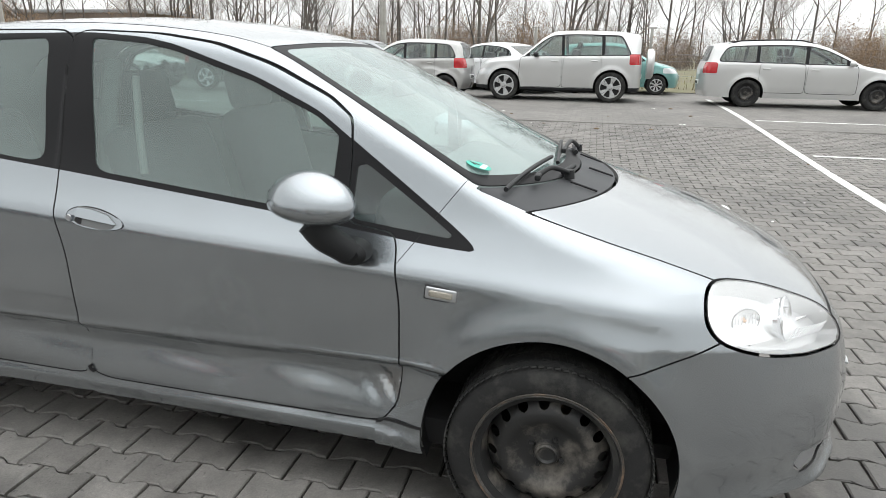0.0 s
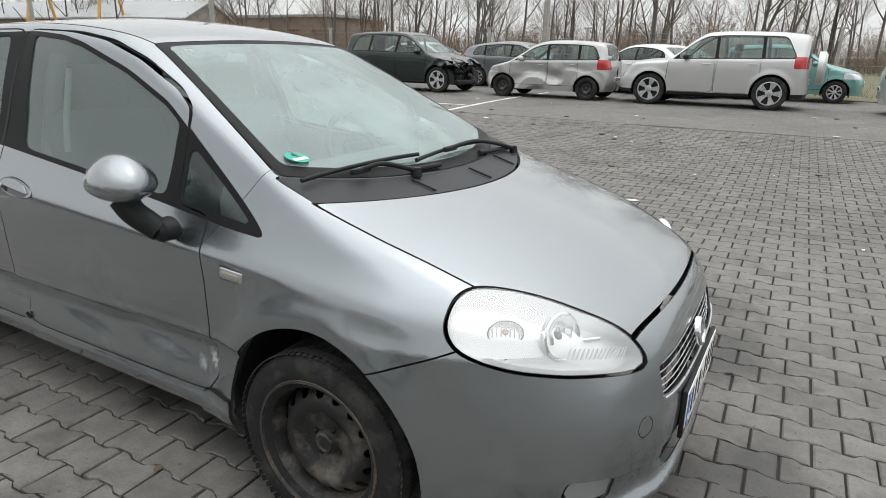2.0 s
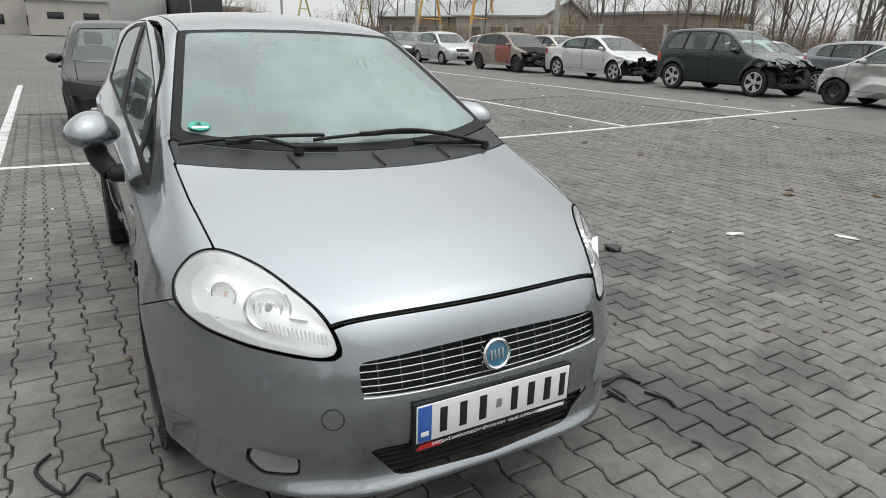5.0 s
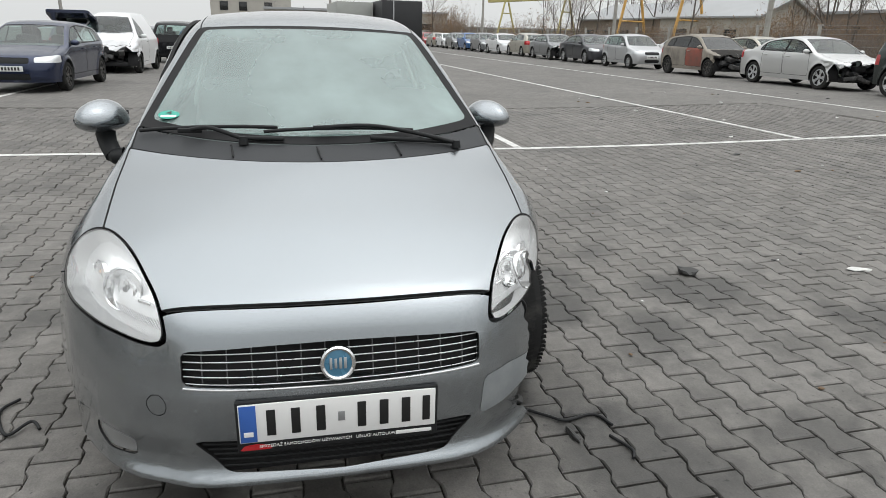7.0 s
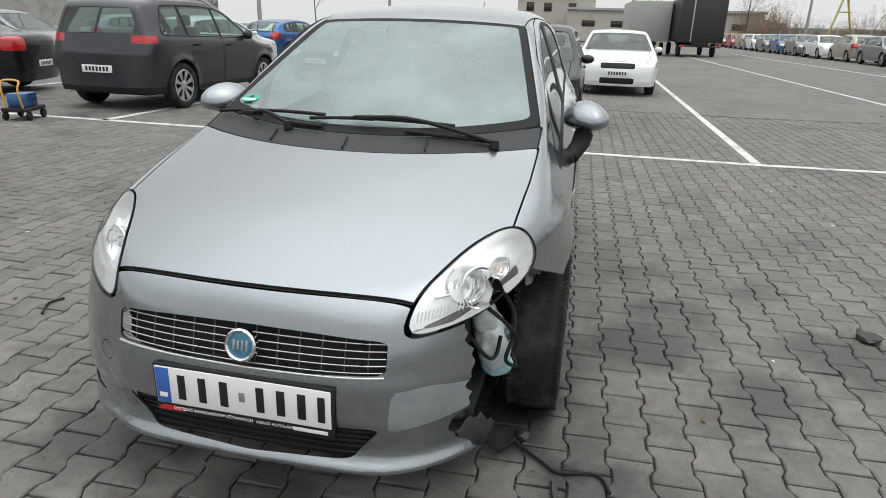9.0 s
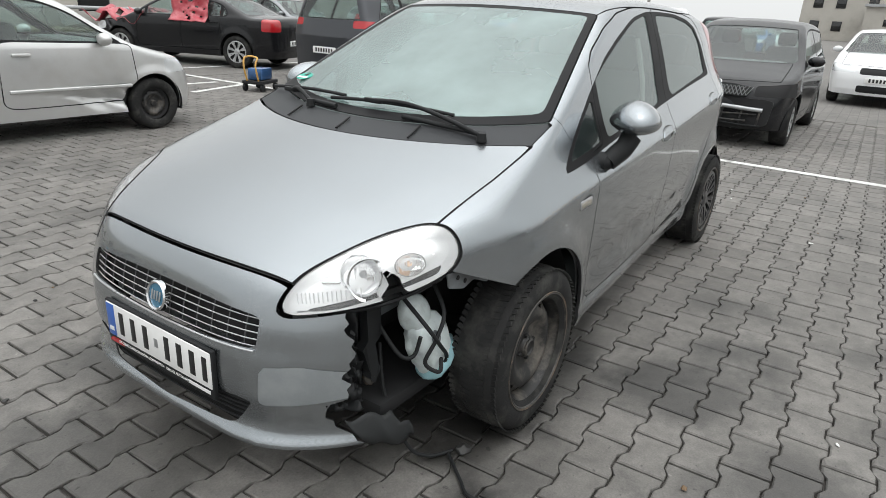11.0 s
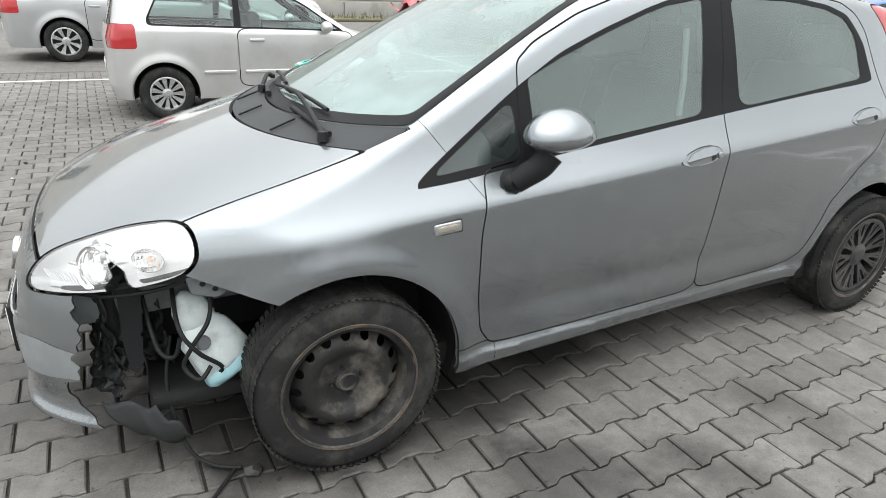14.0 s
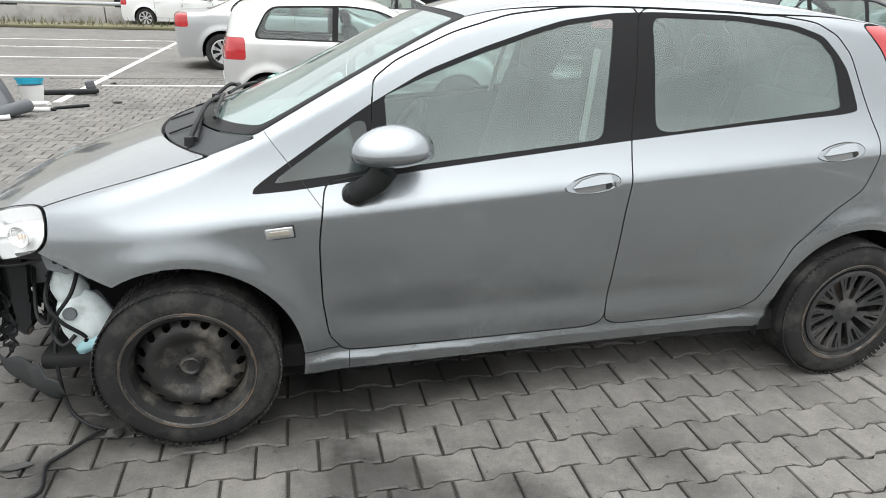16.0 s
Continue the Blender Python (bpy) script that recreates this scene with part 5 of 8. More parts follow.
fl = part("torn_flap", flap, SHIELD, car, "torn grey plastic splash shield", smooth=60)
so = fl.modifiers.new("thickness", "SOLIDIFY")
so.thickness = 0.003
# cracks in the loosened lamp: a sprung inner rim and a broken-out piece of lens
crack = lathe([(0.074, 0.0), (0.080, 0.004), (0.082, 0.022), (0.078, 0.03), (0.072, 0.024)], 30, axis="X", start=math.radians(60), turn=math.radians(200))
part("sprung_rim", crack, BOWL, car, "chrome lamp rim sprung out of place", at=pose(1.868, 0.585, 0.682, 0, -16, 40) @ Matrix.Scale(0.74, 4))


# ---- the ground: one paved sheet, rising a little towards the far row ----
def gz(y):
    t = min(1.0, max(0.0, (y - 3.0) / 11.2))
    return 0.19 * t * t * (3 - 2 * t)


# the blocks' bond: length, row height, start and slant
PW, PH, PX0, PY0, PTURN = 0.2045, 0.143, -0.0313, 0.1918, radians(1.4)


def paving_mat(name, random_source, bricks):
    m = bpy.data.materials.new(name)
    m.use_nodes = True
    n, l = m.node_tree.nodes, m.node_tree.links
    b = n["Principled BSDF"]
    geo = n.new("ShaderNodeNewGeometry")

    def noise_node(scale, detail=6.0, rough=0.6):
        k = n.new("ShaderNodeTexNoise")
        k.inputs["Scale"].default_value, k.inputs["Detail"].default_value, k.inputs["Roughness"].default_value = scale, detail, rough
        l.new(geo.outputs["Position"], k.inputs["Vector"])
        return k.outputs["Fac"]

    def remap(value, a, c, lo, hi):
        k = n.new("ShaderNodeMapRange")
        for key, v in (("From Min", a), ("From Max", c), ("To Min", lo), ("To Max", hi)):
            k.inputs[key].default_value = v
        l.new(value, k.inputs["Value"])
        return k.outputs["Result"]

    def mul(p, q):
        k = n.new("ShaderNodeMath")
        k.operation = "MULTIPLY"
        l.new(p, k.inputs[0]), l.new(q, k.inputs[1])
        return k.outputs[0]

    grain = noise_node(140.0, 4.0)
    tone = mul(remap(noise_node(0.35), 0.3, 0.7, 0.86, 1.12), remap(grain, 0.3, 0.7, 0.86, 1.14))
    tone = mul(tone, remap(noise_node(5.0, 8.0), 0.35, 0.65, 0.9, 1.08))
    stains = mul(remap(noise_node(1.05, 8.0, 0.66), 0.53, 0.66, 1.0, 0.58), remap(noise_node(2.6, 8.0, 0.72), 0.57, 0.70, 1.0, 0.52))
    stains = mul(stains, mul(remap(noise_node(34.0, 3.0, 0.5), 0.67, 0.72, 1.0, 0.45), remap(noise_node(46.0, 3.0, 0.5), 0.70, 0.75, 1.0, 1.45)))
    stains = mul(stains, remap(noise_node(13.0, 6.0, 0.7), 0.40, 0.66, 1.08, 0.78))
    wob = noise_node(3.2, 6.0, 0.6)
    # oil stains; the spots under the car also paint in its shade
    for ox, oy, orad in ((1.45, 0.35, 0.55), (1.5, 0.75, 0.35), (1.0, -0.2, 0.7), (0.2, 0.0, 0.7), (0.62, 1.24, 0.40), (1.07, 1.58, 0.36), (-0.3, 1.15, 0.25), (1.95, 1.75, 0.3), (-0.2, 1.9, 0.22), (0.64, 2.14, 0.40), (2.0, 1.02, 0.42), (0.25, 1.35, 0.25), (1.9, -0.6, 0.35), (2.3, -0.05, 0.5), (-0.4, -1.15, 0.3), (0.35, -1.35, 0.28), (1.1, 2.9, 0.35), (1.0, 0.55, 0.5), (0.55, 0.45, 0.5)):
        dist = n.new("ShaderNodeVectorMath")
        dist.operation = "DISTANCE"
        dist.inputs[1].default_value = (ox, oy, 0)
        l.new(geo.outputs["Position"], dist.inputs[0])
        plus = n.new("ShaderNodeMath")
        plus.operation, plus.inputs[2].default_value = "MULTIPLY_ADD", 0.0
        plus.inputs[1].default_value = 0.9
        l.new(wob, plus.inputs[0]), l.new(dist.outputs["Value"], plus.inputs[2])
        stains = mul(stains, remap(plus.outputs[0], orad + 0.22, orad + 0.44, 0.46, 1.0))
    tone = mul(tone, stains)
    if random_source == "island":
        tone = mul(tone, remap(geo.outputs["Random Per Island"], 0, 1, 0.86, 1.14))
    if random_source == "object":
        info = n.new("ShaderNodeObjectInfo")
        tone = mul(tone, remap(info.outputs["Random"], 0, 1, 0.86, 1.14))
    col = n.new("ShaderNodeMix")
    col.data_type = "RGBA"
    col.inputs[6].default_value, col.inputs[7].default_value = (0.150, 0.1445, 0.1365, 1), (0.173, 0.163, 0.1505, 1)
    l.new(noise_node(0.8, 3.0), col.inputs[0])
    base = col.outputs[2]
    height = grain
    if bricks:
        br = n.new("ShaderNodeTexBrick")
        mp = n.new("ShaderNodeMapping")
        mp.inputs["Location"].default_value, mp.inputs["Rotation"].default_value = (-PX0, -PY0 + PH / 2, 0), (0, 0, -PTURN)
        l.new(geo.outputs["Position"], mp.inputs["Vector"]), l.new(mp.outputs["Vector"], br.inputs["Vector"])
        for key, v in (("Scale", 1.0), ("Mortar Size", 0.006), ("Brick Width", PW), ("Row Height", PH), ("Mortar Smooth", 0.3)):
            br.inputs[key].default_value = v
        for key, v in (("Color1", 0.92), ("Color2", 1.08), ("Mortar", 0.66)):
            br.inputs[key].default_value = (v, v, v, 1)
        mx = n.new("ShaderNodeMix")
        mx.data_type, mx.blend_type = "RGBA", "MULTIPLY"
        mx.inputs[0].default_value = 1.0
        l.new(base, mx.inputs[6]), l.new(br.outputs["Color"], mx.inputs[7])
        base = mx.outputs[2]
    sc = n.new("ShaderNodeVectorMath")
    sc.operation = "SCALE"
    l.new(base, sc.inputs[0]), l.new(tone, sc.inputs["Scale"])
    l.new(sc.outputs["Vector"], b.inputs["Base Color"])
    l.new(remap(stains, 0.4, 1.0, 0.6, 0.88), b.inputs["Roughness"])
    bp = n.new("ShaderNodeBump")
    bp.inputs["Strength"].default_value, bp.inputs["Distance"].default_value = 0.35, 0.003
    l.new(height, bp.inputs["Height"]), l.new(bp.outputs["Normal"], b.inputs["Normal"])
    return m


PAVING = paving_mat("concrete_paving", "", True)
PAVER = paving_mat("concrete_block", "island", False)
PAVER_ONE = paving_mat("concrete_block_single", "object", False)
JOINT = mat("dark_joint_sand", (0.040, 0.036, 0.032), 0.95, 0, 0.5, 6, 150, bump=0.4)

ZX0, ZX1, ZY0, ZY1 = -9.0, 6.6, -8.935, 9.99
xs = sorted({-400, -150, -80, -40, -20, ZX0 - 0.01, ZX0, -4, 0, 4, ZX1, ZX1 + 0.01, 20, 60, 150, 400})
ys = sorted({-400, -120, -50, -20, ZY0 - 0.01, ZY0, 0, ZY1, ZY1 + 0.01, 20, 60, 150, 400, *[2.5 + 0.6 * k for k in range(12)], *[10.6 + 0.5 * k for k in range(10)]})
me = bpy.data.meshes.new("ground")
inner = lambda x, y: ZX0 - 0.001 <= x <= ZX1 + 0.001 and ZY0 - 0.001 <= y <= ZY1 + 0.001
me.from_pydata([(x, y, gz(y) - (0.014 if inner(x, y) else 0)) for y in ys for x in xs], [],
               [(j * len(xs) + i, j * len(xs) + i + 1, (j + 1) * len(xs) + i + 1, (j + 1) * len(xs) + i) for j in range(len(ys) - 1) for i in range(len(xs) - 1)])
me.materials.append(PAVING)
me.materials.append(JOINT)
for p in me.polygons:
    c = p.center
    p.material_index = 1 if inner(c.x, c.y) else 0
ground = tagged(put("ground", me), "grey interlocking concrete block paving with oil stains", "paving", kind="structure")

# ---- road paint ----
def paint_line(x0, y0, x1, y1, wide=0.11):
    d = Vector((x1 - x0, y1 - y0, 0))
    n = max(2, int(d.length / 0.6))
    side = Vector((-d.y, d.x, 0)).normalized() * wide / 2
    bm, rows = bmesh.new(), []
    for k in range(n + 1):
        c = Vector((x0, y0, 0)) + d * (k / n)
        ww = 1 + 0.12 * noise.noise(Vector((c.x * 3, c.y * 3, 0)))
        rows.append([bm.verts.new((c.x + s * side.x * ww, c.y + s * side.y * ww, gz(c.y) + h)) for s, h in ((1, 0.001), (1, 0.0045), (-1, 0.0045), (-1, 0.001))])
    for a, b in zip(rows, rows[1:]):
        for i in range(3):
            bm.faces.new((a[i], a[i + 1], b[i + 1], b[i]))
    tagged(put("bay_line", bm_mesh(bm, "bay_line", LINE, 0)), "worn white painted bay line on paving", "road marking", kind="structure")


paint_line(-4.15, -20, -4.25, 3.0), paint_line(-4.27, 2.9, -4.75, 16.6)
paint_line(3.95, 3.6, 3.9, 16.5), paint_line(4.02, -6.4, 4.3, -17.0)
for y, x0, x1 in ((2.72, -40, -4.3), (7.15, -46, -4.5), (11.3, -50, -4.7), (-1.7, -15, -4.3), (-5.75, -15, -4.2), (-10.2, -15, -4.2)):
    paint_line(x0, y - (0.8 if y > 5 else 0.2), x1, y)
for y in (7.3, 11.2, 3.1, -9.2, -12.2, -14.7, -17.0):
    paint_line(4.1, y, 13.0, y + 0.15)
paint_line(-4.0, -8.0, 3.9, -8.0)
paint_line(-4.9, -7.75, -2.9, -7.1)


# ---- loose bits ----
def scrap(name, x, y, sx, sy, sz, material, label, category, yaw=0.0, seed=0.0, rough=0.5):
    bm = bmesh.new()
    bmesh.ops.create_icosphere(bm, subdivisions=2, radius=1.0)
    for v in bm.verts:
        k = 1 + rough * noise.noise(v.co * 2.2 + Vector((seed * 7.1, seed * 3.3, seed)))
        v.co = Vector((v.co.x * sx * k, v.co.y * sy * k, max(-0.6, v.co.z) * sz * k))
    ob = part(name, bm, material, None, at=pose(x, y, gz(y) + 0.004 + sz * 0.45, 0, 0, yaw), smooth=30)
    return tagged(ob, label, category, "litter on the paving")


CHIP = mat("dark_plastic_chip", (0.035, 0.035, 0.034), 0.6, 0, 0.3, 30, 200)
SHARD = mat("pale_plastic_shard", (0.6, 0.6, 0.58), 0.5, 0, 0.2, 30, 200)
LEAF = mat("dry_brown_leaf", (0.14, 0.09, 0.05), 0.8, 0, 0.3, 30, 200)
GREENBIT = mat("yellow_green_rag", (0.25, 0.30, 0.06), 0.8, 0, 0.3, 20, 200)
scrap("debris", 0.34, 2.24, 0.065, 0.05, 0.03, CHIP, "crumpled dark plastic scrap on paving", "debris", 30, 1)
scrap("debris", 0.90, 4.14, 0.09, 0.03, 0.012, SHARD, "white plastic shard on paving", "debris", 20, 2)
scrap("debris", 0.45, 3.4, 0.08, 0.03, 0.012, SHARD, "white plastic shard on paving", "debris", 70, 3)
scrap("debris", 1.81, 0.85, 0.05, 0.012, 0.01, CHIP, "dark clip lying on the paving", "debris", 10, 4)
scrap("debris", 2.17, -2.92, 0.13, 0.05, 0.014, GREENBIT, "yellow-green rag lying on paving", "debris", 40, 5)
scrap("debris", 1.55, 0.725, 0.028, 0.024, 0.016, CHIP, "dark cable plug on paving", "debris", 0, 6)
scrap("debris", 3.27, -6.34, 0.06, 0.03, 0.02, CHIP, "dark plastic scrap on the paving", "debris", 15, 8)
scrap("debris", 3.78, -8.17, 0.05, 0.03, 0.02, CHIP, "dark plastic scrap on the paving", "debris", 40, 9)
for k in range(140):
    x, y = random.uniform(-3.5, 4.5), random.uniform(-4, 7)
    if abs(y) < 0.85 and -2 < x < 2.2:
        continue
    s = random.uniform(0.004, 0.012) * (1.6 if random.random() < 0.15 else 1)
    scrap("chip", x, y, s * random.uniform(0.8, 2.2), s, s * 0.5, random.choice((CHIP, CHIP, LEAF, SHARD, LEAF)), "small loose chip on the paving", "debris", random.uniform(0, 360), k)
for k in range(60):
    x, y = random.uniform(-12, 3.8), random.uniform(5, 13)
    s = random.uniform(0.01, 0.035)
    scrap("chip", x, y, s * 1.8, s, s * 0.4, random.choice((CHIP, SHARD, LEAF)), "small loose chip on the paving", "debris", random.uniform(0, 360), k + 300)
for pts in ([(1.60, 0.70, 0.012), (1.68, 0.80, 0.009), (1.72, 0.86, 0.008), (1.70, 0.98, 0.008), (1.78, 1.02, 0.008)], [(1.44, -1.02, 0.01), (1.40, -1.06, 0.02), (1.46, -1.12, 0.01), (1.30, -1.2, 0.01), (1.22, -1.16, 0.012)],
            [(1.20, -1.62, 0.01), (1.10, -1.68, 0.012), (1.02, -1.66, 0.01)], [(1.84, 0.98, 0.008), (1.93, 1.02, 0.008), (1.98, 1.0, 0.01)]):
    tagged(tube(smooth_path(pts, 6), 0.006, "cable", BLACK), "black cable lying on the paving", "cable", "litter on the paving")


# ---- other cars ----
def paint(name, base, rough=0.3, metal=0.6, coat=0.6, **k):
    return mat(name, base, rough, metal, 0.06, 1.5, 500, coat=coat, rough_spread=0.04, **k)


SILVERP = paint("silver_car_paint", (0.48, 0.49, 0.50))
LIGHTSILVER = paint("pale_silver_paint", (0.56, 0.565, 0.56), metal=0.5)
DUSTY = paint("dusty_silver_paint", (0.46, 0.46, 0.45), 0.4, dirt=(0.25, 0.24, 0.22), dirt_amount=0.4)
GREYP = paint("mid_grey_paint", (0.22, 0.23, 0.24))
DARKGREY = paint("dark_grey_paint", (0.045, 0.048, 0.055), 0.32)
BLACKP = paint("black_car_paint", (0.009, 0.0095, 0.011), 0.25, 0.2, coat=0.35, specular=0.3)
NAVY = paint("navy_blue_paint", (0.025, 0.035, 0.075), 0.25)
WHITEP = paint("white_car_paint", (0.72, 0.73, 0.74), 0.3, 0.0)
BEIGEP = paint("pale_gold_paint", (0.42, 0.40, 0.34))
BLUEP = paint("mid_blue_paint", (0.05, 0.14, 0.34))
REDP = paint("red_car_paint", (0.38, 0.03, 0.03), 0.3, 0.1)
TEALP = paint("teal_car_paint", (0.16, 0.33, 0.31), 0.3, 0.4)
DGREEN = paint("very_dark_green_paint", (0.02, 0.03, 0.028), 0.25)
BURNTRED = mat("scorched_red_paint", (0.30, 0.085, 0.06), 0.6, 0.1, 0.3, 4, 60, dirt=(0.10, 0.085, 0.07), dirt_amount=1.0, dirt_scale=0.9)
REDFILM = mat("torn_red_plastic_film", (0.42, 0.05, 0.07), 0.3, 0, 0.2, 10, 60, coat=0.4, dirt=(0.55, 0.2, 0.2), dirt_amount=0.6, dirt_scale=9)
WRECK = mat("crushed_engine_parts", (0.06, 0.06, 0.06), 0.55, 0.4, 0.5, 20, 90, dirt=(0.2, 0.19, 0.18), dirt_amount=0.6, dirt_scale=12)
ALLOY = mat("silver_alloy", (0.55, 0.56, 0.57), 0.3, 0.8, 0.1, 10, 80, dirt=(0.2, 0.19, 0.18), dirt_amount=0.5, dirt_scale=9)

GOLFP = paint("faded_silver_paint", (0.60, 0.605, 0.60), metal=0.55, dirt=(0.40, 0.38, 0.34), dirt_amount=0.3)

FARTYRE = {}


def far_wheel(carob, x, y, z, R, style, yaw):
    k = round(R, 3)
    if (k, style) not in FARTYRE:
        rim = R - 0.105
        ty = tyre_mesh("tyre", R, 0.1, rim, 36, False)
        if style == "steel":
            rm = steel_disc("rim", STEEL, 10, R=rim)
        elif style == "cover":
            rm = spoke_cover("rim", ALLOY, 11, rim, False, 0.55)
        elif style == "black":
            rm = spoke_cover("rim", STEEL, 8, rim, False, 0.5)
        else:
            rm = spoke_cover("rim", ALLOY, 5 if style == "five" else 8, rim, False, 0.42)
        dr = bm_mesh(lathe([(0.0, 0.03), (rim * 0.7, 0.03), (rim * 0.98, 0.055), (rim, -0.08), (0.0, -0.08)], 28), "brake_drum", DARK)
        FARTYRE[(k, style)] = (ty, rm, dr)
    ty, rm, dr = FARTYRE[(k, style)]
    w = put("wheel", dr, carob, at=pose(x, y, z, 0, 0, yaw))
    put("tyre", ty, w)
    put("rim", rm, w)


def other_car(name, label, at, prof, xf, xr, w, belt, wheels, R, body_paint, cowl, roof_x, dlo_back, doors, pillars, style="alloy", rear_glass=None, h=0.04,
              lamp_z=(0.62, 0.76), tail_z=(0.75, 1.0), crush=0.0, group="parked cars", glass=None, dark_bumper=False, dents=0.0, tail_slope=0.25, seed=1.0, rails=False, plate=True, category="car", crown=0.09, gash=None, lamp_mat=None, moulding=None):
    glass = glass or CLEARGLASS
    line = curve(*sorted(prof))
    half = curve((-1.1, w * 0.88), (-0.7, w * 0.95), (-0.45, w * 0.985), (-0.2, w), (-0.04, w * 0.99), (0.0, w * 0.975), (0.06, w * 0.94), (0.12, w * 0.91), (0.35, w * 0.80), (0.55, w * 0.68), (0.8, w * 0.5))
    wf, wr = wheels

    def zb(x):
        return belt[0] + (belt[1] - belt[0]) * (xf - x) / (xf - xr)

    def width(x, z):
        return half(z - zb(x)) - 0.16 * np.clip((x - (xf - 0.75)) / 0.75, 0, 1.3)**2 - 0.12 * np.clip(((xr + 0.7) - x) / 0.7, 0, 1.3)**2

    def field(p):
        x, a, z = p[:, 0], np.abs(p[:, 1]), p[:, 2]
        top = z - (line(x) - crown * a * a)
        ww = width(x, z)
        for c in (wf, wr):
            r = np.hypot(x - c, z - R)
            ww = ww + 0.022 * np.exp(-((r - R - 0.05) / 0.07)**2)
        front = x - (xf - 0.16 * np.clip((z - 0.45) / 0.4, 0, 2)**2 - 0.05 * np.clip((0.32 - z) / 0.15, 0, 2) - 0.22 * (a / w)**2.6)
        back = (xr + tail_slope * np.clip(z - 0.85, 0, 1) + 0.05 * np.clip((0.35 - z) / 0.15, 0, 2) + 0.14 * (a / w)**3) - x
        return smax(smax(smax(top, (a - ww) * 0.95, 0.06), front * 0.95, 0.08), back * 0.95, 0.08)

    sk = Shell(field, (xr - 0.1, -w - 0.12, 0.12), (xf + 0.1, w + 0.12, max(z for _, z in prof) + 0.08), h)

    def bend(p):
        q = p.copy()
        if crush:
            t = np.clip((p[:, 0] - (wf - 0.25)) / (xf - wf + 0.25), 0, 1)
            n = np.array([noise.noise(Vector((v[0] * 3.1 + seed, v[1] * 3.1, v[2] * 3.1))) for v in p])
            n2 = np.array([noise.noise(Vector((v[0] * 8 + seed, v[1] * 8, v[2] * 8 + 4))) for v in p])
            q[:, 0] -= t * (crush * (0.35 + 0.6 * n) + 0.05 * n2)
            q[:, 2] += t * (0.16 * crush * n + 0.05 * n2)
            q[:, 1] += t * 0.16 * crush * n2 * 2
        if dents:
            n = np.array([noise.noise(Vector((v[0] * 1.9 + seed, v[1] * 0.7, v[2] * 3.2))) for v in p])
            n2 = np.array([noise.noise(Vector((v[0] * 6 + seed, v[1], v[2] * 9))) for v in p])
            low = np.clip((0.9 - p[:, 2]) / 0.25, 0, 1)
            q[:, 1] -= np.sign(p[:, 1]) * dents * low * (np.clip(n + 0.15, 0, 1) * 0.16 + 0.02 * n2 * np.clip(n + 0.2, 0, 1))
        if gash:
            gx, gzz, rx, rz, deep = gash
            u, v = (p[:, 0] - gx) / rx, (p[:, 2] - gzz) / rz
            inw = np.exp(-(u * u + v * v)) * (1 + 0.25 * np.sin(p[:, 0] * 21 + p[:, 2] * 33))
            crease = 0.35 * np.exp(-((v + 0.55 * u + 0.4) / 0.22)**2 - (u / 1.5)**2)
            q[:, 1] -= np.sign(p[:, 1]) * deep * (inw + crease) * (p[:, 2] < zb(0) - 0.05)
        return q
    bd = bend if crush or dents or gash else None
    Q = sk.polys
    Q, _ = sk.cut(Q, lambda p: p[:, 2] - (0.22 if R < 0.33 else 0.28))
    _, Q = sk.cut(Q, lambda p: np.where(np.abs(p[:, 1]) > w * 0.5, np.maximum(R + 0.05 - np.hypot(p[:, 0] - wf, p[:, 2] - R), R + 0.05 - np.hypot(p[:, 0] - wr, p[:, 2] - R)), -1.0))
    if crush:
        def torn_open(p):
            n = np.array([noise.noise(Vector((v[0] * 4 + seed, v[1] * 4, v[2] * 4 + seed))) for v in p])
            return np.minimum(p[:, 0] - (xf - 0.34 - 0.25 * crush) + 0.22 * n, (0.70 + 0.16 * n) - p[:, 2])
        _, Q = sk.cut(Q, torn_open)
    ws, Q = sk.cut(Q, lambda p: np.where(p[:, 2] > belt[0] - 0.1, smin(np.minimum(cowl - 0.18 * (p[:, 1] / w)**2 - p[:, 0], p[:, 0] - roof_x + 0.06 * (p[:, 1] / w)**2), (width(p[:, 0], p[:, 2]) - 0.075 - np.abs(p[:, 1])) * 0.95, 0.04), -1.0))
    rg = []
    if rear_glass:
        rg, Q = sk.cut(Q, lambda p: np.where(p[:, 0] < roof_x - 0.8, smin(np.minimum(rear_glass[2] - p[:, 0], smin(p[:, 2] - rear_glass[0], rear_glass[1] - p[:, 2], 0.05)), (width(p[:, 0], p[:, 2]) - 0.11 - np.abs(p[:, 1])), 0.05), -1.0))

    def side_glass(p, grow=0.0):
        x, z = p[:, 0], p[:, 2]
        f = smin(z - zb(x) - 0.035 + grow, line(x) - crown * 0.4 - 0.085 + grow - z, 0.03)
        f = smin(f, x - (dlo_back + 0.55 * (z - zb(x))) + grow, 0.10)
        return np.where(np.abs(p[:, 1]) > w * 0.5, np.minimum(f, cowl + 0.1 - x), -1.0)
    hl, Q = sk.cut(Q, lambda p: smin(smin(p[:, 0] - (xf - 0.5), np.abs(p[:, 1]) - w * 0.52, 0.04), smin(p[:, 2] - lamp_z[0], lamp_z[1] - p[:, 2] + 0.12 * (np.abs(p[:, 1]) - w * 0.8), 0.04), 0.03)) if lamp_z else ([], Q)
    tl, Q = sk.cut(Q, lambda p: smin(smin((xr + 0.32) - p[:, 0], np.abs(p[:, 1]) - w * 0.62, 0.04), smin(p[:, 2] - tail_z[0], tail_z[1] - p[:, 2], 0.04), 0.03))
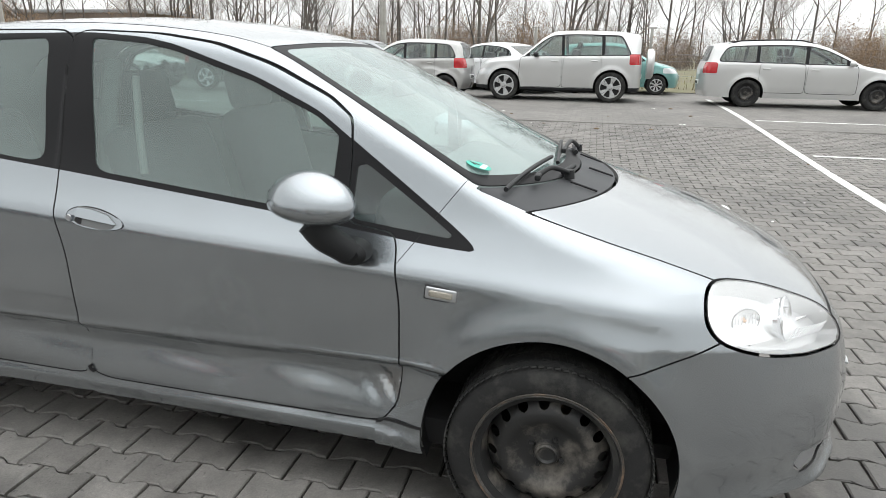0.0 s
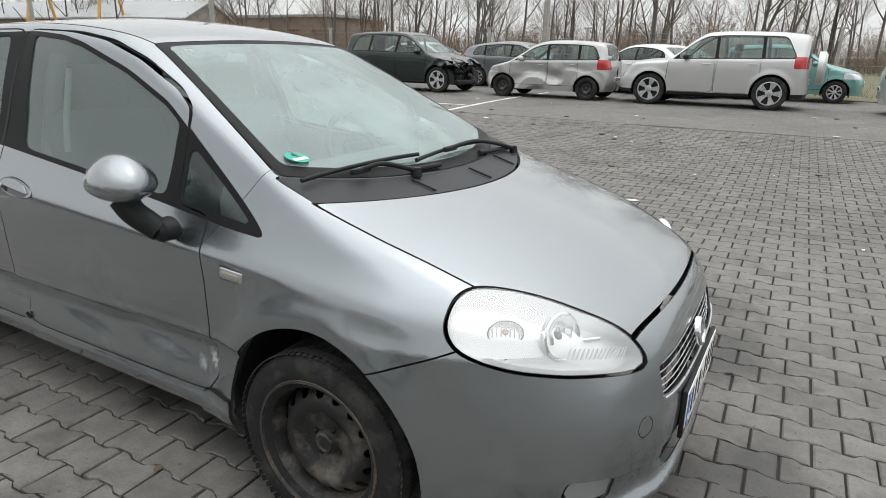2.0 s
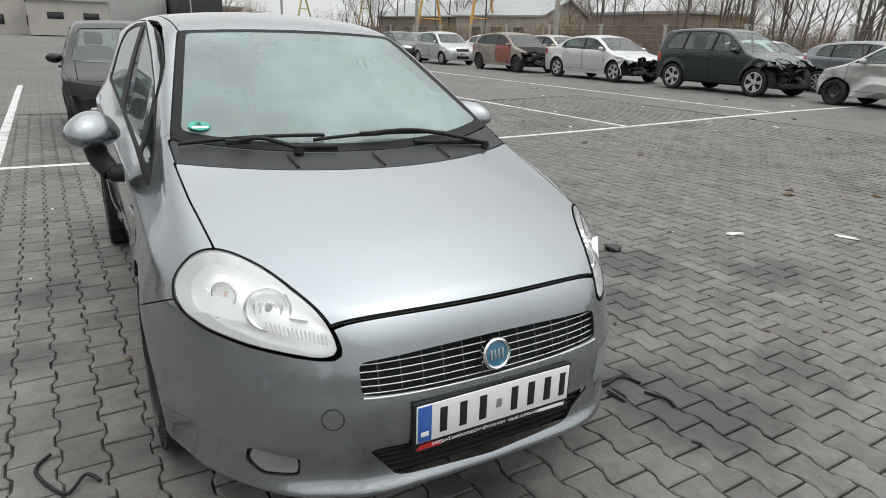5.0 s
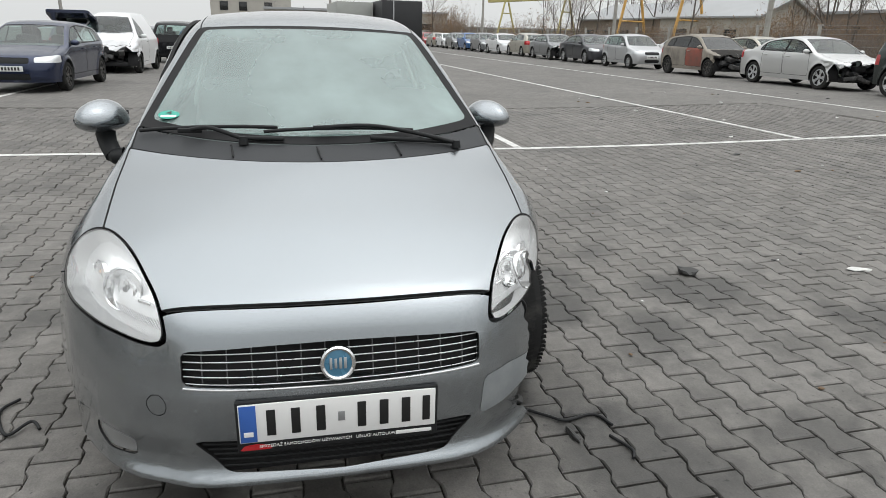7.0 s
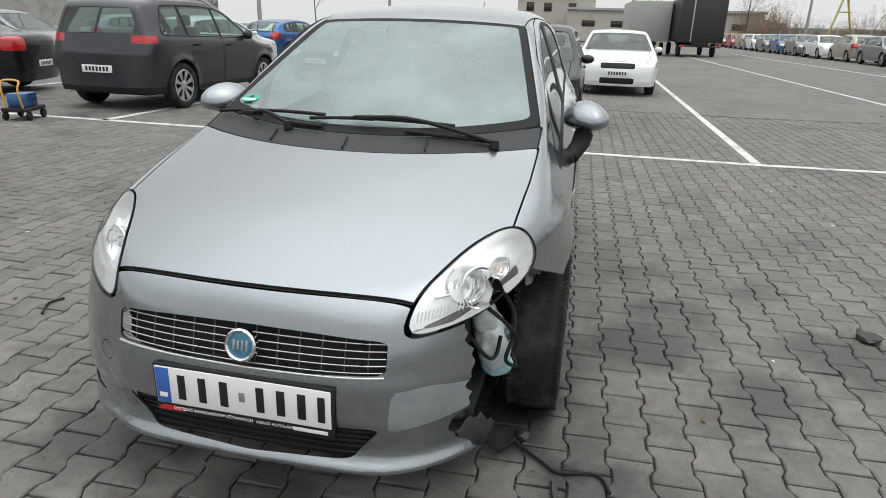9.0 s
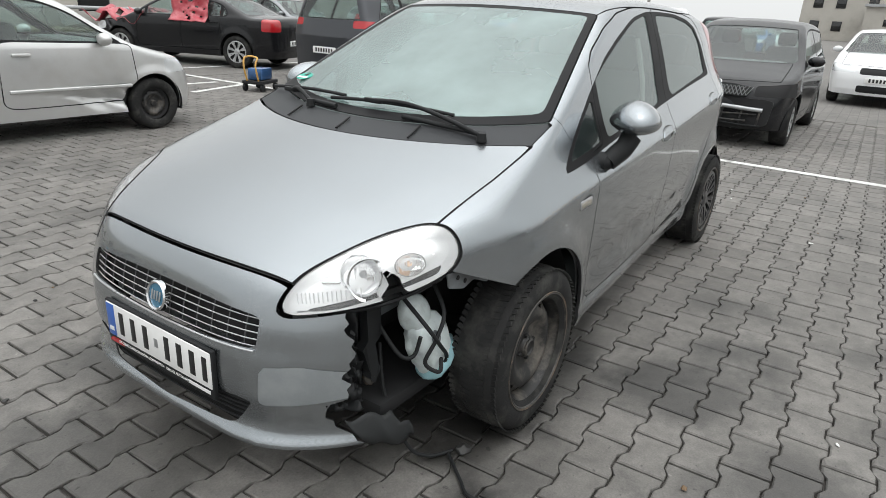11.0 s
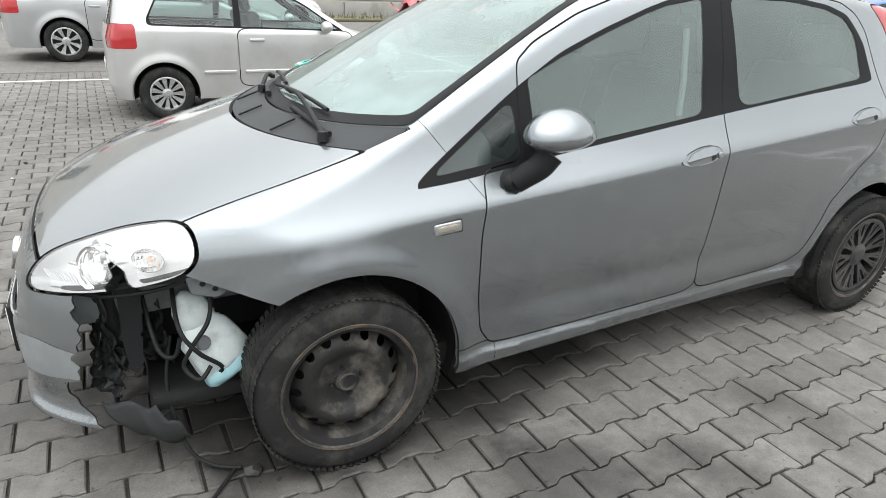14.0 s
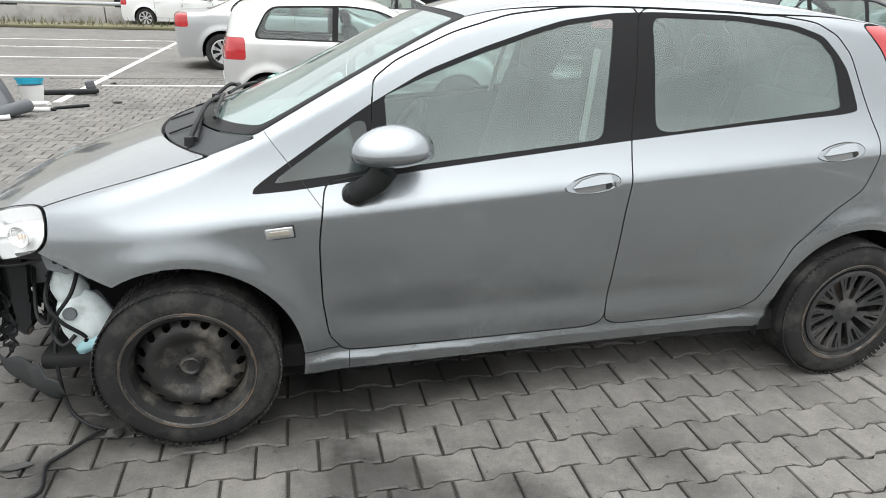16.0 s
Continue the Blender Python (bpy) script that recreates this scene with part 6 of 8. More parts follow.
    gr, Q = sk.cut(Q, lambda p: np.where(p[:, 0] > xf - 0.45, smin(w * 0.42 - np.abs(p[:, 1]), np.maximum(smin(p[:, 2] - lamp_z[0] + 0.02, lamp_z[1] - 0.04 - p[:, 2], 0.02), smin(p[:, 2] - 0.27, 0.40 - p[:, 2], 0.02)), 0.03), -1.0)) if lamp_z else ([], Q)
    bump = []
    if dark_bumper:
        bump, Q = sk.cut(Q, lambda p: np.where(np.abs(p[:, 0] - (xf + xr) / 2) > (xf - xr) / 2 - 0.75, 0.36 - p[:, 2], 0.33 - p[:, 2]))
    dl, Q = sk.cut(Q, lambda p: side_glass(p, 0.02))
    panes, frames = sk.cut(dl, side_glass)
    for xp in pillars:
        bar, panes = sk.cut(panes, lambda p: 0.035 - np.abs(p[:, 0] - xp - 0.06 * (p[:, 2] - 1.1)))
        frames += bar
    ob = thing(name, label, category, group, at=at)
    hood, Q = sk.cut(Q, lambda p: np.where(p[:, 2] > 0.5, np.minimum(np.minimum(p[:, 0] - cowl - 0.02 + 0.18 * (p[:, 1] / w)**2, w * 0.80 - np.abs(p[:, 1])), xf - 0.13 - 0.2 * (p[:, 1] / w)**2 - p[:, 0]), -1.0), 0.004)
    door_parts = []
    for x0, x1 in doors:
        ln = rounded([(x1, 0.34), (x0, 0.34), (x0 - 0.0, 0.6), (x0 - 0.03, zb(x0) + 0.02), (x1, zb(x1) + 0.02)], 4, 0.12)
        d, Q = sk.cut(Q, lambda p: np.where(np.abs(p[:, 1]) > w * 0.6, inside(ln, p[:, 0], p[:, 2]), -1.0), 0.005)
        door_parts.append(d)
    put("body", sk.mesh(Q, "body", body_paint, 0.012, bd), ob)
    put("bonnet", sk.mesh(hood, "bonnet", body_paint, 0.012, bd), ob)
    # near-black inner copy of the skin, added to make the cabin look dark
    put("lining", sk.mesh(Q + hood + hl + gr + tl, "lining", DARK, 0.0, bd, -0.03), ob)
    vv = sk.v
    for d in door_parts:
        for s in (1, -1):
            side = [q for q in d if vv[q[0]][1] * s > 0]
            if side:
                dd = put("door", sk.mesh(side, "door", body_paint, 0.012, bd), ob)
                hx = sum(vv[q[0]][0] for q in side) / len(side) - (max(vv[q[0]][0] for q in side) - min(vv[q[0]][0] for q in side)) * 0.33
                zz = zb(hx) - 0.10
                part("handle", box(0.17, 0.03, 0.03, 0.01, pose(hx, s * (float(width(np.array([hx]), np.array([zz]))[0]) + 0.012), zz)), TRIM if body_paint in (BLACKP, DARKGREY) else body_paint, dd)
    put("windscreen", sk.mesh(ws, "windscreen", glass, 0.0, bd, -0.006), ob)
    if rg:
        put("rear_window", sk.mesh(rg, "rear_window", glass, 0.0, bd, -0.006), ob)
    for s in (1, -1):
        for nm, polys, mt in (("side_window", panes, glass), ("window_frame", frames, TRIM), ("headlamp", hl, lamp_mat or PALE), ("tail_lamp", tl, RED)):
            side = [q for q in polys if vv[q[0]][1] * s > 0]
            if side:
                put(nm, sk.mesh(side, nm, mt, 0.004 if nm != "side_window" else 0.0, bd, -0.004), ob)
        mx, mz = cowl - 0.42, zb(cowl) + 0.07
        my = float(width(np.array([mx]), np.array([mz]))[0]) + 0.10
        put("mirror", blob("mirror", body_paint if not dark_bumper else BLACK, (mx, s * my, mz), (0.07, 0.10, 0.065), 2), ob)
        for y in (0.37 * s,):
            st = part("seat", box(0.16, 0.46, 0.62, 0.06, pose((cowl + dlo_back) / 2 + 0.05, y, zb(0) - 0.12, 0, -14, 0)), CLOTH, ob)
            part("headrest", box(0.09, 0.24, 0.18, 0.04, pose((cowl + dlo_back) / 2 - 0.07, y, zb(0) + 0.28, 0, -10, 0)), CLOTH, st)
    if gr:
        put("grille", sk.mesh(gr, "grille", BLACK, 0.01, bd, -0.01), ob)
    if bump:
        put("bumper", sk.mesh(bump, "bumper", BLACK, 0.008, bd, 0.004), ob)
    part("underbody", box((xf - xr) * 0.86, w * 1.3, 0.12, 0.03, pose((xf + xr) / 2, 0, 0.28)), DARK, ob)
    part("dashboard", box(0.4, w * 1.4, 0.2, 0.06, pose(cowl - 0.35, 0, zb(cowl) - 0.06)), LINER, ob)
    for wx in (wf, wr):
        for s in (1, -1):
            part("wheel_housing", lathe([(R + 0.06, s * (w - 0.03)), (R + 0.06, s * (w - 0.32)), (0.0, s * (w - 0.33))], 24, start=math.radians(-15), turn=math.radians(210)), DARK, ob, at=pose(wx, 0, R))
            far_wheel(ob, wx, s * (w - 0.105), R, R, style if isinstance(style, str) else style[0 if wx == wf else 1], 0 if s > 0 else 180)
    if plate:
        for xx, s in ((xf + 0.005, 1), (xr - 0.005, -1)):
            if s > 0 and crush:
                continue
            pl = part("number_plate", box(0.012, 0.52, 0.11, 0.004, pose(xx, 0, 0.50 if s > 0 else (0.62 if R > 0.33 else 0.52))), WHITE, ob)
            for k in range(7):
                part("plate_bar", box(0.004, 0.035, 0.065, 0.001, pose(xx + s * 0.0075, -0.18 + 0.06 * k, 0.50 if s > 0 else (0.62 if R > 0.33 else 0.52))), INK, pl)
    if crush:
        rng = random.Random(int(seed * 10))
        for k in range(24):
            part("crushed_piece", box(rng.uniform(0.05, 0.3), rng.uniform(0.08, 0.5), rng.uniform(0.04, 0.16), 0.015, pose(xf - crush * 0.5 - rng.uniform(0.0, 0.5), rng.uniform(-0.6, 0.6) * w, rng.uniform(0.28, 0.72), rng.uniform(-25, 25), rng.uniform(-25, 25), rng.uniform(-30, 30))), WRECK if k % 3 else BLACK, ob)
    for m0, m1, mz in moulding or ():
        for s in (1, -1):
            yy = float(width(np.array([(m0 + m1) / 2]), np.array([mz]))[0]) + 0.004
            part("side_moulding", box(abs(m0 - m1), 0.022, 0.035, 0.009, pose((m0 + m1) / 2, s * yy, mz), seg=3), body_paint, ob)
    if rails:
        for s in (1, -1):
            xs_ = np.linspace(roof_x - 0.25, dlo_back + 0.2, 8)
            tube([(x, s * w * 0.66, float(line(x)) - crown * 0.3 + (0.035 if 0 < i < 7 else -0.01)) for i, x in enumerate(xs_)], 0.014, "roof_rail", CHROME if body_paint is DARKGREY else TRIM, ob)
    return ob


def side(x, y, yaw):
    return pose(x, y, gz(y), 0, 0, yaw)


SMALLHATCH = [(-1.8, 1.0), (-1.6, 1.33), (-1.4, 1.41), (-0.9, 1.455), (-0.3, 1.47), (0.05, 1.44), (0.3, 1.36), (0.62, 1.16), (0.98, 0.965), (1.2, 0.90), (1.5, 0.82), (1.68, 0.74), (1.85, 0.55)]
HATCH = [(-2.1, 1.0), (-1.85, 1.25), (-1.5, 1.38), (-0.9, 1.46), (-0.3, 1.485), (0.1, 1.455), (0.4, 1.36), (0.8, 1.15), (1.2, 0.96), (1.45, 0.905), (1.8, 0.83), (2.05, 0.74), (2.25, 0.55)]
SEDAN = [(-2.4, 0.98), (-2.1, 1.04), (-1.75, 1.06), (-1.45, 1.16), (-1.0, 1.35), (-0.6, 1.42), (-0.1, 1.445), (0.3, 1.40), (0.65, 1.26), (1.05, 1.05), (1.3, 0.955), (1.6, 0.90), (2.0, 0.82), (2.25, 0.72), (2.42, 0.55)]
SUV = [(-2.3, 1.2), (-2.05, 1.50), (-1.8, 1.62), (-1.2, 1.67), (-0.5, 1.68), (0.0, 1.65), (0.3, 1.56), (0.65, 1.34), (1.0, 1.12), (1.2, 1.06), (1.6, 1.0), (1.95, 0.90), (2.2, 0.72)]
ESTATE = [(-2.4, 1.05), (-2.2, 1.33), (-2.0, 1.42), (-1.4, 1.48), (-0.6, 1.50), (-0.1, 1.48), (0.25, 1.40), (0.65, 1.22), (1.1, 1.0), (1.35, 0.94), (1.7, 0.88), (2.1, 0.79), (2.35, 0.60)]
OFFROAD = [(-2.05, 1.2), (-1.98, 1.5), (-1.85, 1.63), (-1.2, 1.69), (-0.4, 1.70), (0.1, 1.675), (0.32, 1.58), (0.62, 1.35), (0.9, 1.13), (1.02, 1.085), (1.4, 1.06), (1.75, 1.01), (1.95, 0.94), (2.12, 0.78)]
VAN = [(-2.2, 1.7), (-2.1, 1.80), (-1.5, 1.84), (-0.2, 1.84), (0.3, 1.80), (0.6, 1.66), (1.0, 1.36), (1.25, 1.16), (1.5, 1.06), (1.8, 0.96), (2.1, 0.80)]

small = dict(xf=1.77, xr=-1.76, w=0.82, belt=(0.90, 0.98), wheels=(1.12, -1.2), R=0.285, cowl=1.0, roof_x=0.28, dlo_back=-1.5, rear_glass=(0.98, 1.36, -1.35), tail_slope=0.32)
hatch = dict(xf=2.15, xr=-2.1, w=0.875, belt=(0.92, 1.02), wheels=(1.33, -1.33), R=0.315, cowl=1.22, roof_x=0.35, dlo_back=-1.55, rear_glass=(1.0, 1.36, -1.5), tail_slope=0.55)
sedan = dict(xf=2.3, xr=-2.3, w=0.9, belt=(0.92, 1.0), wheels=(1.4, -1.4), R=0.325, cowl=1.25, roof_x=0.42, dlo_back=-1.25, rear_glass=(1.06, 1.34, -0.95), tail_slope=0.1)
suv = dict(xf=2.15, xr=-2.15, w=0.92, belt=(1.02, 1.10), wheels=(1.30, -1.33), R=0.355, cowl=1.05, roof_x=0.28, dlo_back=-1.75, rear_glass=(1.12, 1.5, -1.7), tail_slope=0.25)
estate = dict(xf=2.32, xr=-2.32, w=0.88, belt=(0.92, 1.0), wheels=(1.40, -1.32), R=0.315, cowl=1.2, roof_x=0.30, dlo_back=-2.0, rear_glass=(1.02, 1.36, -1.95), tail_slope=0.35)
van = dict(xf=2.0, xr=-2.1, w=0.9, belt=(1.05, 1.05), wheels=(1.25, -1.35), R=0.31, cowl=1.2, roof_x=0.55, dlo_back=0.05, tail_slope=0.05)
four = dict(doors=[(0.95, -0.10), (-0.12, -1.05)], pillars=[-0.12, -1.08, 0.72])

other_car("car", "silver three-door hatchback with a caved-in door", side(0.15, -5.6, 180) @ Matrix.Scale(0.94, 4), SMALLHATCH, doors=[(0.92, -0.42)], pillars=[-0.40], body_paint=GOLFP, style=("steel", "cover"), h=0.028, gash=(0.72, 0.40, 0.42, 0.11, 0.075), moulding=((0.86, -0.36, 0.505), (-0.46, -0.80, 0.505)), seed=5.3, **{**small, "dlo_back": -1.35})
other_car("car", "silver saloon with dark multi-spoke alloys", side(0.95, -11.05, 180), SEDAN, body_paint=SILVERP, h=0.04, **four, **sedan)
other_car("car", "black saloon with wrecked front under red film", side(-6.16, -11.36, -70), SEDAN, body_paint=BLACKP, h=0.04, crush=0.28, seed=2.1, **four, **sedan)
other_car("car", "dark grey sport utility car with roof rails", side(-7.2, -6.47, 180), SUV, body_paint=DARKGREY, h=0.03, rails=True, tail_z=(1.0, 1.12), dark_bumper=True, **four, **suv)
other_car("car", "navy blue five-door hatchback facing the lane", side(-13.75, -5.85, 0), HATCH, body_paint=NAVY, h=0.04, style="black", **four, **hatch)
hatch_up = other_car("car", "dark blue hatchback with its tailgate raised", side(-21.4, -6.79, 180), HATCH, body_paint=NAVY, h=0.06, style="black", **four, **hatch)
gate = part("raised_tailgate", prism(rounded([(-0.66, 0.0), (0.66, 0.0), (0.60, 0.95), (-0.60, 0.95)], 5, 0.12), 0.09, lambda u, v, w: (-1.55 - v * 0.94, u, 1.42 + v * 0.34 + w)), NAVY, hatch_up, "raised tailgate")
part("tailgate_glass", prism(rounded([(-0.52, 0.18), (0.52, 0.18), (0.47, 0.55), (-0.47, 0.55)], 5, 0.15), 0.008, lambda u, v, w: (-1.55 - v * 0.94, u, 1.412 + v * 0.34 - w)), DARKGLASS, gate)
other_car("van", "white panel van with a crushed front corner", side(-20.3, -5.75, 0), VAN, body_paint=WHITEP, h=0.055, crush=0.35, seed=3.3, doors=[(0.95, -0.1)], pillars=[], style="steel", category="van", **van)
other_car("car", "dark people carrier parked tail outwards", side(-28.0, -5.0, 180), SUV, body_paint=BLACKP, h=0.06, **four, **suv)
other_car("car", "white hatchback with its tailgate buckled", side(-15.6, -11.0, 165), HATCH, body_paint=WHITEP, h=0.055, style="black", **four, **hatch)
# lamps are missing: near-black faces paint the shade of their openings
stripped = other_car("car", "black three-door hatchback with its front bumper stripped off", side(-6.95, -0.17, 0), SMALLHATCH, body_paint=BLACKP, h=0.028, lamp_z=(0.60, 0.74), lamp_mat=DARK, plate=False, doors=[(0.92, -0.42)], pillars=[-0.40], **{**small, "R": 0.29})
MESHBAR = mat("grey_grille_mesh", (0.20, 0.205, 0.21), 0.4, 0.3, 0.1, 10, 60)
# near-black plate set on the nose paints the shade of the open front
part("front_cavity", prism(rounded([(-0.62, 0.27), (0.62, 0.27), (0.66, 0.58), (-0.66, 0.58)], 5, 0.12), 0.02, lambda u, v, w: (1.785 + w - 0.20 * abs(u)**2.4, u, v)), DARK, stripped)
for z, t, y0, y1, mt in ((0.47, 0.05, -0.56, 0.56, SILVER), (0.395, 0.02, -0.52, 0.5, STEEL), (0.335, 0.03, -0.58, 0.40, STEEL), (0.29, 0.02, -0.4, 0.56, BLACK)):
    tube([(1.825 - 0.18 * abs(y)**2.2, y, z + 0.012 * math.sin(5 * y + 30 * z)) for y in np.linspace(y0, y1, 9)], t / 2, "front_crossbar", mt, stripped)
for y in (-0.5, -0.31, -0.1, 0.12, 0.33, 0.52):
    tube([(1.815 - 0.18 * abs(y)**2.2, y, 0.28), (1.818 - 0.18 * abs(y)**2.2, y + 0.02, 0.47)], 0.011, "front_bracket", STEEL, stripped)
part("grille_panel", prism(rounded([(-0.36, 0.60), (0.36, 0.60), (0.40, 0.70), (0.2, 0.73), (-0.2, 0.73), (-0.40, 0.70)], 5, 0.15), 0.012, lambda u, v, w: (1.79 + w - 0.45 * (v - 0.6) - 0.2 * abs(u)**2.4, u, v)), BLACK, stripped)
for k in range(18):
    for d in (-1, 1):
        y = -0.36 + 0.042 * k
        tube([(1.807 - 0.45 * 0.01 - 0.2 * abs(y)**2.4, y, 0.61), (1.807 - 0.45 * 0.11 - 0.2 * abs(y + 0.06 * d)**2.4, y + 0.06 * d, 0.71)], 0.004, "grille_mesh_bar", MESHBAR, stripped)
part("front_badge", lathe([(0.035, 0.0), (0.042, 0.006), (0.049, 0.0)], 28, axis="X"), CHROME, stripped, at=pose(1.755, 0, 0.735, 0, -25, 0) @ Matrix.Diagonal((1, 1.25, 0.85, 1)))
other_car("car", "white saloon facing the lane between bays", side(-14.2, 1.30, 0), SEDAN, body_paint=WHITEP, h=0.04, **four, **sedan)

ROW = "cars of the far row"
other_car("car", "pale silver estate car on black steel wheels", side(5.72, 15.05, 0), ESTATE, body_paint=LIGHTSILVER, h=0.04, style="steel", group=ROW, rails=True, doors=[(0.95, -0.10), (-0.12, -1.1)], pillars=[-0.12, -1.15, 0.72], **estate)
suv_ob = other_car("car", "pale silver off-road car with rear spare wheel", side(0.03, 15.1, 180), OFFROAD, body_paint=LIGHTSILVER, h=0.04, style="five", group=ROW, dark_bumper=True, tail_z=(0.9, 1.15), doors=four["doors"], pillars=four["pillars"], glass=CLEARGLASS, **{**suv, "tail_slope": 0.06, "cowl": 0.95, "roof_x": 0.26, "xr": -2.02, "R": 0.365, "wheels": (1.32, -1.30)})
part("spare_wheel_cover", lathe([(0.0, 0.17), (0.30, 0.17), (0.36, 0.12), (0.36, 0.0), (0.0, 0.0)], 32, axis="X"), LIGHTSILVER, suv_ob, at=pose(-2.14, 0.05, 0.92) @ Matrix.Rotation(math.pi, 4, "Z"))
other_car("car", "dusty silver hatchback with a dented flank", side(-4.05, 15.05, 180), SMALLHATCH, body_paint=DUSTY, h=0.03, style="steel", group=ROW, dents=0.9, seed=1.7, doors=[(0.92, -0.1), (-0.12, -0.95)], pillars=[-0.12, -0.95], **{**small, "w": 0.83})
other_car("car", "very dark sport utility car with smashed front", side(-8.5, 15.1, 0), SUV, body_paint=DGREEN, h=0.04, crush=0.75, seed=4.4, style="five", group=ROW, **four, **suv)
other_car("car", "silver saloon with its front bumper missing", side(-13.62, 15.1, 0), SEDAN, body_paint=LIGHTSILVER, h=0.04, crush=0.28, seed=6.1, style="five", group=ROW, **four, **sedan)
ASH = mat("ash_grey_scorched_paint", (0.27, 0.245, 0.21), 0.75, 0.05, 0.3, 3, 60, dirt=(0.10, 0.085, 0.075), dirt_amount=0.8, dirt_scale=1.2)
SOOT = mat("sooty_black_panel", (0.025, 0.023, 0.021), 0.8, 0.1, 0.4, 6, 60, specular=0.2)
burnt = other_car("car", "burnt-out red and grey hatchback", side(-18.75, 15.05, 0), HATCH, body_paint=ASH, h=0.04, crush=0.3, seed=8.8, style="black", glass=DARKGLASS, lamp_mat=SOOT, plate=False, group=ROW, **four, **hatch)
for k, c in enumerate([c for c in burnt.children if c.name.startswith(("door", "bonnet")) and c.data]):
    c.data.materials[0] = SOOT if c.name.startswith("bonnet") else BURNTRED if k in (1, 2) else ASH
other_car("car", "pale blue-silver five-door hatchback", side(-24.4, 15.0, 0), SMALLHATCH, body_paint=SILVERP, h=0.055, style="alloy", group=ROW, doors=[(0.92, -0.1), (-0.12, -0.95)], pillars=[-0.12, -0.95], **{**small, "dark_bumper": False})
other_car("car", "dark saloon parked in the far row", side(-29.3, 15.1, 0), SEDAN, body_paint=DARKGREY, h=0.06, group=ROW, **four, **sedan)
other_car("car", "grey saloon with its bonnet folded up", side(-34.2, 15.1, 0), SEDAN, body_paint=GREYP, h=0.06, crush=0.6, seed=9.2, group=ROW, **four, **sedan)
gold = other_car("car", "pale gold hatchback in the far row", side(-39.4, 15.2, 180), HATCH, body_paint=BEIGEP, h=0.06, group=ROW, **four, **hatch)
white_far = other_car("car", "white saloon in the far row", side(-44.2, 15.1, 0), SEDAN, body_paint=WHITEP, h=0.06, group=ROW, **four, **sedan)
blue_far = other_car("car", "mid blue hatchback in the far row", side(-54.0, 15.1, 0), HATCH, body_paint=BLUEP, h=0.06, group=ROW, **four, **hatch)
red_far = other_car("car", "red hatchback at the end of the row", side(-73.5, 15.1, 0), HATCH, body_paint=REDP, h=0.06, group=ROW, **four, **hatch)
grey_far = other_car("car", "grey hatchback in the far row", side(-49.2, 15.1, 0), HATCH, body_paint=GREYP, h=0.06, group=ROW, **four, **hatch)
for src, x, y, yaw in ((grey_far, -58.8, 15.1, 0), (white_far, -63.6, 15.2, 0), (gold, -68.6, 15.1, 180), (red_far, -79, 15.1, 0), (grey_far, -84, 15.1, 0),
                       (white_far, -10.6, 19.3, 0), (grey_far, -6.6, 19.0, 0), (white_far, -2.2, 18.4, 150), (gold, -21.5, 19.5, 0), (white_far, -27, 19.6, 0), (grey_far, -36, 19.7, 0),
                       (grey_far, -11.6, -14.8, 95), (white_far, -2.0, -18.5, 178), (grey_far, 13.6, -20.4, 90), (blue_far, -22, -11.5, 170), (white_far, -26, -14, 160), (gold, -33, -10, 170), (grey_far, -20.0, -17, 150), (white_far, -31.5, -17, 20), (grey_far, -13.4, -19, 100),
                       (white_far, 5.0, -24, 178), (blue_far, -34.5, -5.2, 0), (white_far, -41, -5.4, 0), (grey_far, -41, -9, 0)):
    copy_thing(src, side(x, y, yaw))
other_car("car", "teal hatchback behind the off-road car", side(1.5, 18.6, 0), SMALLHATCH, body_paint=TEALP, h=0.06, group=ROW, doors=[(0.92, -0.42)], pillars=[-0.40], **small)

# ---- red film on the black saloon ----
def film(name, cx, cy, cz, sx, sy, sz, yaw, seed, label):
    bm = bmesh.new()
    n = 14
    g = [[bm.verts.new((sx * (i / n - 0.5), sy * (j / n - 0.5), sz * noise.noise(Vector((i * 0.35 + seed, j * 0.35, seed))) - 0.10 * (2 * (j / n) - 1)**2)) for j in range(n + 1)] for i in range(n + 1)]
    for i in range(n):
        for j in range(n):
            if noise.noise(Vector((i * 0.5 + seed, j * 0.5, 9))) < 0.42:
                bm.faces.new((g[i][j], g[i + 1][j], g[i + 1][j + 1], g[i][j + 1]))
    for v in [v for v in bm.verts if not v.link_faces]:
        bm.verts.remove(v)
    ob = part(name, bm, REDFILM, None, at=pose(cx, cy, cz, 0, 0, yaw), smooth=60)
    m = ob.modifiers.new("thickness", "SOLIDIFY")
    m.thickness = 0.004
    return tagged(ob, label, "plastic film")


film("plastic_film", -5.63, -12.80, 0.97, 1.5, 1.8, 0.28, -70, 1.5, "torn red film over a wrecked bonnet")
ob = film("plastic_film", -5.57, -10.6, 1.08, 0.85, 0.55, 0.06, -97, 4.5, "red film taped over a car window")
ob.matrix_world = pose(-5.48, -10.72, 1.10, 0, 0, -70) @ pose(0, 0, 0, 110, 0, 0)


# ---- verge, fence, trees and buildings round the lot ----
VERGE = mat("winter_grass", (0.13, 0.125, 0.07), 0.95, 0, 0.35, 0.8, 30, bump=0.5, dirt=(0.11, 0.085, 0.06), dirt_amount=0.8, dirt_scale=0.6)
BARK = mat("grey_brown_bark", (0.105, 0.093, 0.083), 0.9, 0, 0.3, 3, 40, bump=0.4)
TWIG = mat("bare_twigs", (0.185, 0.155, 0.138), 0.9, 0, 0.3, 0.5, 20, objects=0.5)
RUSSET = mat("russet_leaves", (0.27, 0.175, 0.10), 0.85, 0, 0.35, 1.0, 20, island=0.6, objects=0.4)
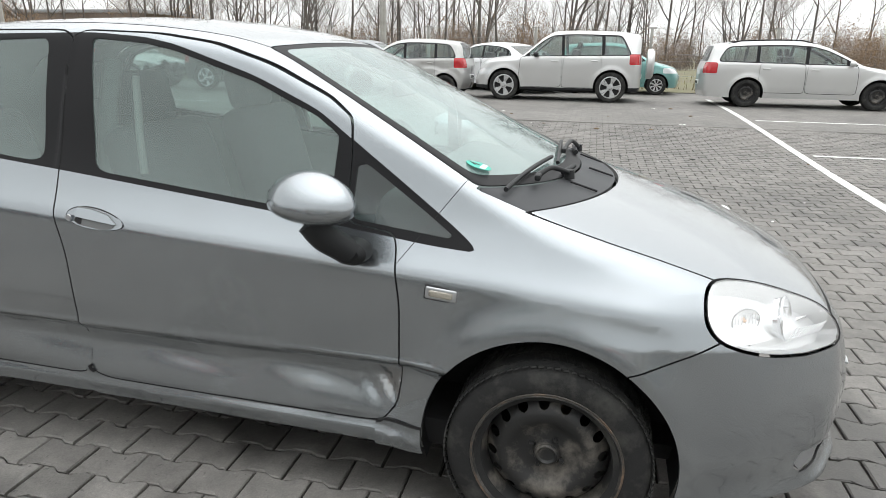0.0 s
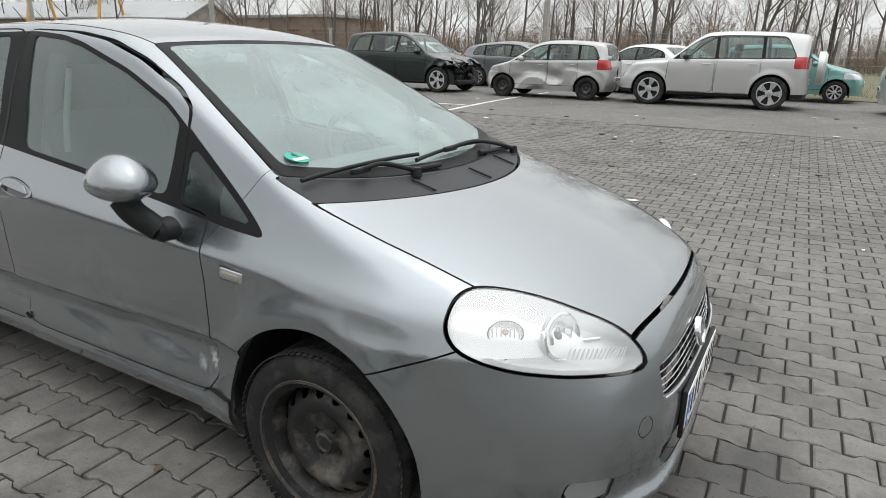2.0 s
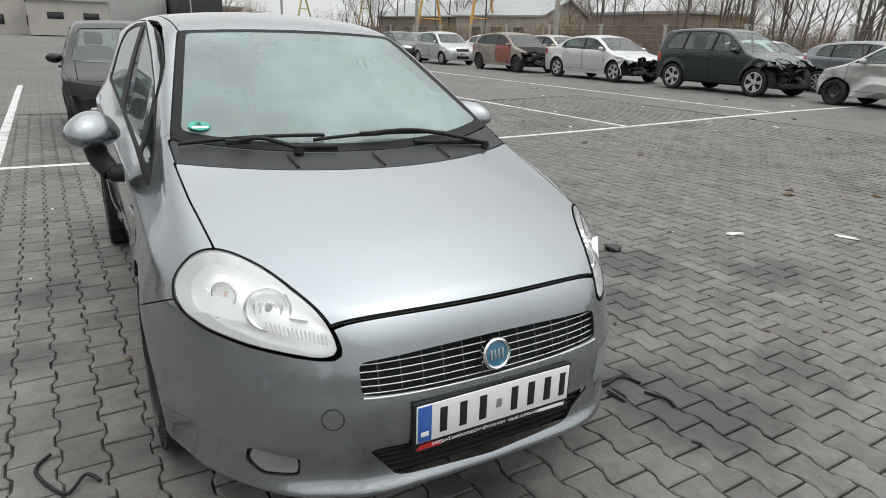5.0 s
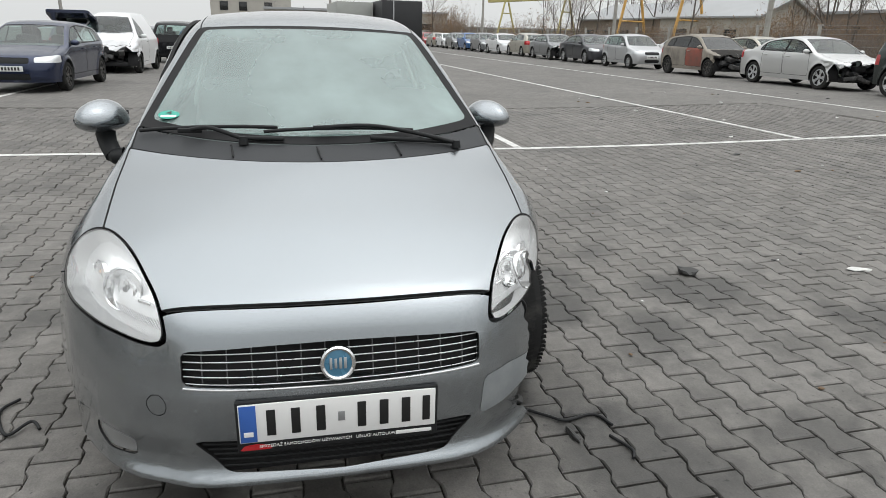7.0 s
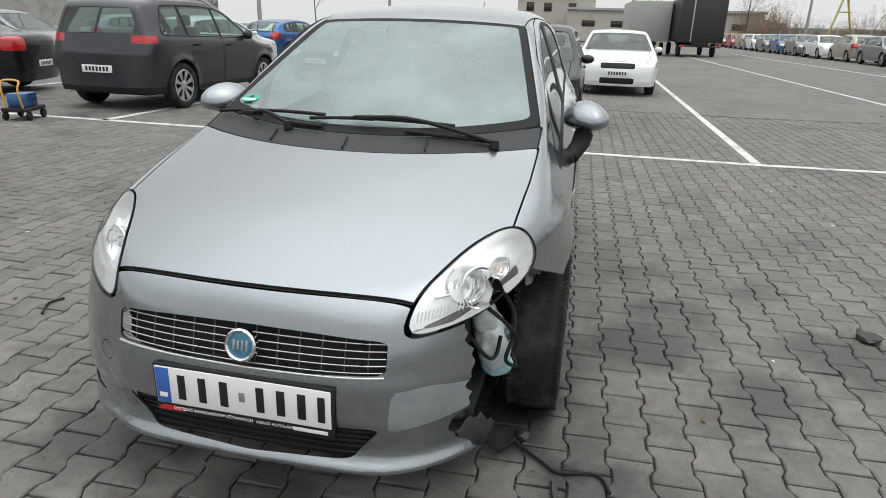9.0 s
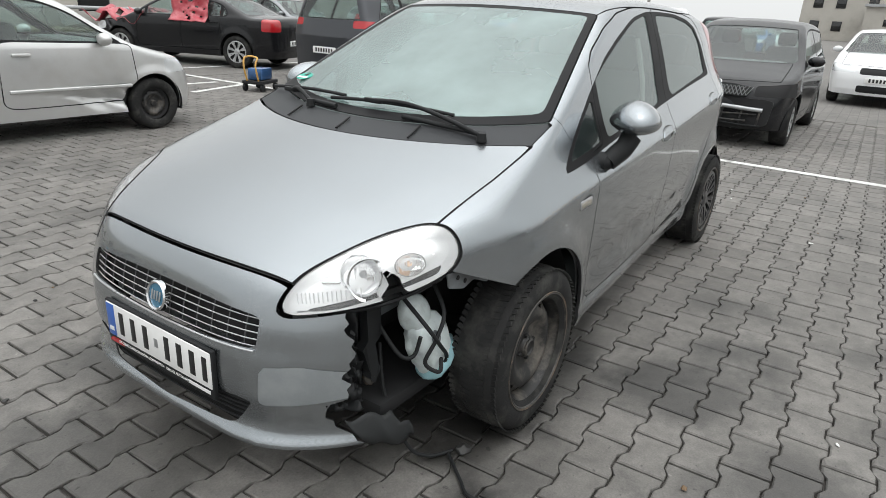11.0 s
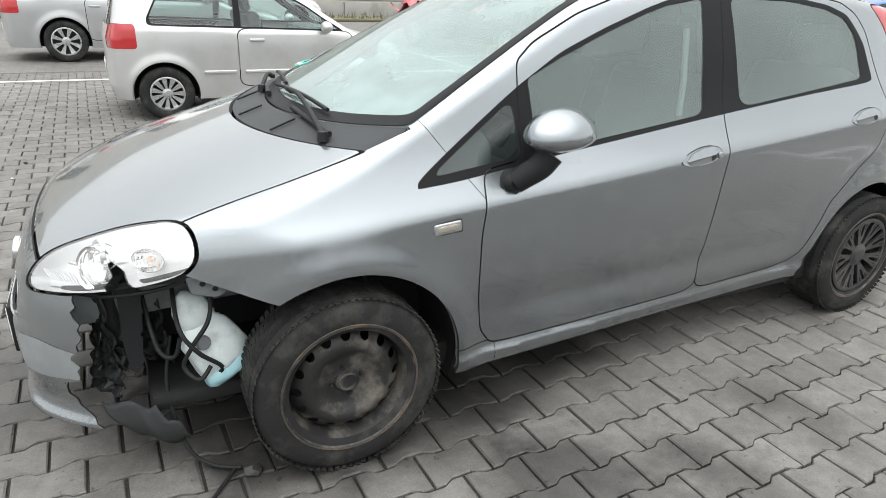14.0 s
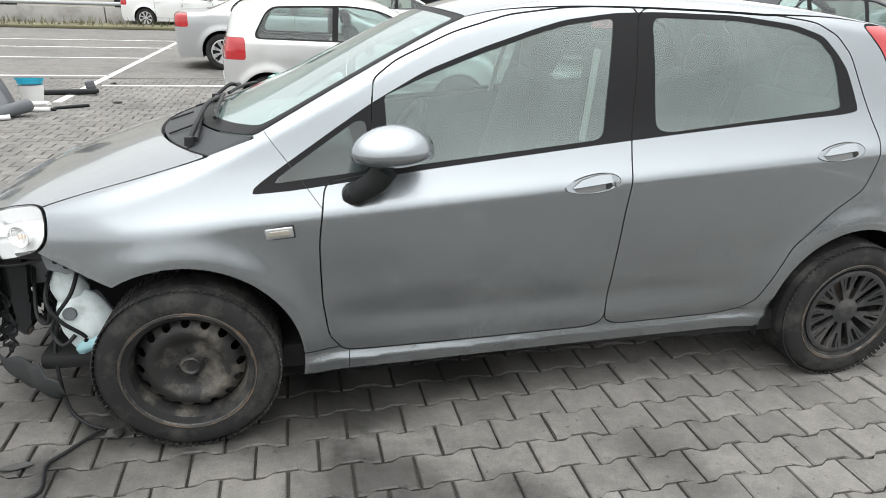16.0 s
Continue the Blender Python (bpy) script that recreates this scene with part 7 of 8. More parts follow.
CONCRETE = mat("weathered_concrete", (0.36, 0.35, 0.33), 0.9, 0, 0.2, 1.2, 40, bump=0.3, dirt=(0.16, 0.15, 0.13), dirt_amount=0.7, dirt_scale=1.5)
WALLP = mat("pale_render_wall", (0.46, 0.44, 0.40), 0.9, 0, 0.12, 0.5, 30, dirt=(0.30, 0.28, 0.25), dirt_amount=0.6, dirt_scale=0.4)
BRICKW = mat("brown_shed_wall", (0.26, 0.215, 0.18), 0.9, 0, 0.2, 0.6, 25, dirt=(0.15, 0.13, 0.11), dirt_amount=0.6, dirt_scale=0.5)
SHEET = mat("grey_sheet_roof", (0.38, 0.39, 0.40), 0.6, 0.3, 0.15, 0.6, 20)
WIRE = mat("galvanised_wire", (0.33, 0.34, 0.34), 0.5, 0.6, 0.1, 3, 20)
YELLOW = mat("faded_yellow_crane_paint", (0.52, 0.46, 0.20), 0.6, 0, 0.15, 1, 20, dirt=(0.35, 0.28, 0.15), dirt_amount=0.6)
ORANGE = mat("orange_crane_paint", (0.62, 0.36, 0.10), 0.6, 0, 0.15, 1, 20)
BLACKTARP = mat("black_tarpaulin", (0.02, 0.021, 0.023), 0.5, 0, 0.3, 2, 30, bump=0.3)
GREYTARP = mat("grey_tarpaulin", (0.33, 0.34, 0.32), 0.6, 0, 0.1, 2, 30)

bm = bmesh.new()
n = 60
rows = [[bm.verts.new((-130 + 230 * i / n, y + 0.5 * noise.noise(Vector((i * 0.7, y, 0))) * (1 if j else 1), gz(20) + 0.02 + (0.0 if j == 0 else 0.10 * noise.noise(Vector((i * 0.9, y * 0.3, 3))) + 0.12))) for i in range(n + 1)] for j, y in enumerate((19.2, 20.5, 23, 26, 32, 40, 60, 130))]
for a, b in zip(rows, rows[1:]):
    for i in range(n):
        bm.faces.new((a[i], a[i + 1], b[i + 1], b[i]))
tagged(part("verge", bm, VERGE, None), "rough winter grass verge behind the parked row", "grass", kind="structure")

tufts, tf = [], []
rng = random.Random(4)
for k in range(5200):
    x, y = rng.uniform(-60, 30), 19.4 + 9 * rng.random()**1.6
    h, a, w = rng.uniform(0.08, 0.38), rng.uniform(0, 6.28), rng.uniform(0.01, 0.03)
    z, dx, dy = gz(20) + 0.08, math.cos(a), math.sin(a)
    i = len(tufts)
    tufts += [(x - w * dy, y + w * dx, z), (x + w * dy, y - w * dx, z), (x + 0.4 * h * dx, y + 0.4 * h * dy, z + h)]
    tf.append((i, i + 1, i + 2))
me = bpy.data.meshes.new("dry_grass")
me.from_pydata(tufts, [], tf)
me.materials.append(mat("dry_grass_blades", (0.22, 0.19, 0.10), 0.9, 0, 0.3, 2, 20, island=0.8))
tagged(put("dry_grass", me), "dry yellowish grass blades on the verge", "grass", kind="stuff")


def twig_mesh(segs, name, material, sides=4):
    verts, faces = [], []
    for p, q, r0, r1 in segs:
        d = (q - p)
        if d.length < 1e-6:
            continue
        d.normalize()
        a = d.cross(Vector((0.31, 0.17, 0.93))).normalized()
        b = d.cross(a)
        i = len(verts)
        for c, r in ((p, r0), (q, r1)):
            verts += [tuple(c + (a * math.cos(6.2832 * k / sides) + b * math.sin(6.2832 * k / sides)) * r) for k in range(sides)]
        faces += [(i + k, i + (k + 1) % sides, i + sides + (k + 1) % sides, i + sides + k) for k in range(sides)]
    me = bpy.data.meshes.new(name)
    me.from_pydata(verts, [], faces)
    me.materials.append(material)
    me.polygons.foreach_set("use_smooth", [True] * len(me.polygons))
    return me


def bare_tree(seed, height, stems=1):
    rng = random.Random(seed)
    trunk, crown = [], []

    def grow(p, d, length, r, depth):
        n = 3 if depth < 3 else 2
        for k in range(n):
            e = Vector((rng.uniform(-1, 1), rng.uniform(-1, 1), rng.uniform(-0.3, 0.7))) * (0.07 + 0.07 * depth)
            d = (d + e).normalized()
            q = p + d * (length / n)
            r2 = r * 0.84
            (trunk if depth < 2 else crown).append((p, q, r, r2))
            p, r = q, r2
            if depth < 5 and (k or depth):
                for _ in range(1 if depth < 4 else 2):
                    a = rng.uniform(0, 6.28)
                    side = Vector((math.cos(a), math.sin(a), rng.uniform(0.2, 0.9)))
                    grow(p, (d * 0.55 + side * 0.75).normalized(), length * rng.uniform(0.5, 0.72), r * 0.58, depth + 1)
        if depth < 5:
            grow(p, d, length * 0.62, r * 0.8, depth + 1)
    for s in range(stems):
        a = rng.uniform(0, 6.28)
        lean = 0.0 if stems == 1 else 0.22
        grow(Vector((0.25 * math.cos(a) * (stems > 1), 0.25 * math.sin(a) * (stems > 1), -0.1)), Vector((lean * math.cos(a), lean * math.sin(a), 1)).normalized(), height * 0.42, height * 0.0085 + 0.015, 0)
    return trunk, crown


TREES = []
for seed, hgt, stems in ((3, 11, 1), (8, 13, 2), (21, 9, 3), (34, 14, 1)):
    tr, cr = bare_tree(seed, hgt, stems)
    ob = thing("tree", "bare winter tree behind the wire fence", "tree", "trees behind the fence", at=pose(0, 0, 0))
    put("trunk", twig_mesh(tr, "trunk", BARK, 7), ob)
    put("crown", twig_mesh(cr, "crown", TWIG, 3), ob)
    TREES.append(ob)


def thicket(seed, tall, leaf_mat, leaves):
    rng = random.Random(seed)
    segs, lv, lf = [], [], []
    for k in range(46):
        p = Vector((rng.gauss(0, 0.8), rng.gauss(0, 0.6), -0.05))
        d = Vector((rng.gauss(0, 0.25), rng.gauss(0, 0.25), 1)).normalized()
        L, r = tall * rng.uniform(0.5, 1.0), rng.uniform(0.008, 0.02)
        for j in range(5):
            q = p + d * L / 5
            segs.append((p, q, r, r * 0.75))
            for _ in range(3):
                t = (d + Vector((rng.uniform(-1, 1), rng.uniform(-1, 1), rng.uniform(0, 0.7)))).normalized()
                e = q + t * rng.uniform(0.2, 0.6) * tall / 3
                segs.append((q, e, r * 0.4, r * 0.15))
                for _ in range(leaves):
                    c = q.lerp(e, rng.random()) + Vector((rng.gauss(0, 0.06), rng.gauss(0, 0.06), rng.gauss(0, 0.06)))
                    u = Vector((rng.gauss(0, 1), rng.gauss(0, 1), rng.gauss(0, 1))).normalized() * rng.uniform(0.02, 0.05)
                    v = u.cross(Vector((rng.gauss(0, 1), rng.gauss(0, 1), rng.gauss(0, 1)))).normalized() * 0.025
                    i = len(lv)
                    lv += [tuple(c - u), tuple(c + v), tuple(c + u), tuple(c - v)]
                    lf.append((i, i + 1, i + 2, i + 3))
            d = (d + Vector((rng.gauss(0, 0.12), rng.gauss(0, 0.12), 0))).normalized()
            p, r = q, r * 0.75
    ob = thing("bush", "tangled leafless thicket with russet leaves" if leaves > 1 else "tangled leafless grey-brown thicket", "bush", "bushes behind the fence")
    put("brushwood", twig_mesh(segs, "brushwood", TWIG, 3), ob)
    me = bpy.data.meshes.new("foliage")
    me.from_pydata(lv, [], lf)
    me.materials.append(leaf_mat)
    put("foliage", me, ob)
    return ob


BUSHES = [thicket(5, 3.0, RUSSET, 3), thicket(6, 2.4, TWIG, 1), thicket(7, 3.6, RUSSET, 1)]
rng = random.Random(12)
spots = []
for k in range(64):
    x = -95 + 1.55 * k + rng.uniform(-1.2, 1.2)
    y = rng.uniform(38, 56) + (0 if x < -2 else 10)
    if rng.random() < (0.4 if x > 3 else 0.1 if x > -22 else 0.3):
        continue
    spots.append((x, y, rng.uniform(0.8, 1.15)))
spots += [(8.5, 42, 0.8), (13.5, 45, 0.7), (-60, 24, 0.7), (-95, 20, 0.8), (-70, 30, 0.9), (-85, -38, 0.8), (-60, -40, 0.9), (-52, -38, 1.0), (-42, -40, 0.9), (-110, 8, 0.7), (-100, -3, 0.6), (25, -44, 0.9), (10, -48, 1.0)]
for i, (x, y, s) in enumerate(spots):
    m = pose(x, y, gz(y), 0, 0, rng.uniform(0, 360)) @ Matrix.Scale(s, 4)
    if i < len(TREES):
        TREES[i].matrix_world = m
    else:
        copy_thing(TREES[i % len(TREES)], pose(x, y, gz(y), 0, 0, rng.uniform(0, 360))).scale = (s, s, s)
deep = [(-100 + 1.1 * k + rng.uniform(-1.5, 1.5), rng.uniform(47, 80), rng.uniform(0.7, 1.0)) for k in range(112)]
for x, y, s in deep:
    if rng.random() < (0.25 if x > 2 else 0.05 if x > -28 else 0.4):
        continue
    copy_thing(TREES[rng.randrange(4)], pose(x, y, 0.19, 0, 0, rng.uniform(0, 360))).scale = (s, s, s)
bspots = [(-90 + 1.0 * k + rng.uniform(-0.8, 0.8), rng.uniform(44, 70), rng.uniform(1.0, 1.5)) for k in range(130)]
bspots += [(-70 + 1.35 * k + rng.uniform(-0.8, 0.8), rng.uniform(40, 52), rng.uniform(0.75, 1.2)) for k in range(84)]
bspots += [(-88 + rng.uniform(-15, 15), 22 + rng.uniform(-4, 8), rng.uniform(1.0, 1.8)) for _ in range(22)]
bspots += [(-78 + 1.15 * k + rng.uniform(-0.8, 0.8), rng.uniform(30, 40), rng.uniform(0.7, 1.2)) for k in range(46)]
bspots = [(x, y, s * (0.85 if x > 3 else 1.0)) for x, y, s in bspots]
for i, (x, y, s) in enumerate(bspots):
    if i < len(BUSHES):
        BUSHES[i].matrix_world = pose(x, y, gz(y), 0, 0, rng.uniform(0, 360)) @ Matrix.Scale(s, 4)
    else:
        copy_thing(BUSHES[rng.randrange(3)], pose(x, y, gz(y), 0, 0, rng.uniform(0, 360))).scale = (s, s, s)

# wire fence with concrete posts
fence = thing("fence", "wire mesh fence on pale concrete posts", "fence")
FY, FZ = 22.6, gz(20) + 0.05
post = bm_mesh(box(0.10, 0.12, 2.0, 0.015, Matrix.Translation((0, 0, 1.0))), "post", CONCRETE)
arm = bm_mesh(box(0.32, 0.06, 0.05, 0.01, Matrix.Translation((0, 0, 1.98))), "post_arm", CONCRETE)
for k in range(34):
    p = put("post", post, fence, at=pose(-104 + 4.1 * k, FY, FZ))
    put("post_arm", arm, p)
segs = [(Vector((-104, FY, FZ + z)), Vector((36, FY, FZ + z)), 0.005, 0.005) for z in (0.1, 0.35, 0.6, 0.85, 1.1, 1.35, 1.6, 1.8, 1.95)]
segs += [(Vector((-104 + 0.16 * k, FY, FZ + 0.05)), Vector((-104 + 0.16 * k, FY, FZ + 1.62)), 0.0022, 0.0022) for k in range(870)]
put("wire_mesh", twig_mesh(segs, "wire_mesh", WIRE, 3), fence)


def building(name, label, x, y, yaw, sx, sy, h, rise, wall, windows=(), roof=None):
    b = thing(name, label, "building", at=pose(x, y, gz(y) if y < 30 else 0.19, 0, 0, yaw))
    part("wall", box(sx, sy, h, 0.02, Matrix.Translation((0, 0, h / 2))), wall, b, smooth=0)
    o = 0.4
    out = [(-sy / 2 - o, h), (0, h + rise + 0.02), (sy / 2 + o, h), (sy / 2 + o, h + 0.18), (0, h + rise + 0.22), (-sy / 2 - o, h + 0.18)] if rise else [(-sy / 2 - 0.2, h + 0.001), (sy / 2 + 0.2, h + 0.001), (sy / 2 + 0.2, h + 0.3), (-sy / 2 - 0.2, h + 0.3)]
    part("roof", prism(out, sx + 2 * o, lambda u, v, w: (w - sx / 2 - o, u, v)), roof or SHEET, b, smooth=0)
    if rise:
        for s in (-1, 1):
            part("gable", prism([(-sy / 2, h), (sy / 2, h), (0, h + rise)], 0.2, lambda u, v, w: (s * (sx / 2 - 0.1) + (w - 0.1), u, v)), wall, b, smooth=0)
    for face, c, z, ww, hh in windows:
        m = {"+x": pose(sx / 2 + 0.01, c, z, 0, 0, 0), "-x": pose(-sx / 2 - 0.01, c, z, 0, 0, 180), "+y": pose(c, sy / 2 + 0.01, z, 0, 0, 90), "-y": pose(c, -sy / 2 - 0.01, z, 0, 0, -90)}[face]
        wn_ = part("window", box(0.10, ww, hh, 0.02), BLACK, b, at=m)
        part("pane", box(0.03, ww - 0.14, hh - 0.14, 0.005, Matrix.Translation((0.045, 0, 0))), DARKGLASS, wn_)
    return b


grid_win = lambda face, cs, zs, w_, h_: [(face, c, z, w_, h_) for c in cs for z in zs]
building("shed", "long low brown shed with flat grey roof", -54, 62, 0, 16, 10, 4.4, 0, BRICKW, grid_win("-y", (-5.5, -1.5, 2.5, 6), (2.6,), 1.6, 1.0))
building("shed", "low grey shed with a pitched sheet roof", -62, 47, 20, 12, 10, 3.6, 1.9, WALLP, grid_win("-y", (-3, 0, 3), (2.0,), 1.4, 1.0))
building("shed", "low workshop with a pitched grey roof", -80, 50, 10, 26, 12, 3.8, 2.2, BRICKW, grid_win("-y", np.arange(-10, 11, 4), (2.0,), 1.8, 1.0))
building("shed", "long flat-roofed hall beyond the far row", -128, 44, 60, 40, 14, 2.6, 0, CONCRETE, grid_win("+x", (-4, 0, 4), (2.4,), 2.2, 1.0))
building("house", "two-storey pale block with small windows", -112, -6.5, 0, 12, 12, 6.6, 0, WALLP, grid_win("+x", (-4, -1.2, 2.6), (1.9, 4.9), 1.2, 1.3))
building("shed", "long low white-walled hall", -100, 9, 0, 10, 26, 4.2, 0, WALLP, grid_win("+x", np.arange(-10, 11, 4), (2.4,), 1.8, 0.8))
building("warehouse", "pale grey warehouse with a pipe along its wall", -62, -48, 30, 52, 14, 5.0, 0, CONCRETE, grid_win("+y", np.arange(-22, 24, 5), (3.6,), 2.4, 1.0))
building("warehouse", "beige warehouse with dark doorways", 12, -36.5, 0, 60, 12, 6.5, 0, WALLP, [("+y", c, 1.9, 1.5, 3.4) for c in (-26, -17, -9.5, -3.5, 2, 8.5, 13, 21)] )

# low retaining wall with a rail and weeds on the south side
wallob = thing("low_wall", "low concrete wall with a steel rail on top", "wall", kind="structure")
for k in range(12):
    part("wall_panel", box(4.96, 0.22, 0.62, 0.02, pose(-19.5 + 5 * k, -24.2, 0.31)), CONCRETE, wallob)
tagged(tube([(-22, -24.15, 0.74), (38, -24.15, 0.74)], 0.07, "guard_rail", SHEET), "grey steel rail along the wall", "rail", kind="structure")
tagged(part("kerb_strip", box(58, 1.8, 0.10, 0.03, pose(8, -22.6, 0.05)), VERGE, None), "weedy kerb strip along the wall", "kerb", kind="structure")
wv, wf_ = [], []
for k in range(1500):
    x, y = rng.uniform(-20, 36), rng.uniform(-23.7, -21.7)
    h, a = rng.uniform(0.05, 0.3), rng.uniform(0, 6.28)
    i = len(wv)
    wv += [(x - 0.02, y, 0.09), (x + 0.02, y, 0.09), (x + 0.4 * h * math.cos(a), y + 0.4 * h * math.sin(a), 0.09 + h)]
    wf_.append((i, i + 1, i + 2))
me = bpy.data.meshes.new("weeds")
me.from_pydata(wv, [], wf_)
me.materials.append(VERGE)
tagged(put("weeds", me), "dry weeds along the low wall", "weeds", kind="stuff")


def pole(x, y, h, lean=0.0, label="weathered concrete utility pole"):
    p = thing("utility_pole", label, "pole", "utility poles", at=pose(x, y, gz(y), 0, lean, 0))
    bm = bmesh.new()
    bmesh.ops.create_cone(bm, segments=8, radius1=0.17, radius2=0.10, depth=h, cap_ends=True, matrix=Matrix.Translation((0, 0, h / 2)))
    part("pole_shaft", bm, CONCRETE, p)
    part("cross_arm", box(0.10, 1.5, 0.10, 0.02, pose(0, 0, h - 0.5)), CONCRETE, p)
    for k in (-0.6, 0, 0.6):
        part("insulator", lathe([(0.0, 0.18), (0.04, 0.16), (0.05, 0.04), (0.03, 0.0)], 10, axis="Z"), PALE, p, at=pose(0, k, h - 0.45))


for x, y, h in ((-28, 24.6, 9), (-47, 25.2, 9), (-75, 22, 9), (-9, 27, 9), (-62, -20, 9), (-36, -24, 9), (-40, -22.5, 8), (-75, 4, 8)):
    pole(x, y, h)


def gantry(x, y, yaw, span, h, material, label):
    g = thing("gantry_crane", label, "crane", at=pose(x, y, 0.19, 0, 0, yaw))
    part("beam", box(span, 0.7, 0.7, 0.05, pose(0, 0, h)), material, g)
    for sx_ in (-0.3, 0.3):
        for sy_ in (-1, 1):
            tube([(span * sx_, 0.4 * sy_, h - 0.4), (span * sx_ + 0.3, 2.4 * sy_, 0)], 0.16, "leg", material, g)
        for z, wy in ((h * 0.35, 1.75), (h * 0.7, 1.0)):
            tube([(span * sx_ + 0.2, -wy, z), (span * sx_ + 0.2, wy, z)], 0.09, "brace", material, g)
    tube([(span * 0.1, 0, h - 0.5), (span * 0.1, 0, h - 1.4)], 0.05, "hoist_rope", DARK, g)
    part("trolley", box(1.2, 1.4, 0.5, 0.05, pose(span * 0.1, 0, h + 0.7)), material, g)


gantry(-101, 38, 22, 24, 7.2, YELLOW, "faded yellow gantry crane beyond the lot")
gantry(-66, 40, 10, 16, 9.5, ORANGE, "orange gantry crane beyond the sheds")

# box trucks at the end of the lane
truck = thing("truck", "box truck with a black tarpaulin body", "truck", at=pose(-41, 6.9, gz(6.9), 0, 0, 4))
part("cargo_box", box(5.6, 2.7, 2.55, 0.04, pose(-2.6, 0, 2.15)), BLACKTARP, truck)
part("chassis", box(5.8, 1.0, 0.22, 0.03, pose(-2.6, 0, 0.78)), DARK, truck)
part("rear_bar", box(0.10, 2.5, 0.12, 0.02, pose(0.2, 0, 0.66)), STEEL, truck)
part("rear_frame", box(0.06, 0.08, 2.5, 0.01, pose(0.23, -0.6, 2.15)), SHEET, truck)
for s in (-1, 1):
    far_wheel(truck, -0.9, s * 1.05, 0.42, 0.42, "steel", 0 if s > 0 else 180)
    far_wheel(truck, -4.6, s * 1.05, 0.42, 0.42, "steel", 0 if s > 0 else 180)
    part("tail_light", box(0.05, 0.3, 0.12, 0.01, pose(0.27, s * 1.05, 0.66)), RED, truck)
lorry = thing("truck", "box truck with a grey tarpaulin body", "truck", at=pose(-43.5, 4.0, gz(4), 0, 0, 4))
part("cargo_box", box(5.8, 2.5, 2.5, 0.04, pose(-2.6, 0, 2.15)), GREYTARP, lorry)
part("chassis", box(5.8, 1.0, 0.22, 0.03, pose(-2.6, 0, 0.78)), DARK, lorry)
for s in (-1, 1):
    far_wheel(lorry, -0.9, s * 1.0, 0.42, 0.42, "steel", 0 if s > 0 else 180)
    far_wheel(lorry, -4.6, s * 1.0, 0.42, 0.42, "steel", 0 if s > 0 else 180)

# scrap heap by the painted line
SEATG = mat("grey_scrap_plastic", (0.10, 0.105, 0.115), 0.7, 0, 0.2, 6, 60)
tagged(part("bumper_piece", box(0.72, 0.10, 0.07, 0.025, pose(4.05, -7.08, 0.04, 0, 2, -3), seg=3), BLACK, None), "black bumper strip lying on the paving", "car part", "scrap heap")
tagged(part("bumper_bracket", box(0.12, 0.05, 0.13, 0.02, pose(3.80, -7.12, 0.12, 0, 12, 10), seg=3), SEATG, None), "grey bracket standing on a black strip", "car part", "scrap heap")


def panel(at, name, label, bow, sx, sy):
    """A bowed plastic panel with a turned edge."""
    bm = bmesh.new()
    n = 10
    g = [[bm.verts.new((sx * (i / n - 0.5) * (1 - 0.25 * j / n), bow * (math.cos(3.1 * (i / n - 0.5)) + 0.3 * math.sin(j * 0.5)), sy * j / n)) for j in range(n + 1)] for i in range(n + 1)]
    for i in range(n):
        for j in range(n):
            bm.faces.new((g[i][j], g[i + 1][j], g[i + 1][j + 1], g[i][j + 1]))
    ob = part(name, bm, SEATG, None, at=at, smooth=50)
    ob.modifiers.new("thickness", "SOLIDIFY").thickness = 0.02
    return tagged(ob, label, "car part", "scrap heap")


panel(pose(4.45, -5.75, 0.01, 22, 0, 60), "door_card", "grey door lining leaning on the scrap", 0.06, 0.55, 0.62)
panel(pose(4.62, -5.95, 0.01, 30, 6, 35), "door_card", "dark grey car panel leaning on scrap", 0.08, 0.6, 0.66)
panel(pose(4.40, -5.45, 0.01, 50, 0, 30), "trim_panel", "grey plastic trim lying on scrap", 0.05, 0.5, 0.45)
tagged(part("seat_cushion", box(0.40, 0.20, 0.14, 0.06, pose(4.12, -5.40, 0.085, 6, 14, 25), seg=3), SEATG, None), "dark foam cushion lying on paving", "car part", "scrap heap")
bucket = part("bucket", lathe([(0.0, 0.0), (0.12, 0.0), (0.15, 0.20), (0.155, 0.21), (0.145, 0.20), (0.115, 0.012), (0.0, 0.012)], 28, axis="Z"), WHITE, None, at=pose(4.32, -6.50, 0.005))
tagged(bucket, "white plastic bucket on the paving", "bucket", "scrap heap")
tagged(part("blue_tub", lathe([(0.0, 0.0), (0.13, 0.0), (0.165, 0.08), (0.15, 0.08), (0.12, 0.01), (0.0, 0.01)], 24, axis="Z"), mat("bright_blue_plastic", (0.03, 0.42, 0.62), 0.4, 0, 0.1, 8, 60), None, at=pose(4.32, -6.50, 0.215, 8, 0, 0)), "bright blue tub on the bucket", "tub", "scrap heap")
for pts, mt, lb in (([(4.08, -5.72, 0.03), (3.95, -5.72, 0.03), (3.86, -5.72, 0.03)], WHITE, "white pipe lying on the paving"), ([(3.85, -5.72, 0.03), (3.80, -5.72, 0.03)], BLACK, "black pipe end on the paving"), ([(3.88, -5.88, 0.015), (3.72, -5.97, 0.02), (3.54, -6.08, 0.02)], BLACK, "thin black rod on the paving"), ([(4.6, -5.1, 0.03), (4.3, -5.12, 0.03), (4.1, -5.22, 0.03)], WHITE, "pale pipe lying on the paving"), ([(4.25, -6.2, 0.012), (4.12, -6.3, 0.012), (4.05, -6.25, 0.012)], WHITE, "white strip lying on the paving")):
    tagged(tube(pts, 0.03 if mt is WHITE else 0.02, "pipe", mt), lb, "pipe", "scrap heap")
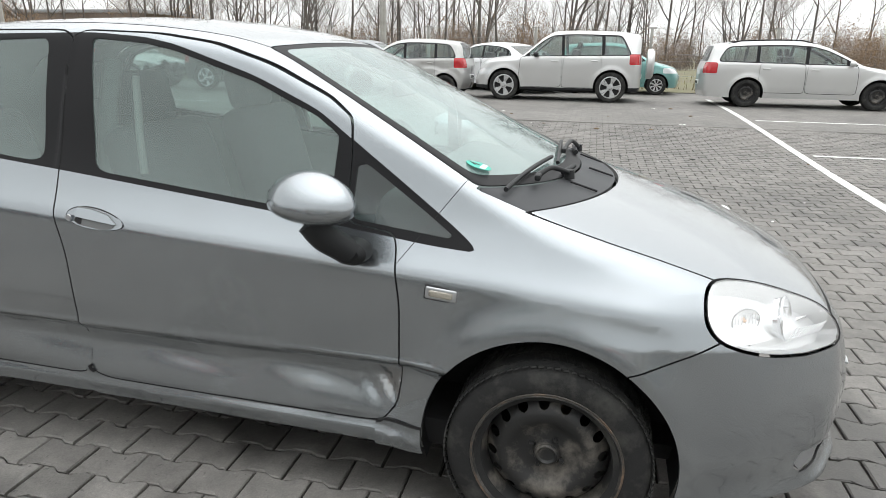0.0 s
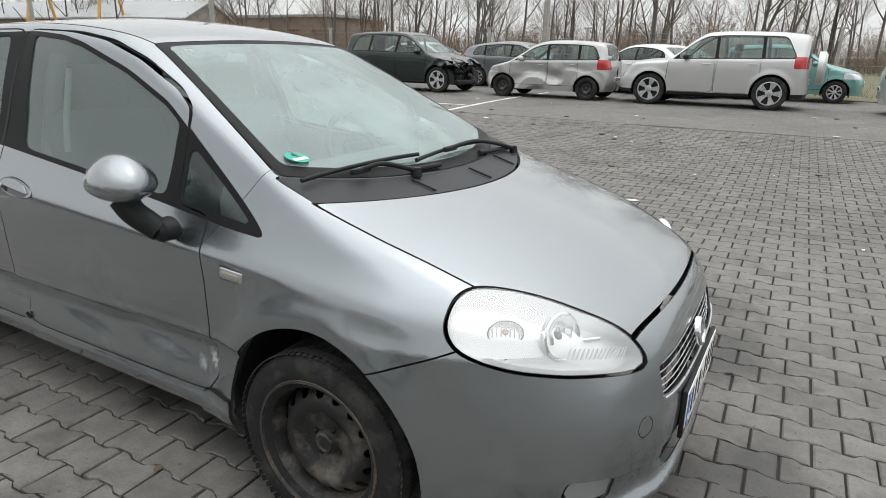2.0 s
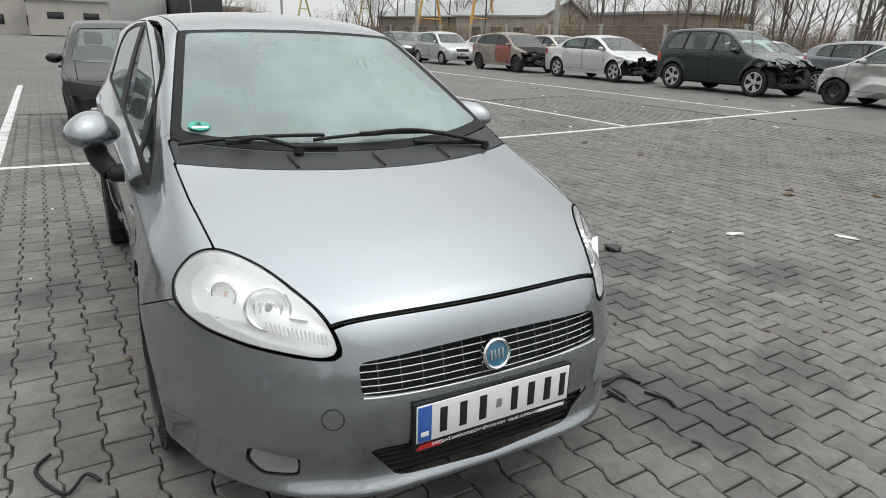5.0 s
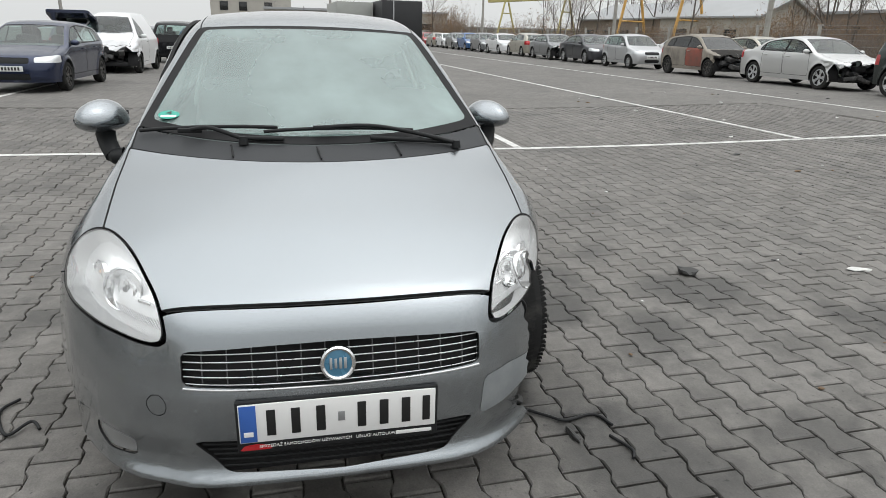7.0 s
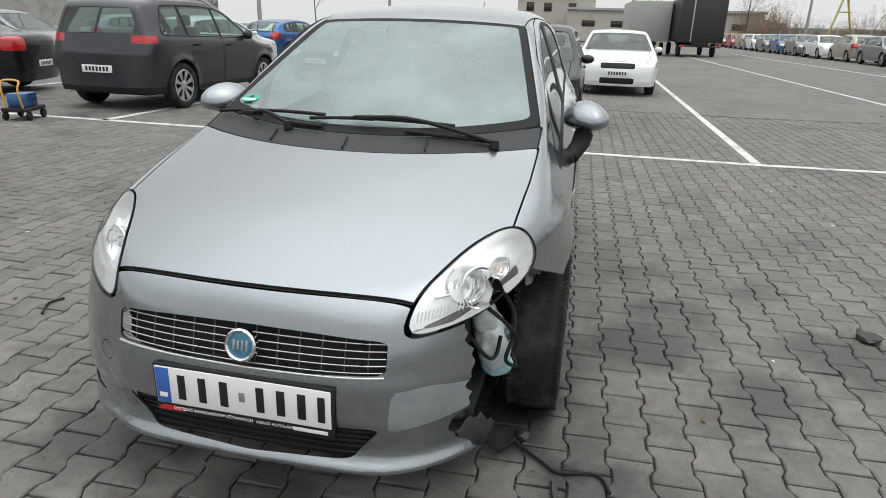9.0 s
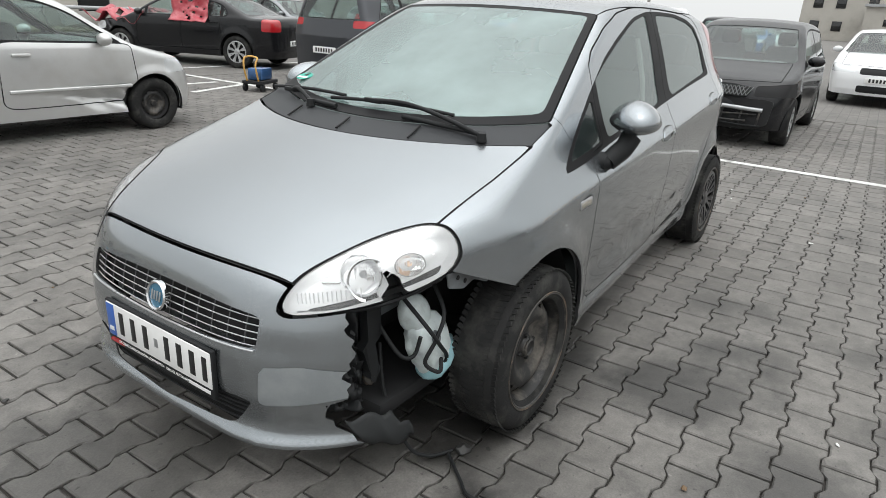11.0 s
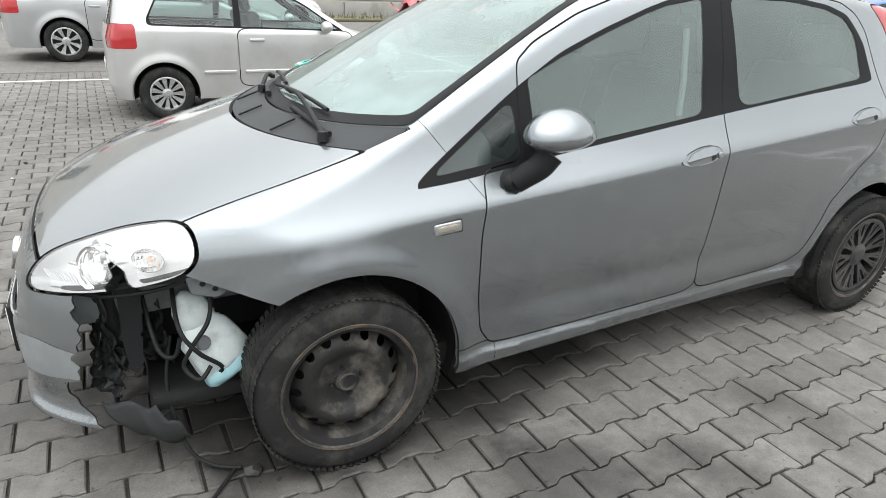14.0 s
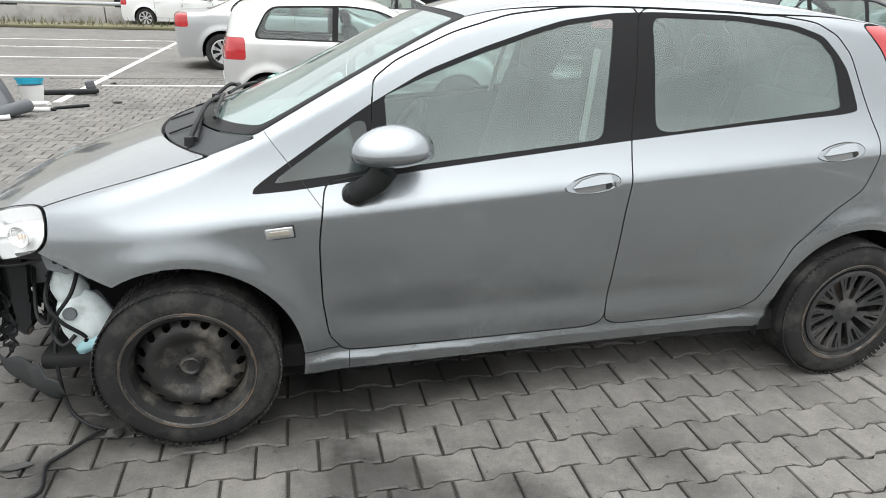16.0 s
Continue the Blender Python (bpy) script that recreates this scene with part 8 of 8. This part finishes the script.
cart = thing("trolley", "small orange and blue workshop trolley", "trolley", at=pose(-3.9, -6.75, 0.004, 0, 0, 20))
part("tray", box(0.5, 0.35, 0.05, 0.01, pose(0, 0, 0.14)), DARK, cart)
part("tool_box", box(0.34, 0.24, 0.18, 0.02, pose(0, 0, 0.26)), BLUEP, cart)
tube(smooth_path([(0.22, 0.1, 0.14), (0.30, 0.1, 0.40), (0.24, 0.1, 0.52), (0.24, -0.1, 0.52), (0.30, -0.1, 0.40), (0.22, -0.1, 0.14)], 4), 0.014, "push_handle", ORANGE, cart)
for cx_ in (-0.2, 0.2):
    for cy_ in (-0.15, 0.15):
        part("castor", lathe([(0.0, 0.02), (0.055, 0.02), (0.06, 0.0), (0.055, -0.02), (0.0, -0.02)], 16), BLACK, cart, at=pose(cx_, cy_, 0.058))


# ---- interlocking paving blocks, each with its own chamfer and joint ----
outline = [(u * 1.01, v * 0.983) for u, v in ((-0.1, -0.082), (-0.066, -0.082), (-0.036, -0.0635), (0.036, -0.0635), (0.066, -0.082), (0.1, -0.082),
                                               (0.1, 0.082), (0.066, 0.082), (0.036, 0.0635), (-0.036, 0.0635), (-0.066, 0.082), (-0.1, 0.082))]


def ring(inset, z):
    return [((abs(x) - inset) * (1 if x > 0 else -1), (abs(y) - inset) * (1 if y > 0 else -1), z) for x, y in outline]


unit = ring(0.0035, -0.03) + ring(0.0035, -0.0045) + ring(0.0085, 0.0)
faces_ = [tuple(range(24, 36))] + [(r * 12 + i, r * 12 + (i + 1) % 12, (r + 1) * 12 + (i + 1) % 12, (r + 1) * 12 + i) for r in (0, 1) for i in range(12)]
single = bpy.data.meshes.new("paver")
single.from_pydata(unit, [], faces_)
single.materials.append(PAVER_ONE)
unit = np.array(unit)
rng = random.Random(77)
chips = np.random.default_rng(5).normal(0, 0.0022, (40, 12, 2))
allv, allf, singles = [], [], 0
tc_, ts_ = math.cos(PTURN), math.sin(PTURN)
turned = unit @ np.array([[tc_, ts_, 0], [-ts_, tc_, 0], [0, 0, 1]])
for k in range(int((ZY0 - 0.5) / PH) - 3, int((ZY1 + 0.5) / PH) + 3):
    v0 = PY0 + PH * k
    for i0 in range(int((ZX0 - 0.6) / PW), int((ZX1 + 0.6) / PW) + 1):
        u0 = PX0 + PW * (i0 + 0.5 + 0.5 * (k % 2))
        x, y = u0 * tc_ - v0 * ts_, u0 * ts_ + v0 * tc_
        if not (ZX0 + 0.11 < x < ZX1 - 0.11 and ZY0 + 0.09 < y < ZY1 - 0.09):
            continue
        cx, cy = x + rng.gauss(0, 0.0008), y + rng.gauss(0, 0.0008)
        z, tx, ty = gz(y) + rng.gauss(0, 0.0009), rng.gauss(0, 0.005), rng.gauss(0, 0.005)
        if 0.0 < x < 2.15 and 0.95 < y < 1.75 and singles < 300:
            put("paver", single, ground, at=Matrix.Translation((cx, cy, z)) @ Euler((tx, ty, PTURN + rng.gauss(0, 0.006))).to_matrix().to_4x4())
            singles += 1
        else:
            v = turned.copy()
            v[24:, :2] += chips[rng.randrange(40)]
            v = v + (cx, cy, z)
            v[:, 2] += unit[:, 0] * ty + unit[:, 1] * tx
            first = len(allv) * 36
            allv.append(v)
            allf += [tuple(m + first for m in f) for f in faces_]
me = bpy.data.meshes.new("paving_blocks")
me.from_pydata(np.concatenate(allv).tolist(), [], allf)
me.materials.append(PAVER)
tagged(put("paving_blocks", me, ground), "grey bone-shaped concrete paving blocks", kind="stuff")
